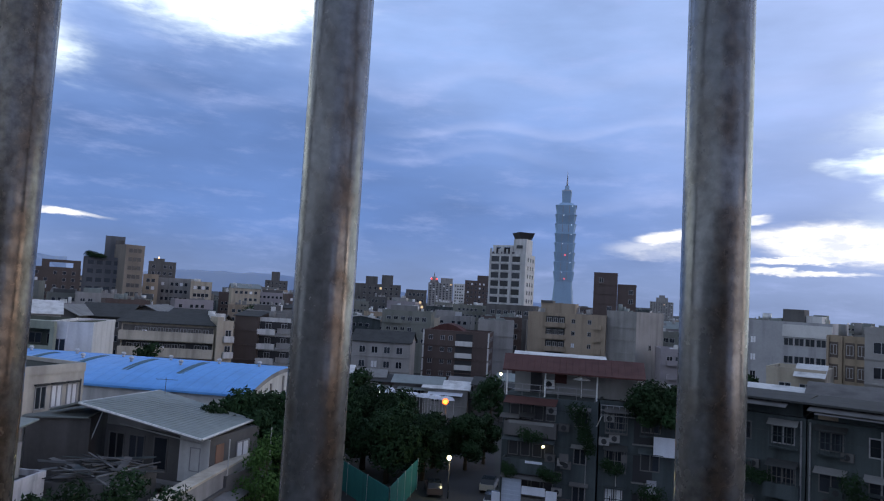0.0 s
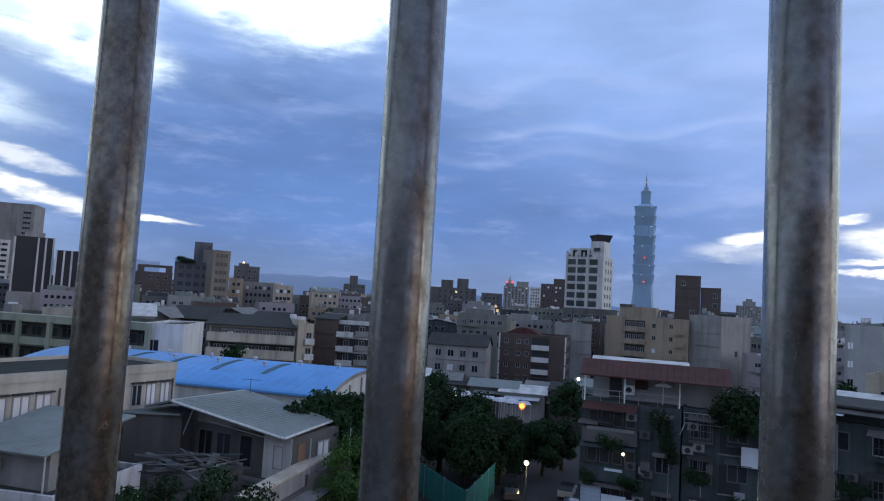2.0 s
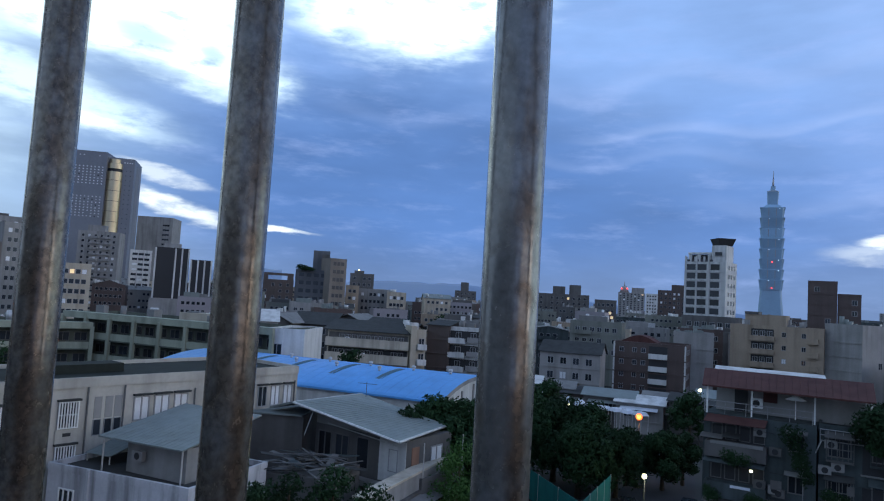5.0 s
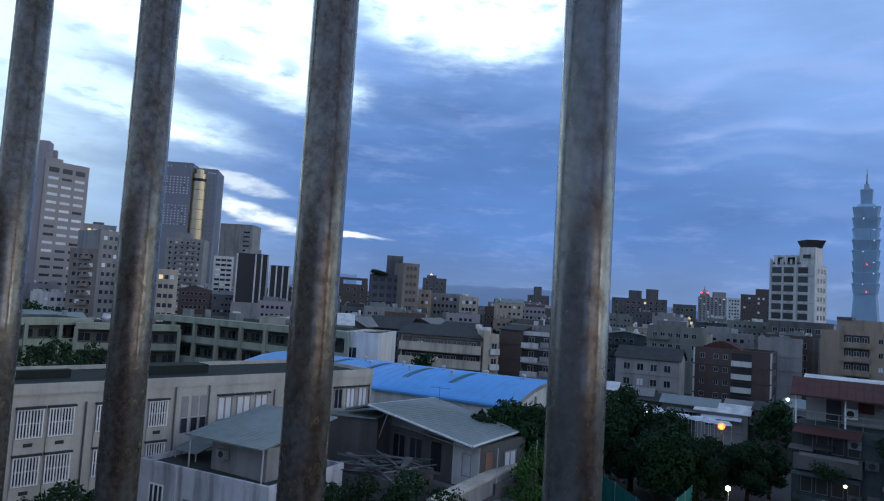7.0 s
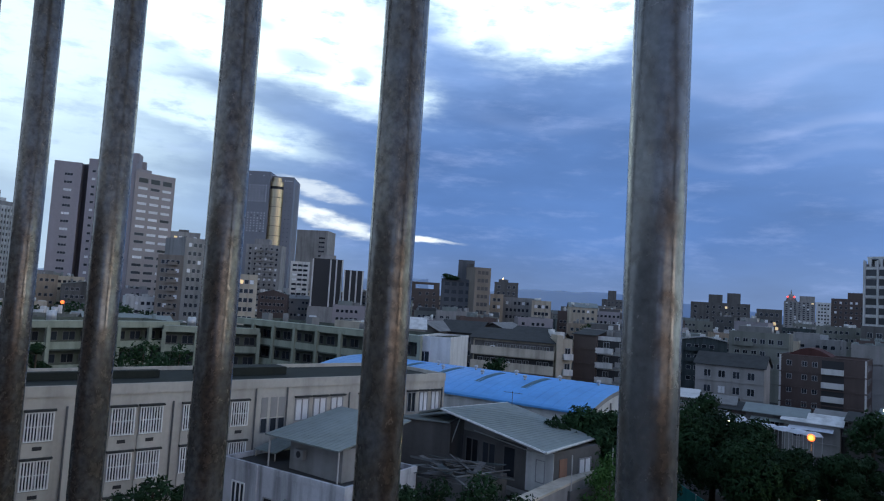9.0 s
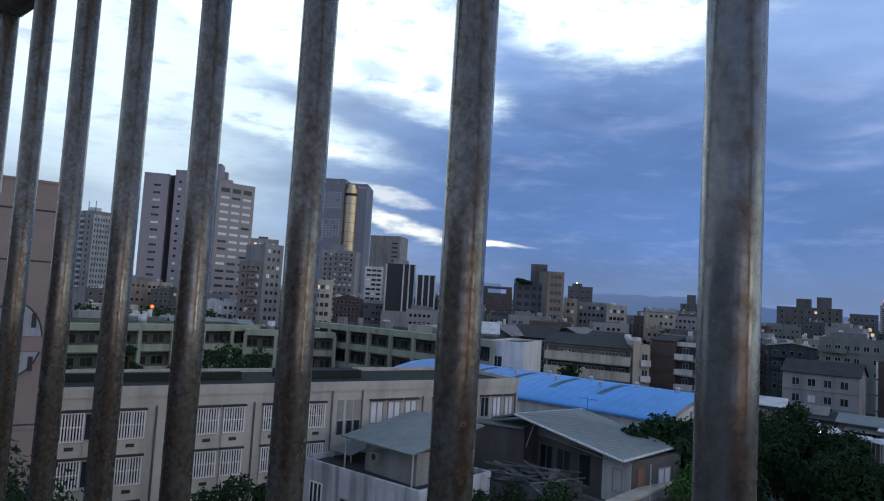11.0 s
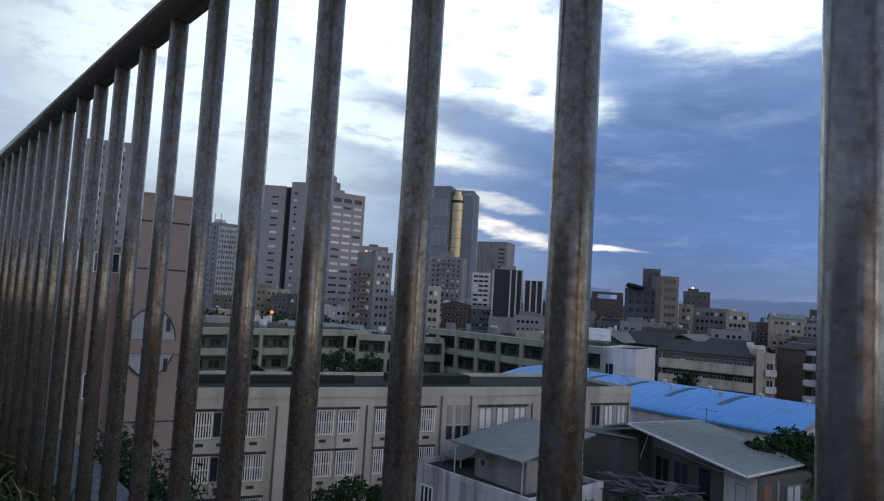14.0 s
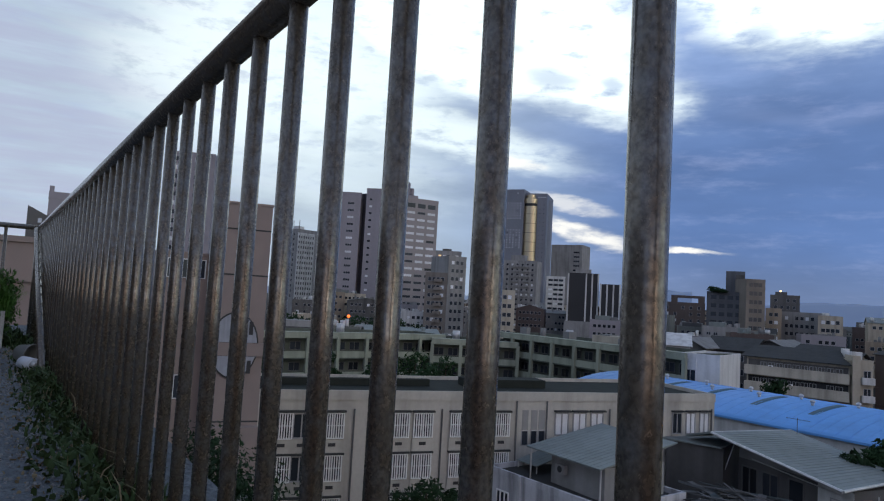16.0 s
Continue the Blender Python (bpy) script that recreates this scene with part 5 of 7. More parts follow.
for z in (12.95, 13.35, 13.75):
    bm = bmesh.new()
    tube(bm, (0.05, -0.35, z), (3.0, -0.35, z), 0.035, n=6)
    part("rail", bm, M["frame"], ap2.root, "pale steel rail")
for k in range(7):
    bm = bmesh.new()
    tube(bm, (0.1 + 0.47 * k, -0.35, 12.9), (0.1 + 0.47 * k, -0.35, 13.75), 0.02, n=5)
    part("rail_post", bm, M["frame"], ap2.root)
bm = bmesh.new()
tube(bm, (0.15, -0.4, 12.9), (-0.2, -0.45, 12.0), 0.045, n=6)
part("pipe", bm, M["galv"], ap2.root, "pale slanting pipe")
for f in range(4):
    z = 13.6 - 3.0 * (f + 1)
    # no real opening: its shade is a black sheet on the wall
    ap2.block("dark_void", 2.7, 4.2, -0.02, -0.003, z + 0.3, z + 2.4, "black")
    ap2.block("sill", 2.6, 4.3, -0.25, -0.025, z + 0.2, z + 0.29, "roofgrey")
ap2.block("hung_sheet", 1.0, 2.3, -0.75, -0.7, 2.2, 3.0, "laundry", "pale cloth sheet hung out")

ra = Block("apartment_house", "row of weathered flats under patched metal roofs", (-13.0, 60), (-21.6, 58), 12, 14.2, "grime", parapet=0)
rb = Block("apartment_house", "row of weathered flats with a folded dark roof", (-21.7, 58), (-31, 57), 12, 14.2, "grime", parapet=0)
for blk, keys in ((ra, ("grime", "white", "roofgrey")), (rb, ("roofgrey", "roofgrey", "grime"))):
    blk.block("roof_slab", -0.2, blk.w - 0.05, -0.9, 6.0, 15.35, 15.5, "roofdark")
    blk.block("attic_wall", 0.3, blk.w - 0.3, 0.6, 6.0, 14.21, 15.34, "grime")
    rg = random.Random(blk.w)
    awning(blk, "front", blk.w * 0.45, 15.34, blk.w * 0.85, 1.6, "dkgrey", 0.35)
    awning(blk, "front", blk.w * 0.33, 15.12, blk.w * 0.5, 1.9, "laundry" if blk is ra else "dkgrey", 0.3)
    for f in range(4):
        z = 14.2 - 3.0 * (f + 1) + 0.1
        n = int(blk.w / 2.6)
        for k in range(n):
            s = (k + 0.5) * blk.w / n
            blk.windows("front", [s], [z + 0.8], 1.6, 1.4, lit=0.0, pale=0.08, fm=rg.choice(("framed", "framed", "frame")))
            if rg.random() < 0.45:
                cage(blk, "front", s, z + 0.6, 1.9, 1.7, 0.7, rg.choice(("grime", "framed", "grime", "dkgrey")))
            if rg.random() < 0.6:
                awning(blk, "front", s, z + 2.6, 2.1, rg.uniform(0.7, 1.2), rg.choice(("roofgrey", "roofdark", "dkgrey", "grime", "roofdark")))
            if rg.random() < 0.3:
                air_con(blk, "front", s + 1.05, z + 0.3, rg.choice(("grey", "dkgrey")), "grimy grey air conditioner box")
            if rg.random() < 0.25:
                blk.balcony(s - 1.2, s + 1.2, z + 0.1, out=0.9, high=0.9)
    for s in (0.2, blk.w * 0.5, blk.w - 0.3):
        bm = bmesh.new()
        tube(bm, (s, -0.1, 0), (s, -0.1, 14), 0.07, n=6)
        part("downpipe", bm, M["frame"], blk.root)
rb.block("orange_panel", 0.6, 1.9, 0.5, 0.58, 14.25, 15.3, "tan", "ochre boarded panel")
for blk in (ap, ap2, ra, rb):
    rg = random.Random(int(blk.w * 100))
    for k in range(16):
        s, z = rg.uniform(0.4, blk.w - 0.5), rg.uniform(2.5, 13.0)
        q = rg.random()
        if q < 0.25:
            air_con(blk, "front", s, z, rg.choice(("grey", "dkgrey", "grime")), "grimy grey air conditioner box")
        elif q < 0.5:
            bm = bmesh.new()
            tube(bm, (s, -0.12, z), (s + rg.uniform(-0.05, 0.05), -0.12, max(0.2, z - rg.uniform(2, 6))), 0.035, n=5)
            part("pipe", bm, M[rg.choice(("frame", "galv", "roofdark"))], blk.root)
        elif q < 0.75:
            awning(blk, "front", s, z, rg.uniform(0.9, 1.8), rg.uniform(0.5, 1.0), rg.choice(("grime", "dkgrey", "roofdark", "laundry")), rg.uniform(0.1, 0.4))
        else:
            w_, h0 = rg.uniform(0.4, 0.9), rg.uniform(0.5, 1.1)
            blk.block("hung_cloth", s, s + w_, -0.72, -0.69, z, z + h0, rg.choice(("laundry", "redroof", "curtain", "dkgrey")))
    for k in range(5):
        z = 13.2 - 2.9 * k
        bm = bmesh.new()
        tube(bm, (0.1, -0.85, z), (blk.w - 0.1, -0.8, z - rg.uniform(0.1, 0.5)), 0.014, n=4)
        part("cable", bm, M["roofdark"], blk.root)
back = Block("house", "low house with a pale sheet roof", (-14, 74), (-21.5, 72), 8, 13.6, "grime", parapet=0)
back.gable(13.6, 1.2, key="white")
back2 = Block("house", "low house with a folded dark roof", (-21.7, 70), (-31, 70), 9, 14.3, "grime", parapet=0)
back2.gable(14.3, 1.3, key="dkgrey", axis="x")

# --- middle distance ---
ba = simple("apartment_house", "red-brown tiled apartment house with white balconies", (8.2, 160), (2.6, 158), 12, 13.9, "brown", n=1, skip=1.0, parapet=0.5, roof="redroof")
mid0, mid1 = ba.w * 0.5, ba.w * 0.75
for f in range(5):
    z = 13.9 - 2.75 * (f + 1)
    # shade behind the balcony, painted as a black sheet
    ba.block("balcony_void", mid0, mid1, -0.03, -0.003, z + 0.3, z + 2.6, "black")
    ba.balcony(mid0, mid1, z, out=0.9, high=0.95, mat_key="white")
    ba.windows("front", [ba.w * 0.12, ba.w * 0.3, ba.w * 0.42], [z + 1.0], 1.0, 1.1, lit=0.02)
    ba.windows("right", [2, 5, 8], [z + 1.0], 1.0, 1.2)
for s in (0, ba.w - 0.35):
    ba.block("corner_pilaster", s, s + 0.35, -0.1, -0.003, 0, 14.3, "white")
bm = bmesh.new()
n = 12
pr_ = [(ba.w * (0.1 + 0.5 * k / n), 14.45 + 1.5 * math.sin(math.pi * k / n)) for k in range(n + 1)]
a = [bm.verts.new((x, 1, z)) for x, z in pr_]
b = [bm.verts.new((x, 8, z)) for x, z in pr_]
for k in range(n):
    bm.faces.new((a[k], a[k + 1], b[k + 1], b[k]))
bm.faces.new(a), bm.faces.new(b)
bmesh.ops.recalc_face_normals(bm, faces=bm.faces)
part("vaulted_roof", bm, M["redroof"], ba.root, "dark red arched sheet roof")
bg = simple("apartment_house", "plain whitish-grey rendered block", (3.6, 172), (0.6, 172), 10, 16.2, "grey", n=1, skip=1.0)
gh = simple("house", "pale grey house with a hipped roof", (14.1, 150), (9.2, 148), 10, 11.5, "grey", n=4, parapet=0, skip=0)
gh.gable(11.5, 2.3, key="roofdark")
cb = Block("apartment_block", "cream flats wrapped in long balconies", (31.9, 146), (25.1, 141), 14, 13.7, "cream", parapet=0)
for f in range(4):
    z = 13.7 - 3.1 * (f + 1)
    # third level: warm light on the wall painted as an ochre band
    cb.block("window_band", 0.3, cb.w - 0.3, -0.04, -0.003, z + 1.0, z + 2.7, "ochre" if f == 2 else "black" if f else "dkgrey")
    cb.balcony(-0.1, cb.w + 0.1, z, out=1.1, high=1.6, mat_key="creamlt" if f < 2 else "tan")
    cb.grid("front", 11, z + 1.15, 3.1, 1, 1.2, 1.2, pale=0.25, skip=0.1)
    cb.grid("right", 3, z + 1.15, 3.1, 1, 1.2, 1.2, pale=0.3)
    air_con(cb, "front", cb.w * (0.25 + 0.2 * f), z + 1.2)
cb.gable(13.75, 2.0, over=0.9, key="roofdark")
cs = Block("apartment_block", "cream stair tower and end flats", (25.0, 140), (23.7, 141), 12, 14.6, "cream", parapet=0.3)
cs.block("stair_tower", 0.0, 1.2, -0.5, 4, 0, 15.6, "cream")
for f in range(4):
    cs.windows("front", [2.4], [11.8 - 3.1 * f], 1.2, 1.3, pale=0.3)
    cs.balcony(1.4, cs.w, 10.9 - 3.1 * f, out=1.0, high=1.0, mat_key="white")
simple("apartment_block", "blank dark brown end wall of flats", (23.6, 152), (21.8, 150), 12, 15.6, "dkbrown", n=1, skip=1, parapet=0).gable(15.6, 1.0, key="roofdark")
wf = Block("apartment_block", "whitish flats with stacked balconies", (21.8, 151), (19.0, 149), 12, 15.2, "white", parapet=0.4)
for f in range(4):
    z = 15.2 - 3.1 * (f + 1)
    # black sheet for the shaded depth of the balconies
    wf.block("balcony_void", 0.4, wf.w - 0.4, -0.03, -0.003, z + 0.3, z + 2.6, "black")
    wf.balcony(0.2, wf.w * 0.52, z, out=1.1, mat_key="white"), wf.balcony(wf.w * 0.58, wf.w - 0.1, z + 0.3, out=0.8, mat_key="grey")
    wf.windows("front", [wf.w * 0.3, wf.w * 0.75], [z + 1.0], 1.3, 1.3, pale=0.4)
for a, b, d0, e0, rise, key, ax in ((37.3, 35.0, 168, 13.6, 2.2, "roofgrey", "y"), (34.9, 31.7, 172, 13.4, 2.8, "roofdark", "x"), (31.6, 29.0, 178, 14.0, 2.2, "roofgrey", "y"), (28.9, 26.6, 176, 13.2, 2.4, "roofdark", "x")):
    g = simple("house", "low house under a broad dark pitched roof", (a, d0), (b, d0 - 3), 14, e0, "dkgrey", n=4, parapet=0)
    g.gable(e0, rise, over=1.0, key=key, axis=ax)
ye = Block("apartment_block", "tan tiled flats with stained balconies", (-0.55, 175), (-6.9, 172), 14, 19.4, "tan", parapet=0.4)
for f in range(6):
    z = 19.4 - 3.0 * (f + 1)
    # balcony shade put in as a flat black panel
    ye.block("balcony_void", 4.6, 9.4, -0.03, -0.003, z + 0.4, z + 2.6, "black")
    ye.balcony(4.4, 9.6, z, out=1.0, high=1.0, mat_key="tan")
    ye.windows("front", [5.5, 7.0, 8.5], [z + 1.0], 1.1, 1.2, lit=0.06, pale=0.3)
    ye.windows("front", [11.5, 15.5], [z + 1.0], 0.9, 1.1, lit=0.03, pale=0.1)
    ye.balcony(16.6, 18.4, z, out=0.9, mat_key="tan")
ye.block("roof_house", 2.6, 11.5, 3, 8, 19.45, 22.3, "tan", "tan roof house")
ye.block("roof_house", 2.6, 5.6, 2.6, 7, 22.31, 22.9, "dkgrey")
yg = simple("apartment_block", "grey rendered flats beside the tan flats", (-6.95, 174), (-9.3, 170), 14, 20.3, "grey", n=1, skip=0.8, side="right", ns=3)
b1 = simple("apartment_tower", "dark red-brown tiled tower block", (-5.8, 230), (-7.7, 230), 12, 32.6, "brown", n=2, skip=0.75)
simple("apartment_tower", "dark red-brown tiled tower with a curved top", (-7.72, 231), (-9.2, 231), 12, 29, "brown", n=3, skip=0.3)
rw = Block("apartment_block", "white-grey block with long strip windows", (-17.6, 140), (-23.2, 137), 16, 20.6, "palegrey", parapet=0.5)
rw.block("white_upper", 5.9, rw.w, -0.2, -0.003, 18.4, 20.6, "white")
for f in range(4):
    z = 20.6 - 3.2 * (f + 1) - 1.4
    rw.windows("front", [6.9 + 1.75 * k for k in range(4)], [z + 0.8], 1.6, 1.4, style="two")
    rw.windows("front", [0.9], [z + 0.8], 1.0, 1.3, pale=0.5)
tank(rw, 2.2, 4, 20.7, 0.8, 1.4)
rw.block("roof_house", 5.2, 8.8, 3, 7, 20.65, 23.4, "dkgrey"), rw.block("roof_house", 8.9, 11.5, 4, 8, 20.65, 22.3, "white")
orr = Block("apartment_block", "ochre flats with recessed window bays", (-22.9, 108), (-26.2, 104), 12, 19.2, "tan", parapet=0.5)
og = simple("apartment_block", "grey-brown flats beside the ochre flats", (-25.2, 101), (-31, 99), 14, 20.2, "grey", n=5, w=1.8)
for f in range(6):
    z = 19.2 - 3.0 * (f + 1)
    for s in (0.9, 3.2, 4.8):
        orr.block("bay_recess", s - 0.65, s + 0.65, -0.03, -0.003, z + 0.5, z + 2.6, "dkbrown")
        orr.windows("front", [s], [z + 0.9], 1.0, 1.4)
for s in (0, 1.95, 5.9):
    orr.block("pilaster", s, s + 0.3, -0.25, -0.003, 0, 19.6, "tan")
fl = simple("house", "small flat-roofed house with pale sheet roofs", (-18.9, 96), (-22.8, 95), 8, 14.6, "cream", n=2)
sheet_roof("awning_roof", "pale sheet roof", [(0.0, -1.2, 14.0), (3.5, -1.2, 14.0), (3.5, 2, 15.4), (0.0, 2, 15.4)], "white", fl.root, 0.06, 6).matrix_local = Matrix.Translation((3.2, 0, 0.6))

# --- skyline ---
D = 270
# shade and low sun on the two faces are painted into their colours
dt = simple("apartment_tower", "stepped apartment tower, its shaded front painted dark bluish grey", (34.9, D), (32.1, D), 14, 29.4, "bluegrey", n=4, w=2.1, h=1.7, skip=0, parapet=0.5, fm="framed", pale=0, lit=0)
simple("apartment_tower", "end of the apartment tower, its lit face painted paler tan", (32.08, D - 5), (30.75, D - 2), 14, 34.4, "tangrey", n=3, w=1.4, h=1.5, skip=0, side="right", parapet=0.4, fm="framed", pale=0, lit=0)
dt.block("stair_tower", 6.4, 12.9, 3, 10, 29.45, 37.8, "bluegrey"), dt.block("stair_tower", 9.8, 12.6, 2.4, 9, 29.45, 36.4, "dkgrey")
for k in range(9):
    dt.bands([29.4 - 3.1 * k - 0.4], 0.25, 0.35, "bluegrey", name="floor_ledge")
p = at(34.25, 270)
sh = tagged(new("roof_shrub"), "dark shrubs spilling over a roof corner", "shrub")
sh.matrix_world = Matrix.Translation((p.x, p.y, 29.6))
leaves("foliage", sh, [((-0.5, 0, 1.0), (2.6, 2.0, 1.1)), ((1.8, 0, 0.7), (2.2, 2.0, 0.8)), ((-1.6, -0.4, 1.6), (1.2, 1.2, 0.8)), ((3.6, 0, 0.4), (1.4, 1.4, 0.5))], 1300, 0.28, "leafd", 71)
lo = simple("apartment_block", "low dark block with an open roof frame", (38.3, 350), (35.0, 350), 14, 25.5, "dkbrown", n=5)
for s in (4.5, 17):
    lo.block("roof_pier", s, s + 3, 2, 5, 25.55, 29.8, "dkbrown")
lo.block("roof_beam", 7.52, 16.98, 2, 5, 28.6, 29.8, "dkbrown")
simple("apartment_block", "dark block of flats with a bright roof lamp", (30.4, 350), (28.4, 350), 14, 31.2, "dkgrey", n=4, skip=0.3).block("stair_tower", 2, 7, 3, 8, 31.3, 33.6, "dkgrey")
simple("apartment_block", "tan tiled narrow block of flats", (30.7, 300), (29.6, 300), 12, 24.3, "tan", n=2)
simple("apartment_block", "pale crowded flats with rooftop sheds", (29.6, 310), (27.2, 305), 12, 23.3, "grey", n=6)
x_ = simple("apartment_block", "pale stacked flats with a roof tank", (27.2, 300), (25.6, 300), 12, 22.4, "cream", n=4)
tank(x_, 2.5, 4, 22.5, 1.3, 1.6)
simple("apartment_block", "distant grey stepped block", (21.5, 600), (19.7, 600), 20, 29, "dkgrey", n=5).block("stair_tower", 5, 12, 4, 10, 29.01, 37.5, "dkgrey")
tw = simple("apartment_block", "dark twin-topped block of flats", (14.6, 420), (10.3, 420), 16, 28.0, "dkgrey", n=9)
tw.block("stair_tower", 9.5, 17, 3, 10, 28.1, 33.6, "dkgrey"), tw.block("stair_tower", 19.5, 26.5, 3, 10, 28.1, 34.8, "dkgrey")
sl = simple("apartment_block", "small dark block with a warm lit window", (9.85, 350), (8.1, 350), 12, 25.0, "dkgrey", n=4)
sl.windows("front", [7.6], [18.5], 1.6, 1.6, lit=1.0)
bt = simple("office_tower", "distant pale tower with red roof beacons", (8.0, 1200), (5.9, 1200), 30, 50, "grey", n=7, w=3, h=2, skip=0)
bm = bmesh.new()
tube(bm, (10, 12, 50), (10, 12, 62), 9, 3.5, n=8), tube(bm, (10, 12, 62.01), (10, 12, 70), 1.2, 0.3, n=6)
part("domed_top", bm, M["grey"], bt.root)
bt.block("upper_block", 22, 43, 4, 20, 50.9, 60, "grey")
simple("apartment_block", "distant white block of flats", (5.85, 700), (4.9, 700), 16, 38.0, "white", n=4)
b3_ = simple("apartment_block", "brown stepped block of flats", (4.9, 500), (2.7, 500), 16, 36, "brown", n=6)
b3_.block("stair_tower", 9, 18, 3, 10, 36.1, 41, "dkbrown")

wt = Block("apartment_tower", "white gridded apartment tower with dark windows", (2.9, 263), (-0.15, 258), 11, 40.2, "white", parapet=0.3)
wt.windows("front", [2.3, 6.2, 10.8], [40.2 - 3.15 * (k + 1) + 0.35 for k in range(12)], 3.3, 2.25, style="one")
wt.windows("right", [2.5, 5.5, 8.5], [40.2 - 3.15 * (k + 1) + 0.6 for k in range(12)], 1.5, 1.6, style="one")
for k in range(12):
    wt.bands([40.2 - 3.15 * (k + 1) - 0.2], 0.3, 0.45, "white", name="floor_ledge")
for s in (0.0, 4.0, 8.3, wt.w - 0.5):
    wt.block("pilaster", s, s + 0.5, -0.45, -0.003, 0, 42.6 if s < 9 else 41.0, "white")
wt.block("setback", 1.2, 9.0, 2.5, 9, 40.3, 43.2, "black"), wt.block("setback_beam", 0.8, 9.2, 0.6, 2.2, 43.25, 43.9, "white")
for s in (0.9, 4.1, 8.4):
    wt.block("roof_post", s, s + 0.6, 0.7, 1.3, 40.25, 43.24, "white")
for k in range(6):
    wt.block("merlon", 0.2 + 1.62 * k, 0.75 + 1.62 * k, -0.35, 0.3, 40.55, 42.3 + 0.7 * (k % 2), "white")
    wt.block("merlon_gap", 0.76 + 1.62 * k, 1.81 + 1.62 * k, 0.05, 0.3, 40.55, 41.3, "recess")
wt.block("lift_tower", 9.3, 14.4, 0.6, 8, 40.25, 46.4, "white")
wt.windows("front", [11.9], [42.6], 2.6, 1.4, style="one")
bm = bmesh.new()
tube(bm, (11.85, 4.3, 46.42), (11.85, 4.3, 49.0), 3.4, 4.6, n=4)
part("roof_cap", bm, M["black"], wt.root, "flared dark cap")
simple("apartment_block", "low grey flats before the white tower", (3.0, 225), (-0.9, 222), 12, 20.2, "dkgrey", n=6)

fb_ = simple("apartment_block", "distant pale block with a stepped top", (-10.3, 1500), (-12.1, 1500), 24, 42, "grey", n=9, w=2.2, h=1.6, skip=0)
fb_.block("upper_block", 12, 36, 3, 18, 42.1, 52, "grey"), fb_.block("upper_block", 18, 30, 5, 14, 52.1, 57, "grey")

# the very tall stepped tower
TW = tagged(new("skyscraper"), "very tall blue-green glass tower of flared tiers", "skyscraper")
p = at(-3.3, 2450)
TW.matrix_world = Matrix.Translation((p.x, p.y, 0)) @ Matrix.Rotation(radians(-3), 4, "Z")


def tier(z0, z1, r0, r1, name, key="paneb", chop=0.18, label=""):
    bm = bmesh.new()
    rows = []
    for z, r in ((z0, r0), (z1, r1)):
        c = r * chop
        rows.append([bm.verts.new((x, y, z)) for x, y in ((-r + c, -r), (r - c, -r), (r, -r + c), (r, r - c), (r - c, r), (-r + c, r), (-r, r - c), (-r, -r + c))])
    for k in range(8):
        bm.faces.new((rows[0][k], rows[0][(k + 1) % 8], rows[1][(k + 1) % 8], rows[1][k]))
    bm.faces.new(rows[0][::-1]), bm.faces.new(rows[1])
    return part(name, bm, M[key], TW, label)


tier(0, 112, 40, 31, "base")
for k in range(8):
    z = 112 + 33.6 * k
    s = tier(z, z + 32.4, 32.5, 36.8, "tier")
    bm = bmesh.new()
    for sx_ in (-12.0, 10.0):
        box(bm, sx_, sx_ + 2, -38.4, -37.4, z + 5, z + 31)
    part("mullion", bm, M["frame"], s)
    bm = bmesh.new()
    box(bm, -37.3, 37.3, -37.3, 37.3, z + 32.4, z + 33.6)
    part("tier_ledge", bm, M["paneb"], s)
    bm = bmesh.new()
    bmesh.ops.create_icosphere(bm, subdivisions=1, radius=1.3, matrix=Matrix.Translation((20 if k % 3 else -8, -39.2, z + 30)))
    part("tier_light", bm, M["whiteglow"], s, "small white light")
tier(381, 392, 31, 20, "crown", "paneb")
tier(392, 436, 15.5, 17.5, "upper_shaft", "paneb"), tier(436.1, 440, 17.5, 12, "cornice", "frame")
tier(440.1, 455, 8, 7, "neck", "paneb")
bm = bmesh.new()
tube(bm, (0, 0, 455), (0, 0, 480), 3.2, 2.2, n=8), tube(bm, (0, 0, 480), (0, 0, 508), 1.6, 0.5, n=8)
part("spire", bm, M["frame"], TW)
for z in (119, 203):
    bm = bmesh.new()
    bmesh.ops.create_icosphere(bm, subdivisions=1, radius=2.4, matrix=Matrix.Translation((2, -38.6, z)))
    part("red_light", bm, M["redglow"], TW)

# towers further along
pa_ = Block("office_tower", "mauve tiled tower wing with a column of windows", (65.4, 352), (63.6, 350), 26, 73.2, "mauve", parapet=0.8)
pa_.windows("front", [pa_.w * 0.55], [73.2 - 3.6 * (k + 1) - 2 for k in range(17)], 3.4, 1.2, style="three", pale=0.35)
pr2 = Block("office_tower", "dark mauve recessed strip between tower wings", (63.6, 357), (63.15, 355), 20, 74.5, "recess", parapet=0)
pb_ = Block("office_tower", "mauve tiled central tower wing", (63.15, 349), (59.9, 344), 28, 75.6, "mauve", parapet=0.8)
pb_.windows("front", [2.5], [75.6 - 3.6 * (k + 1) - 2 for k in range(18)], 1.6, 1.2, style="one", pale=0.3)
pb_.windows("front", [pb_.w * 0.6], [75.6 - 3.6 * (k + 1) - 2 for k in range(18)], 3.0, 1.2, style="three", pale=0.3)
pb_.block("lift_tower", pb_.w * 0.72, pb_.w, 4, 12, 75.7, 81.6, "mauve")
pb_.block("lift_tower", pb_.w - 3, pb_.w + 1.5, 12.1, 15, 75.7, 79, "mauve")
# wing turned to the sun: the light is painted into its tile
pc_ = Block("office_tower", "pinkish tiled tower wing with bright strip windows", (59.88, 343), (57.0, 352), 28, 71.8, "pinkpale", parapet=0.6)
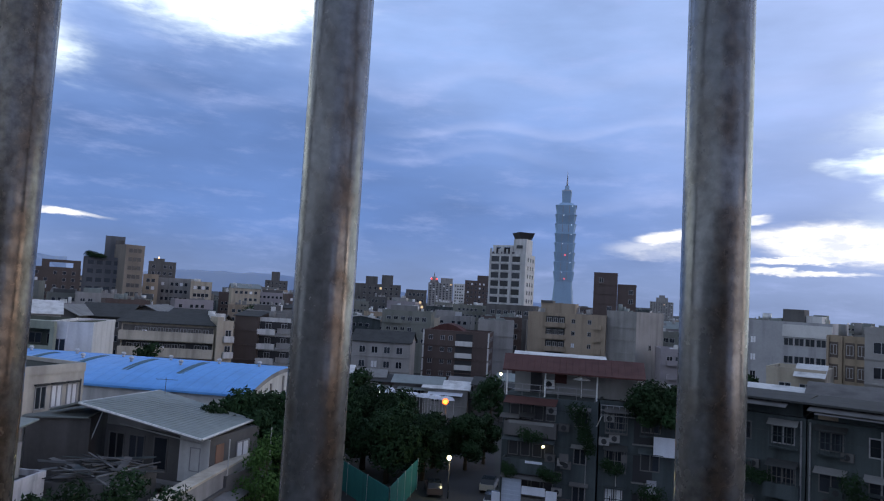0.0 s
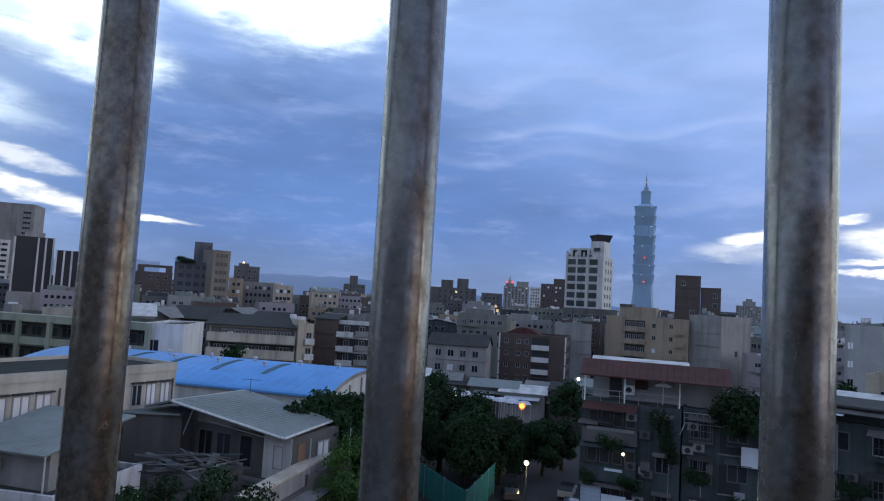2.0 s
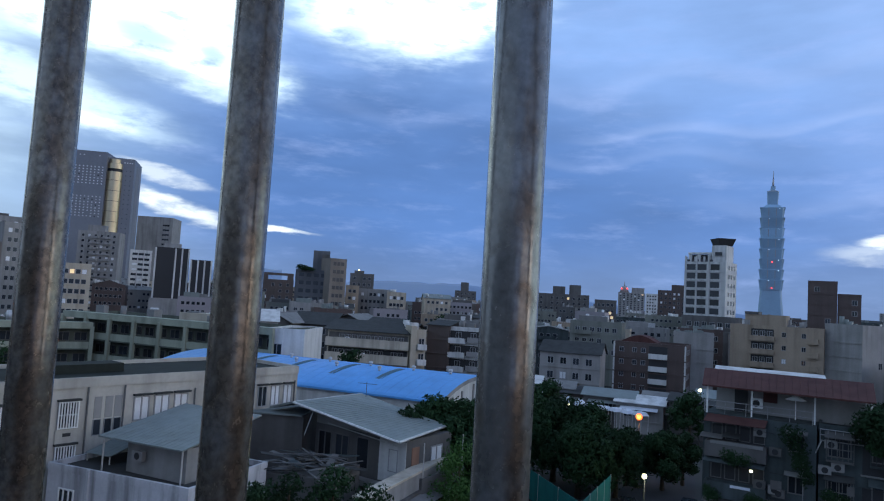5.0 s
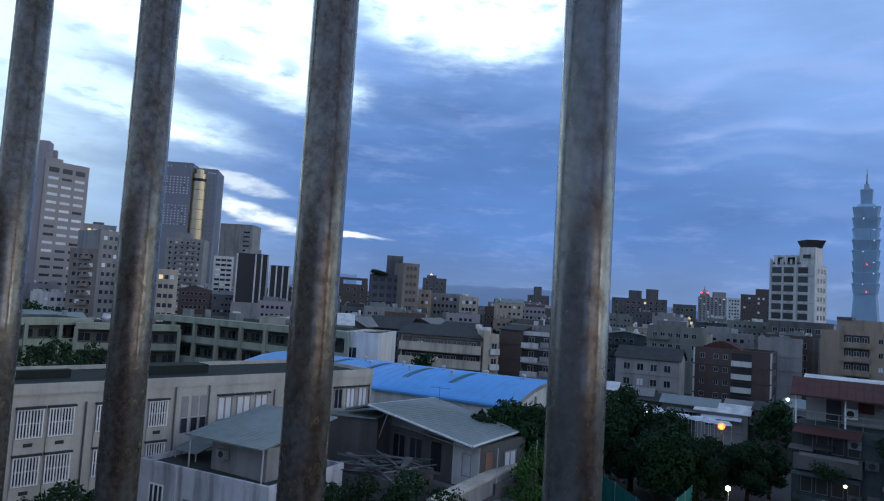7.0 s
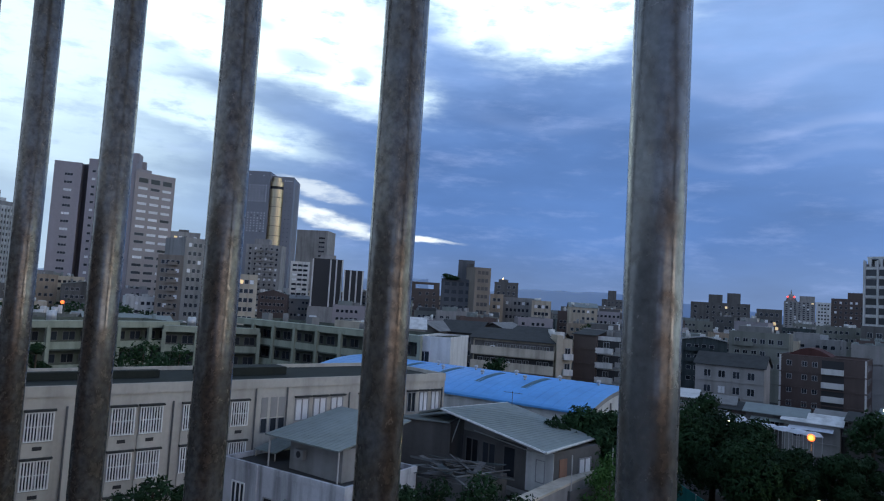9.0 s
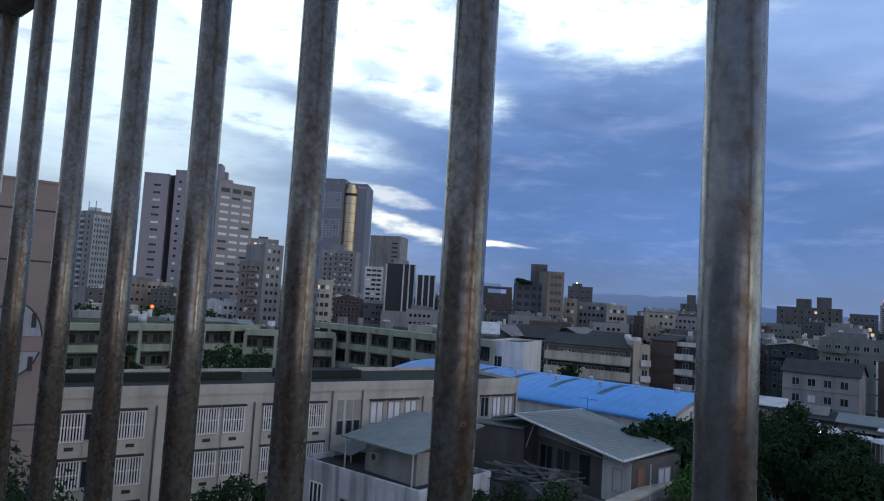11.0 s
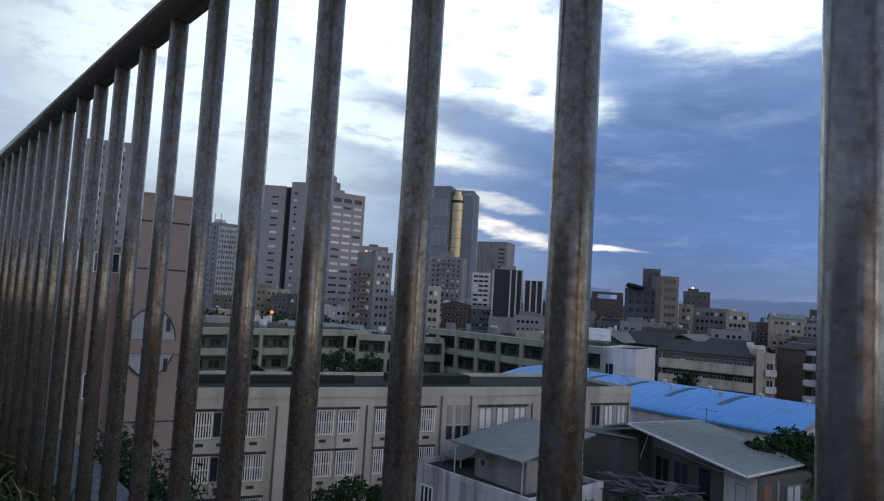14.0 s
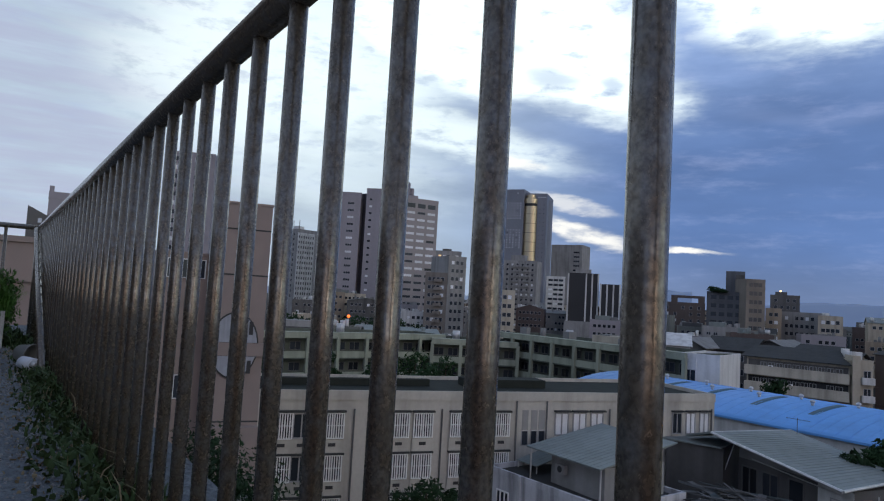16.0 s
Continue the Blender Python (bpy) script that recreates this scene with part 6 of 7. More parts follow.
cols = [pc_.w * f for f in (0.2, 0.5, 0.8)]
pc_.windows("front", cols, [67.4], 4.7, 2.4, style="one")
# sky reflected in these panes is painted as a pale colour
pc_.windows("front", cols, [64.2 - 3.6 * k for k in range(9)], 4.6, 1.35, style="one", pale=0.85)
pc_.windows("front", cols, [64.2 - 3.6 * k for k in range(9, 16)], 4.6, 1.35, style="one", pale=0.1)
pc_.block("roof_shed", 2, 9, 3, 9, 71.9, 74.2, "mauve")

gt = Block("office_tower", "dark grey office tower with rows of small square windows", (51.95, 500), (49.75, 494), 30, 104.4, "slate", parapet=0.5)
gt2 = Block("office_tower", "slate grey office tower wing with a golden glass bay", (49.74, 499), (47.8, 496), 30, 102.2, "slate", parapet=0.5)
gt3 = Block("office_tower", "slate grey set-back side of the office tower", (47.79, 502), (47.4, 508), 24, 98.6, "slate", parapet=0.5)
# small lit windows, their light painted as pale panes
for first, rows in ((94.2, 7), (74.4, 8)):
    for r in range(rows):
        gt.windows("front", [1.4 + 2.35 * k for k in range(8)], [first - 1.85 * r], 1.0, 0.85, style="one", fm="slate", pale=0.9, skip=0.04)
gt.windows("front", [3.6, 5.9, 15.4], [101.6], 1.0, 0.85, style="one", fm="slate", pale=1.0)
gt2.windows("front", [11.0, 12.6, 14.2, 15.6], [99.4], 0.9, 0.8, style="one", fm="slate", pale=1.0)
for r in range(20):
    gt2.windows("front", [12.2, 15.0], [94 - 3.2 * r], 0.7, 0.5, style="one", fm="slate")


def half_drum(cx, r, deep, z0, z1):
    bm = bmesh.new()
    prism(bm, [(cx + r * math.cos(math.pi + math.pi * q / 24), deep * math.sin(math.pi + math.pi * q / 24)) for q in range(25)], z0, z1)
    return bm


for z0, z1, r in ((52.6, 59.3, 4.9), (59.6, 66.2, 4.9), (66.5, 73.1, 4.9), (73.4, 80.0, 4.9), (80.3, 86.9, 4.9), (87.2, 92.9, 4.9), (95.0, 98.4, 4.8), (98.7, 101.4, 3.4)):
    part("gold_bay", half_drum(5.2, r, r * 0.8, z0, z1), M["gold"], gt2.root, "golden mirrored glass bay")
part("bay_core", half_drum(5.2, 4.5, 3.5, 50.5, 98.5), M["black"], gt2.root)
gf = simple("apartment_tower", "grey flats with stacked balconies and a notched top", (51.2, 425), (48.4, 420), 14, 47, "grey", n=6, skip=0)
for k in range(12):
    gf.balcony(gf.w * 0.3, gf.w * 0.5, 44 - 3.1 * k, out=1.2), gf.balcony(gf.w * 0.6, gf.w * 0.8, 44 - 3.1 * k, out=1.2)
gf.block("roof_house", 4, 13, 3, 9, 47.1, 51.5, "grey")
gs = Block("office_tower", "pale grey slab tower with a blank end wall", (47.25, 560), (44.7, 552), 22, 70.3, "grey", parapet=0.6)
gs.windows("front", [gs.w * 0.82], [64 - 3.6 * k for k in range(12)], 5.0, 1.5, style="three", pale=0.4)
simple("apartment_block", "white block with dark strip windows", (47.55, 450), (46.0, 450), 14, 39.5, "white", n=3, w=3.0, h=1.5, skip=0, style="one")
for a, b, d0, top in ((45.8, 43.25, 330, 37.0), (43.15, 41.5, 328, 32.2)):
    k_ = Block("office_block", "black glass office block with pale vertical fins", (a, d0), (b, d0), 18, top, "black", parapet=0.5)
    m = int(k_.w / 2.7)
    for q in range(m + 1):
        if a > 44 and q in (1, 2):
            continue
        k_.block("fin", q * (k_.w - 0.7) / m, q * (k_.w - 0.7) / m + 0.7, -0.6, -0.003, 8.5, top + 0.3, "white")
    k_.block("podium", -1, k_.w + 1, -2.5, -0.6, 0, 14.5, "grey")
    if a > 44:
        k_.block("roof_house", 3.5, 11, 3, 9, top + 0.1, top + 2.5, "grey")
cf = simple("apartment_block", "stepped cream flats with dark balconies", (57.75, 262), (55.9, 258), 14, 30.6, "tangrey", n=4, skip=0)
for k in range(7):
    cf.balcony(cf.w * 0.45, cf.w * 0.78, 28 - 3.1 * k, out=1.1)
cf2 = simple("apartment_block", "taller cream end block of flats", (55.85, 258), (54.35, 262), 14, 37.2, "grey", n=3, skip=0, low=1)
gb = simple("apartment_block", "grey flats behind the cream flats", (57.0, 300), (54.8, 300), 14, 42.0, "grey", n=5)
gb.block("roof_house", 3, 7, 3, 8, 42.1, 44, "dkgrey")
lc = simple("apartment_block", "low tan flats with lit windows", (52.2, 240), (50.1, 240), 12, 25.0, "cream", n=4, lit=0.06)
# shaded side of the white tower: the shade is put in as grey
wfl = Block("apartment_tower", "tower side with stacked balconies, its shade painted grey", (69.6, 424), (68.62, 414), 16, 58.2, "grey", parapet=0.4)
wf2 = Block("apartment_tower", "white tower face with thin upright fins", (68.6, 413.8), (67.25, 420), 16, 56.0, "white", parapet=0.4)
for k in range(13):
    z = 54.6 - 3.1 * k
    wfl.balcony(1.0, 5.4, z - 1.0, out=1.2, mat_key="white")
    wfl.windows("front", [2.2, 4.2, 8.6], [z], 1.5, 1.7, style="one")
    wf2.windows("front", [0.95 + 1.62 * c for c in range(7)], [z - 1.6], 0.8, 1.7, style="one", fm="white")
for c in range(8):
    wf2.block("fin", 0.02 + 1.62 * c - 0.15 * (c > 0), 0.02 + 1.62 * c + 0.2, -0.5, -0.003, 10, 55.9, "white")
wfl.block("roof_house", 2, 6, 4, 9, 58.3, 61.0, "white")
for s_ in (1.6, 7.5):
    wfl.block("roof_mast", s_, s_ + 0.25, 4, 4.25, 58.3, 64.5, "dkgrey")
bt2 = simple("apartment_tower", "mauve tower with paired windows", (78.9, 250), (75.6, 247), 16, 66.5, "mauve", n=6, w=0.9, h=1.6, skip=0)

# --- clinic block with the round window ---
bk = Block("clinic_block", "pinkish tiled block with a round divided window", (74.75, 33), (70.75, 33.2), 8, 25.4, "pink", parapet=0.12)
bk2 = Block("clinic_block", "recessed pinkish tiled wing with small slit windows", (79.0, 33.5), (74.78, 34.5), 8, 22.9, "pink", parapet=0.12)
bk2.windows("front", [0.5, 1.2, 1.9], [21.8], 0.45, 0.9, style="one", fm="framew")
bk2.windows("front", [1.6], [19.4], 0.4, 1.0, style="one", fm="framew")
bk2.windows("front", [1.2], [16.2], 0.4, 1.1, style="one", fm="framew")
for z in (24.2, 22.05, 15.25):
    bk.block("groove", 0.0, bk.w, -0.02, -0.003, z, z + 0.07, "roofdark")
bk.block("lower_wall", 0.35, bk.w, -0.5, -0.025, 0, 15.1, "pink")
cx_, cz_, rx_, rz_ = 1.0, 18.8, 1.02, 1.48
for z0, z1 in ((18.62 + 0.32, cz_ + rz_), (cz_ - rz_, 18.62 - 0.32)):
    for name, grow, y0, y1, key in (("window_surround", 0.07, -0.1, -0.003, "roofdark"), ("pane", 0.0, -0.13, -0.104, "curtain")):
        pts = []
        for q in range(33):
            a = 2 * math.pi * q / 32
            x, z = cx_ + (rx_ + grow) * math.cos(a), cz_ + (rz_ + grow) * math.sin(a)
            pts.append((x, min(max(z, min(z0, z1) - grow), max(z0, z1) + grow)))
        clean = [pts[0]]
        for q in pts[1:-1]:
            if (Vector(q) - Vector(clean[-1])).length > 1e-4:
                clean.append(q)
        bm = bmesh.new()
        a = [bm.verts.new((x, y0, z)) for x, z in clean]
        b = [bm.verts.new((x, y1, z)) for x, z in clean]
        bm.faces.new(a), bm.faces.new(b)
        for k in range(len(a)):
            bm.faces.new((a[k], a[(k + 1) % len(a)], b[(k + 1) % len(a)], b[k]))
        bmesh.ops.recalc_face_normals(bm, faces=bm.faces)
        part(name, bm, M[key], bk.root, "grey curtain behind round glass" if key == "curtain" else "")
    bk.block("dark_sash", 1.62, 1.8, -0.15, -0.134, (z0 + z1) / 2 - 0.3, (z0 + z1) / 2 + 0.3, "black")
bk.block("window_band", -0.05, bk.w, -0.16, -0.155 + 0.15, 18.62 - 0.3, 18.62 + 0.3, "pink")
tl = Block("office_block", "grey building with a slanted roof corner", (88.25, 90), (86.5, 90), 10, 27.7, "dkgrey", parapet=0)
bm = bmesh.new()
tri = [(0.0, 27.71), (tl.w, 27.71), (tl.w, 28.1), (0.0, 29.5)]
fa, fb = [[bm.verts.new((x, y, z)) for x, z in tri] for y in (0.0, 6.0)]
bm.faces.new(fa), bm.faces.new(fb[::-1])
for k in range(4):
    bm.faces.new((fa[k], fb[k], fb[(k + 1) % 4], fa[(k + 1) % 4]))
bmesh.ops.recalc_face_normals(bm, faces=bm.faces)
part("slant_top", bm, M["dkgrey"], tl.root)
for z in (26.6, 27.6):
    tl.block("wall_mark", 1.1, 1.5, -0.05, -0.003, z, z + 0.5, "laundry", "small pale mark")
tl2 = simple("office_block", "mauve building with a tall chimney slab", (87.0, 95), (85.0, 95), 10, 31.0, "mauve", n=3, w=0.7, h=1.2)
tl2.block("chimney", 0.0, 0.5, 0, 2, 31.01, 32.6, "mauve")

for blk in (cs, wf, ye, yg, rw, orr, og, bg, w2):
    blk.clutter(7, blk.h + 0.1)

# --- the crowd of lower houses between ---
rg = random.Random(11)
KIND = [("grey", "grey cement house"), ("dkgrey", "dark weathered house"), ("cream", "cream rendered house"), ("green", "greenish grey cement house"), ("grime", "blackened cement house"), ("white", "whitish tiled house"),
        ("tan", "tan tiled house"), ("brown", "red-brown tiled house"), ("mauve", "mauve tiled house")]
ROOF = ["with a flat roof and parapet", "with a rusty sheet roof shed", "with a steel water tank on the roof", "with a pitched sheet roof"]
OCC = []
for ob in list(scene.objects):
    if ob.parent is None and ob.type == "EMPTY" and len(ob.children) > 1:
        for ch in ob.children[:1]:
            if ch.type == "MESH":
                cs_ = [ob.matrix_world @ Vector(c) for c in ch.bound_box]
                OCC.append((min(c.x for c in cs_) - 2, max(c.x for c in cs_) + 2, min(c.y for c in cs_) - 2, max(c.y for c in cs_) + 2))


def free(p, r):
    for x0, x1, y0, y1 in OCC:
        if x0 - r < p.x < x1 + r and y0 - r < p.y < y1 + r:
            return False
    return True


made = 0
CROWD = []
tries = 0
while made < 470 and tries < 14000:
    tries += 1
    az = rg.uniform(-30, 68)
    d = 112 * (10 ** rg.uniform(0, 0.98))
    if d < (190 if -11 < az < 33.5 else 150):
        continue
    w = rg.uniform(7, 15) * (1 + d / 1100)
    p = at(az, d)
    if not free(p, w * 0.62):
        continue
    cap = 21.5 + d * math.tan(radians(rg.uniform(-3.6, -2.2) if d < 170 else rg.uniform(-2.3, -1.0) if d < 300 else rg.uniform(-1.2, 0.1)))
    top = max(7.5, min(cap, 33))
    if az > 36 and d < 270:
        top = max(7.5, min(top, 21.5 - d * rg.uniform(0.05, 0.066)))
    half = math.degrees(w / 2 / d)
    tilt = rg.uniform(-0.12, 0.12) * w
    k, word = rg.choice(KIND)
    f = rg.randrange(4)
    h_ = simple("house", word + " " + ROOF[f], (az + half, d + tilt), (az - half, d - tilt), w * 0.8, top, k, n=max(3, int(w / 2.1)), w=1.3, h=1.3,
                parapet=0 if f == 3 else 0.6, pale=0.06, skip=0.15, lit=0.006, low=max(0, int(top / 3.1) - 4), style=rg.choice(("one", "two")),
                roof=rg.choice(("roofgrey", "roofdark", "redroof", "sheet")))
    OCC.append((p.x - w * 0.45, p.x + w * 0.45, p.y - 2, p.y + w * 0.7))
    if f == 3:
        h_.gable(top, rg.uniform(1.0, 2.2), key=rg.choice(("roofdark", "roofgrey", "sheet", "redroof")), axis=rg.choice("xy"))
    elif f == 2:
        tank(h_, w * rg.uniform(0.2, 0.8), 3, top + 0.06, 0.8, 1.5)
    elif f == 1:
        h_.block("roof_shed", w * 0.15, w * rg.uniform(0.5, 0.85), 1.5, w * 0.5, top + 0.07, top + rg.uniform(1.8, 2.6), rg.choice(("sheet", "roofgrey", "grey", "dkgrey")))
    if d < 260:
        for q in range(2):
            h_.balcony(w * 0.1, w * rg.uniform(0.35, 0.9), top - 3.1 * (q + 1) + 0.1, out=1.0)
    if d < 700:
        h_.clutter(rg.randrange(5, 11), top + (0.07 if f != 3 else 0.2))
    made += 1
    CROWD.append((d, h_))

# the farthest of the crowd are joined into one mass of houses
bpy.context.view_layer.update()
verts, faces, slots, keys = [], [], [], []
for d, h_ in sorted(CROWD, key=lambda c: c[0])[255:]:
    obs = list(h_.root.children_recursive)
    for ob in obs:
        if ob.type != "MESH":
            continue
        base, mw = len(verts), ob.matrix_world
        verts += [tuple(mw @ v.co) for v in ob.data.vertices]
        idx = []
        for m_ in ob.data.materials:
            if m_ not in keys:
                keys.append(m_)
            idx.append(keys.index(m_))
        for f_ in ob.data.polygons:
            faces.append([base + v for v in f_.vertices])
            slots.append(idx[f_.material_index] if idx else 0)
    for ob in obs + [h_.root]:
        bpy.data.objects.remove(ob)
me = bpy.data.meshes.new("distant_houses")
me.from_pydata(verts, [], faces)
for m_ in keys:
    me.materials.append(m_)
me.polygons.foreach_set("material_index", slots)
tagged(new("distant_houses", me), "crowd of distant grey, tan and brown city houses", "buildings", kind="stuff")

# --- trees ---
for az, d, top, wd, n_, sd in ((12.6, 86, 10.0, 12, 4600, 1), (9.9, 88, 9.4, 9.5, 4200, 2), (6.9, 88, 6.6, 6, 2600, 3), (4.1, 88, 6.9, 6.5, 2600, 4), (2.6, 92, 6.6, 5, 1800, 9), (15.5, 84, 10.6, 10, 2800, 5), (10.6, 80, 8.2, 10, 2800, 6), (13.4, 92, 12.2, 6, 1800, 7), (7.6, 82, 7.6, 7, 2200, 8)):
    tree(az, d, 0.0, top, wd, sd, "large dark green broadleaf tree by the street", count=int(n_ * 2.2), size=0.24)
for az, d, top, wd, sd in ((24.9, 58, 12.9, 4.4, 10), (23.9, 58.5, 13.6, 4.4, 12), (22.9, 59, 13.9, 4.6, 14), (21.9, 59.5, 13.7, 4.6, 16), (20.9, 59.5, 13.9, 4.6, 18), (19.9, 60, 13.6, 4.8, 20), (18.9, 60, 13.8, 4.8, 24), (17.8, 60.5, 13.4, 4.8, 26), (23.4, 57, 12.2, 4, 17), (21.4, 57.5, 12.4, 4.4, 19), (16.4, 61, 12.8, 4.8, 28), (19.4, 57.5, 12.0, 4.6, 30)):
    tree(az, d, 0.0, top, wd, sd, "dense dark green columnar tree beside the gymnasium", count=3000, size=0.22)
for az, d, top, wd, sd, k in ((57.0, 36, 13.0, 4.8, 21, "leafd"), (54.9, 37, 12.3, 3.6, 22, "leafd"), (62, 35, 11.0, 4.4, 23, "leafd"), (68, 30, 10.0, 5, 24, "leafd")):
    tree(az, d, 0.0, top, wd, sd, "dark bushy tree before the school building", key=k, count=4200, size=0.15)
for az, d, top, wd, sd in ((58.6, 84, 15.6, 8, 31), (61.2, 82, 15.0, 7, 32), (65.4, 84, 15.6, 4, 33), (70.5, 80, 16.0, 5, 34), (55.8, 88, 14.8, 8, 35), (57.2, 80, 14.4, 7, 36)):
    tree(az, d, 0.0, top, wd, sd, "dark tree in the school courtyard", count=1300, size=0.3)
for az, d, top, wd, sd in ((34.5, 42.5, 11.2, 5, 41), (31.0, 42.5, 11.3, 5, 42), (28.0, 42, 10.4, 5, 43), (37.3, 40, 11.4, 4, 44), (20.6, 52, 11.4, 6, 45), (17.6, 53, 11.2, 6, 46), (32.5, 38, 9.8, 6, 47), (27.0, 39, 9.4, 6, 48)):
    tree(az, d, 0.0, top, wd, sd, "overgrown dark shrubs and creepers among the houses", key="leafd" if sd not in (45, 46) else "leaf", count=3200, size=0.15, name="overgrown_shrub", category="shrub")
for az, d, top, wd, sd in ((-10.5, 56.3, 15.9, 4.4, 51), (-12.2, 56.8, 15.6, 3.8, 52), (-11.4, 55.8, 14.2, 3.6, 53)):
    tree(az, d, 12.5, top, wd, sd, "green tree growing over the apartment roof", key="leafd", count=2600, size=0.16)
for k, (az, d, z0, w_) in enumerate(((-4.9, 56.0, 13.2, 1.6), (-5.6, 56.2, 11.3, 1.2), (-9.3, 56.0, 5.5, 2.2), (-10.8, 56.0, 7.5, 2.0), (-16.4, 57.5, 8.3, 1.6), (-20.6, 56.8, 6.2, 2.0), (-24.5, 56, 10.4, 1.6))):
    p = at(az, d)
    cr = tagged(new("creeper"), "dark creeper hanging on the apartment front", "plant")
    cr.matrix_world = Matrix.Translation((p.x, p.y, z0))
    leaves("foliage", cr, [((0, 0, 0), (w_ * 0.6, 0.5, 0.8)), ((w_ * 0.3, 0.1, -0.9), (w_ * 0.5, 0.45, 0.8))], 700, 0.11, "leafd", 60 + k)
for k, (az, d, z0, w_) in enumerate(((0.4, 56.2, 8.0, 1.0), (-1.4, 55.9, 10.9, 1.8), (-3.0, 55.9, 7.9, 1.6), (-8.0, 56.2, 9.0, 1.6), (-14.5, 58.6, 5.0, 2.0), (-18.5, 57.6, 9.6, 2.0), (-22.6, 56.6, 7.4, 2.2), (-26.2, 55.8, 6.6, 2.4), (-19.6, 57.4, 3.8, 2.2))):
    p = at(az, d)
    cr = tagged(new("potted_plants"), "dark potted plants crowding an apartment balcony", "plant")
    cr.matrix_world = Matrix.Translation((p.x, p.y, z0))
    leaves("foliage", cr, [((0, 0, 0), (w_ * 0.6, 0.45, 0.55)), ((-w_ * 0.4, 0.1, 0.3), (w_ * 0.35, 0.4, 0.5))], 800, 0.09, "leafd", 160 + k)
for k, az in enumerate((66, 63.8, 62, 60.2, 58.4, 68.3)):
    tree(az, 185 + 4 * (k % 3), 0, 14.4 + (k % 2), 13, 80 + k, "row of dark trees behind the school", count=900, size=0.6)
for k, (az, d, top, wd) in enumerate(((-17.6, 100, 14.6, 7), (-19.0, 97, 13.5, 6), (22.5, 240, 17, 9), (17.6, 130, 11, 8), (35.2, 118, 14, 7), (29.9, 128, 11.5, 7), (2.2, 120, 8.5, 7))):
    tree(az, d, 0, top, wd, 90 + k, "dark tree between the houses", count=1200, size=0.4)

# --- street, netting fence, lamps and vehicles ---
bm = bmesh.new()
a, b = at(6.5, 60), at(1.2, 60)
c, e = at(2.0, 170), at(4.6, 170)
bm.faces.new([bm.verts.new((q.x, q.y, 0.03)) for q in (a, b, c, e)])
tagged(new("road", mesh_of("road", bm, M["asphalt"])), "dark asphalt side street", "road", kind="structure")
net = tagged(new("netting_fence"), "teal netting fence on steel posts", "fence")
for (a0, d0), (a1, d1), h0 in (((16.5, 84), (10.2, 66), 3.3), ((10.2, 66), (8.0, 78), 3.4)):
    pa, pb = at(a0, d0), at(a1, d1)
    bm = bmesh.new()
    u = (pb - pa).normalized()
    nrm = Vector((-u.y, u.x, 0)) * 0.03
    q = [pa - nrm, pb - nrm, pb + nrm, pa + nrm]
    prism(bm, [(v.x, v.y) for v in q], 0.2, h0)
    part("netting", bm, M["teal"], net)
    for k in range(5):
        v = pa.lerp(pb, k / 4)
        bm = bmesh.new()
        tube(bm, (v.x, v.y, 0), (v.x, v.y, h0 + 0.1), 0.06, n=6)
        part("post", bm, M["galv"], net)


def street_lamp(az, d, z, key, label, r=0.2, lamp=None, post=True):
    p = at(az, d)
    root = tagged(new("street_lamp"), label, "lamp")
    root.matrix_world = Matrix.Translation((p.x, p.y, 0))
    if post:
        bm = bmesh.new()
        tube(bm, (0, 0.6, 0), (0, 0.5, z), 0.09, 0.06, n=8)
        tube(bm, (0, 0.5, z), (0, 0, z + 0.12), 0.05, n=8)
        part("pole", bm, M["dkgrey"], root)
    bm = bmesh.new()
    bmesh.ops.create_uvsphere(bm, u_segments=12, v_segments=8, radius=r, matrix=Matrix.Translation((0, 0, z - 0.1)))
    part("bulb", bm, M[key], root)
    if lamp:
        li = new("lamp_light", bpy.data.lights.new("lamp_light", "POINT"))
        li.data.energy, li.data.color, li.data.shadow_soft_size = lamp[0], lamp[1], r
        li.matrix_world = Matrix.Translation((p.x, p.y - r - 0.15, z - 0.1))


street_lamp(5.42, 74.5, 4.6, "paleglow", "street lamp with a pale yellow bulb", 0.26, (200, (1.0, 0.9, 0.5)))
street_lamp(6.0, 96, 7.4, "orange", "street lamp with an orange bulb", 0.45, (260, (1.0, 0.4, 0.12)))
street_lamp(1.5, 120, 9.2, "paleglow", "street lamp with a pale bulb", 0.26)
street_lamp(11.6, 105, 6.9, "paleglow", "small lamp with a pale bulb", 0.16)
street_lamp(64.0, 178, 15.7, "orange", "orange flood lamp before the mauve tower", 0.42)
street_lamp(29.7, 354, 34.05, "warm", "bright lamp on a roof", 0.45, None, False)
street_lamp(-9.35, 100, 10.4, "orange", "small orange lamp on a post", 0.16)
for az, d, z in ((7.75, 1203, 58), (7.3, 1203, 58), (50.6, 496, 45), (48.5, 495.5, 45), (60.8, 345.4, 37)):
    p = at(az, d)
    bm = bmesh.new()
    bmesh.ops.create_icosphere(bm, subdivisions=2, radius=d * 0.0012)
    o = tagged(new("beacon_light", mesh_of("beacon_light", bm, M["redglow"])), "red warning light on a tower", "lamp")
    o.matrix_world = Matrix.Translation((p.x * 0.9985, p.y * 0.9985, z))

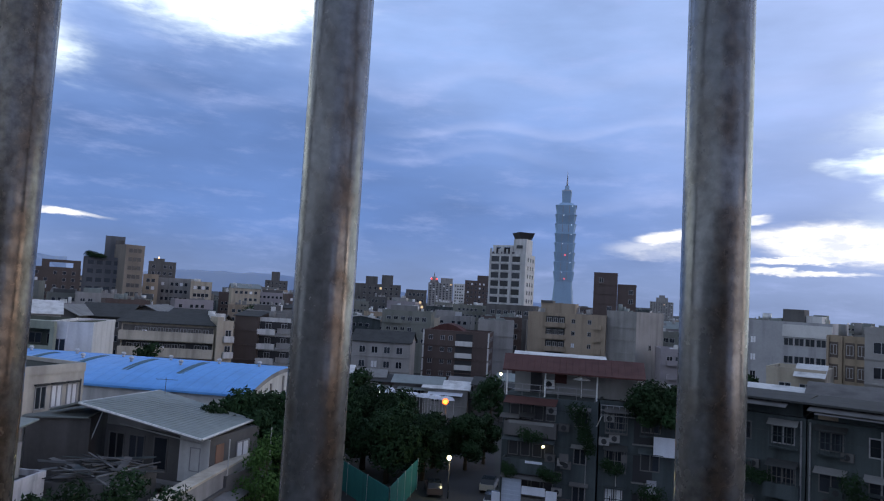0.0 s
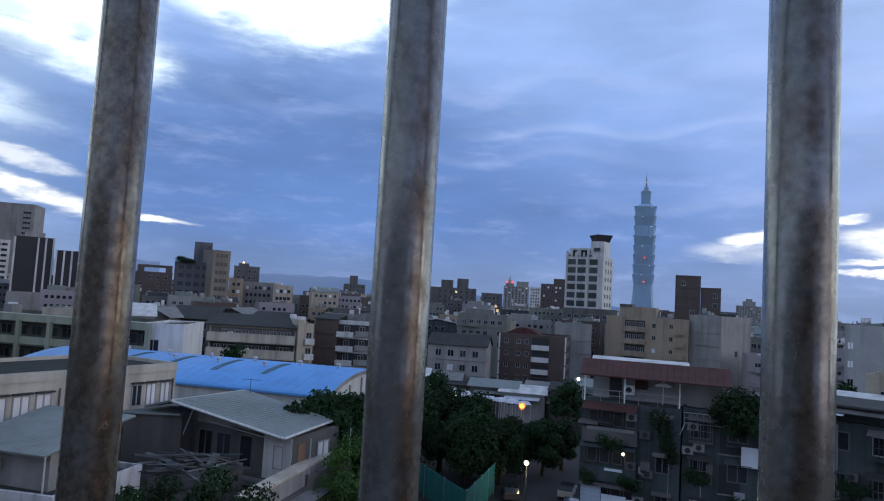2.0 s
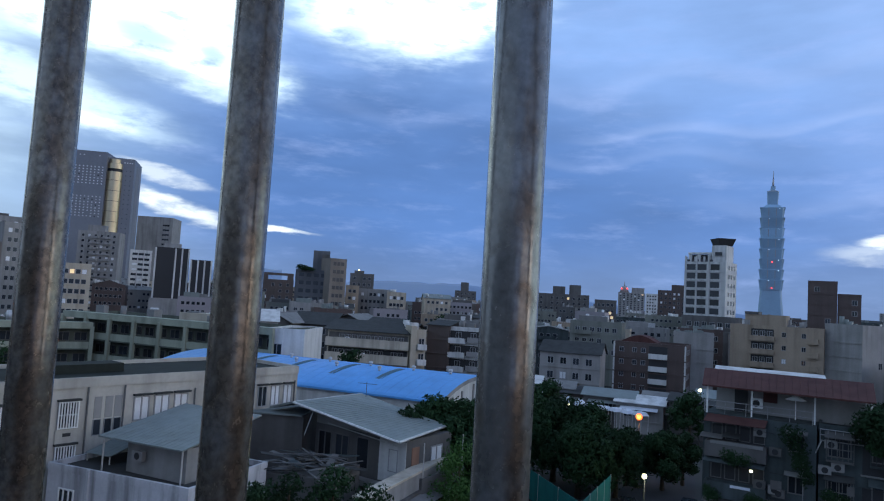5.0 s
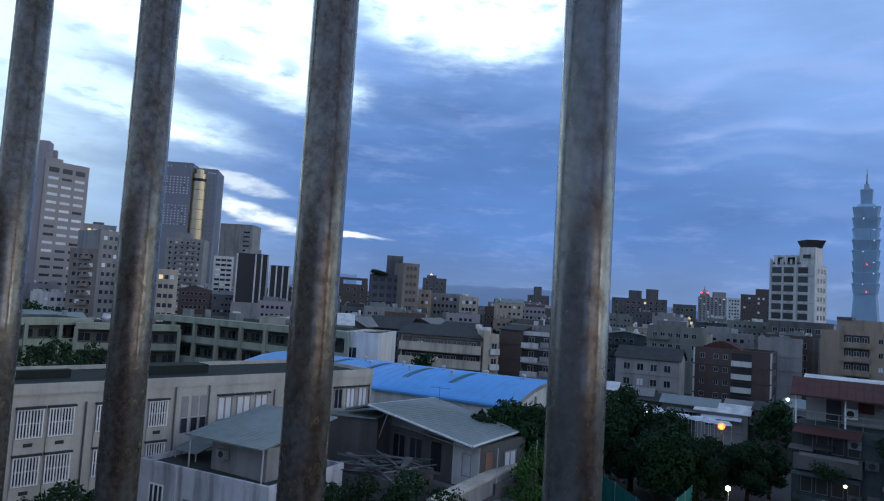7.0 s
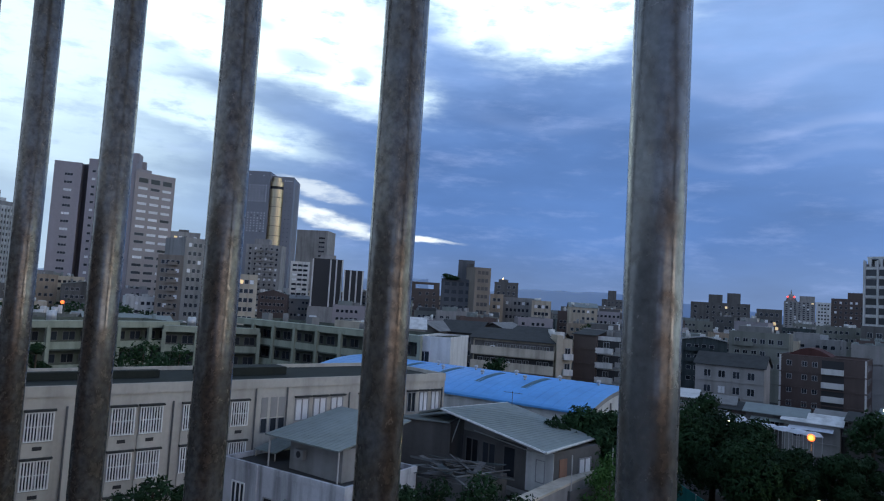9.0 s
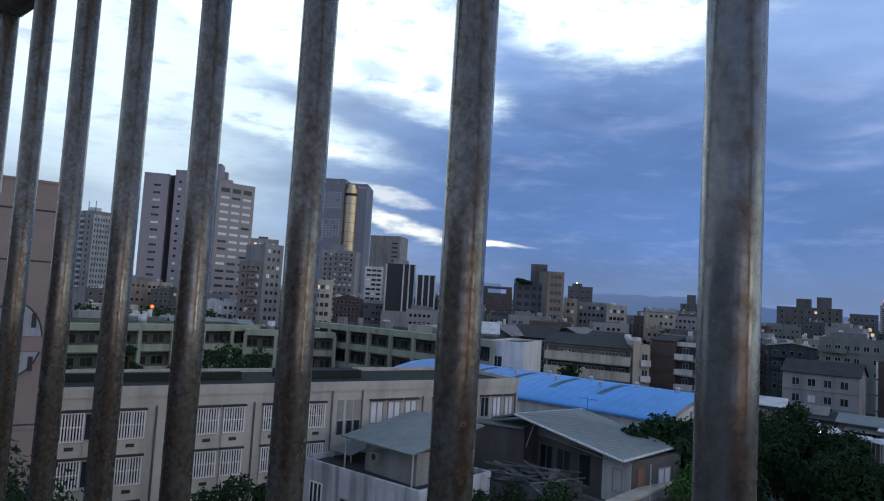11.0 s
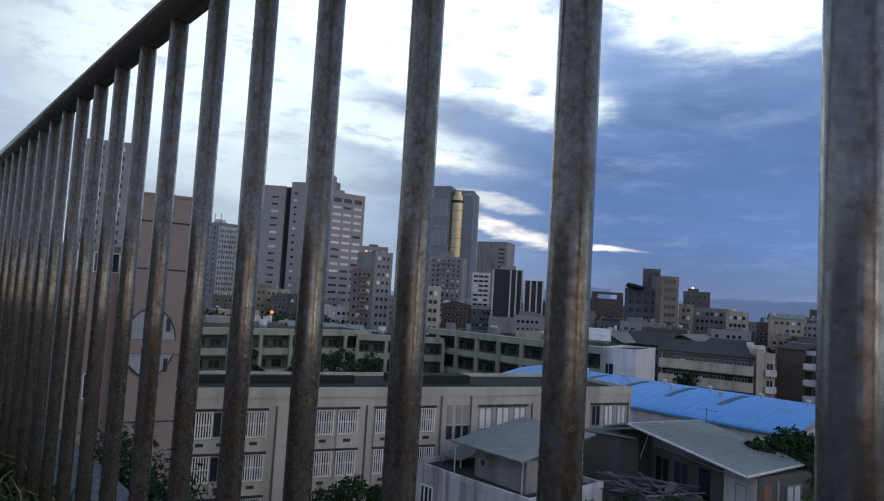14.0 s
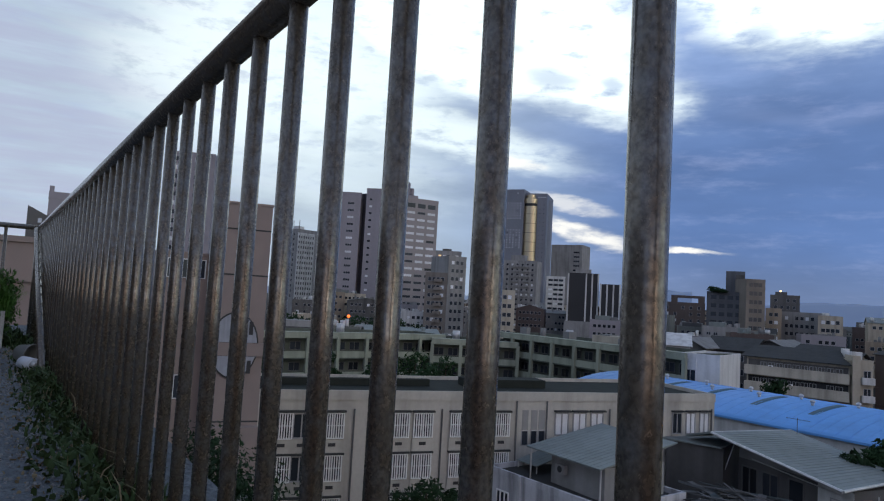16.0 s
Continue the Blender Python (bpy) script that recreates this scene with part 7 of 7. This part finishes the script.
for k, (az, d, w_, top, key) in enumerate(((13.2, 132, 9, 6.0, "dkgrey"), (10.8, 130, 8, 5.4, "brown"), (8.4, 128, 9, 5.6, "dkgrey"), (6.0, 126, 8, 5.2, "grey"), (4.0, 128, 8, 5.8, "dkgrey"), (1.9, 126, 8, 6.2, "dkgrey"), (0.0, 128, 8, 7.0, "grey"), (16.0, 128, 9, 7.0, "dkgrey"))):
    half = math.degrees(w_ / 2 / d)
    q = simple("shed", "low dark market shed with a sheet roof", (az + half, d), (az - half, d - 1), 7, top, key, n=3, parapet=0, skip=0.2)
    q.gable(top, 1.1, over=0.5, key=("roofgrey", "roofdark", "sheet", "white")[k % 4], axis="x")
    awning(q, "front", w_ / 2, top - 0.6, w_ * 0.8, 1.6, ("laundry", "roofgrey", "sheet")[k % 3])

# market stalls with pale tarpaulins behind the trees
for k in range(7):
    az, d = 11.6 - 0.95 * k, 118 - k
    p = at(az, d)
    st = tagged(new("market_stall"), "market stall under a pale tarpaulin", "stall", "row of stalls")
    st.matrix_world = Matrix.Translation((p.x, p.y, 0))
    bm = bmesh.new()
    tube(bm, (0, 0, 5.2), (0, 0, 6.4 if k < 2 else 5.7), 1.35, 0.05 if k < 2 else 0.9, n=4)
    part("tarpaulin", bm, M["laundry"], st)
    for q in range(4):
        bm = bmesh.new()
        a = math.pi / 2 * q
        tube(bm, (1.2 * math.cos(a), 1.2 * math.sin(a), 0), (1.2 * math.cos(a), 1.2 * math.sin(a), 5.21), 0.05, n=5)
        part("pole", bm, M["galv"], st)


def car(az, d, turn, key, label):
    p = at(az, d)
    root = tagged(new("car"), label, "car", "parked cars")
    root.matrix_world = Matrix.Translation((p.x, p.y, 0.04)) @ Matrix.Rotation(radians(turn), 4, "Z")
    bm = bmesh.new()
    prof = [(-2.1, 0.35), (2.1, 0.35), (2.15, 0.75), (1.2, 0.92), (-2.05, 0.98)]
    a = [bm.verts.new((-0.85, y, z)) for y, z in prof]
    b = [bm.verts.new((0.85, y, z)) for y, z in prof]
    bm.faces.new(a), bm.faces.new(b)
    for k in range(5):
        bm.faces.new((a[k], a[(k + 1) % 5], b[(k + 1) % 5], b[k]))
    bmesh.ops.recalc_face_normals(bm, faces=bm.faces)
    part("body", bm, M[key], root)
    bm = bmesh.new()
    prof = [(-1.95, 0.97), (1.15, 0.93), (0.45, 1.42), (-1.5, 1.45)]
    a = [bm.verts.new((-0.74, y, z)) for y, z in prof]
    b = [bm.verts.new((0.74, y, z)) for y, z in prof]
    bm.faces.new(a), bm.faces.new(b)
    for k in range(4):
        bm.faces.new((a[k], a[(k + 1) % 4], b[(k + 1) % 4], b[k]))
    bmesh.ops.recalc_face_normals(bm, faces=bm.faces)
    part("cabin", bm, M["pane"], root)
    for sx_ in (-0.8, 0.8):
        for y in (-1.3, 1.3):
            bm = bmesh.new()
            tube(bm, (sx_ - 0.1, y, 0.31), (sx_ + 0.1, y, 0.31), 0.31, n=14)
            part("wheel", bm, M["roofdark"], root)


car(6.6, 77, 12, "brown", "dark red car parked beside the fence")
car(1.6, 74, -5, "white", "whitish car parked at the kerb")
car(2.0, 80, -5, "grey", "grey car parked at the kerb")
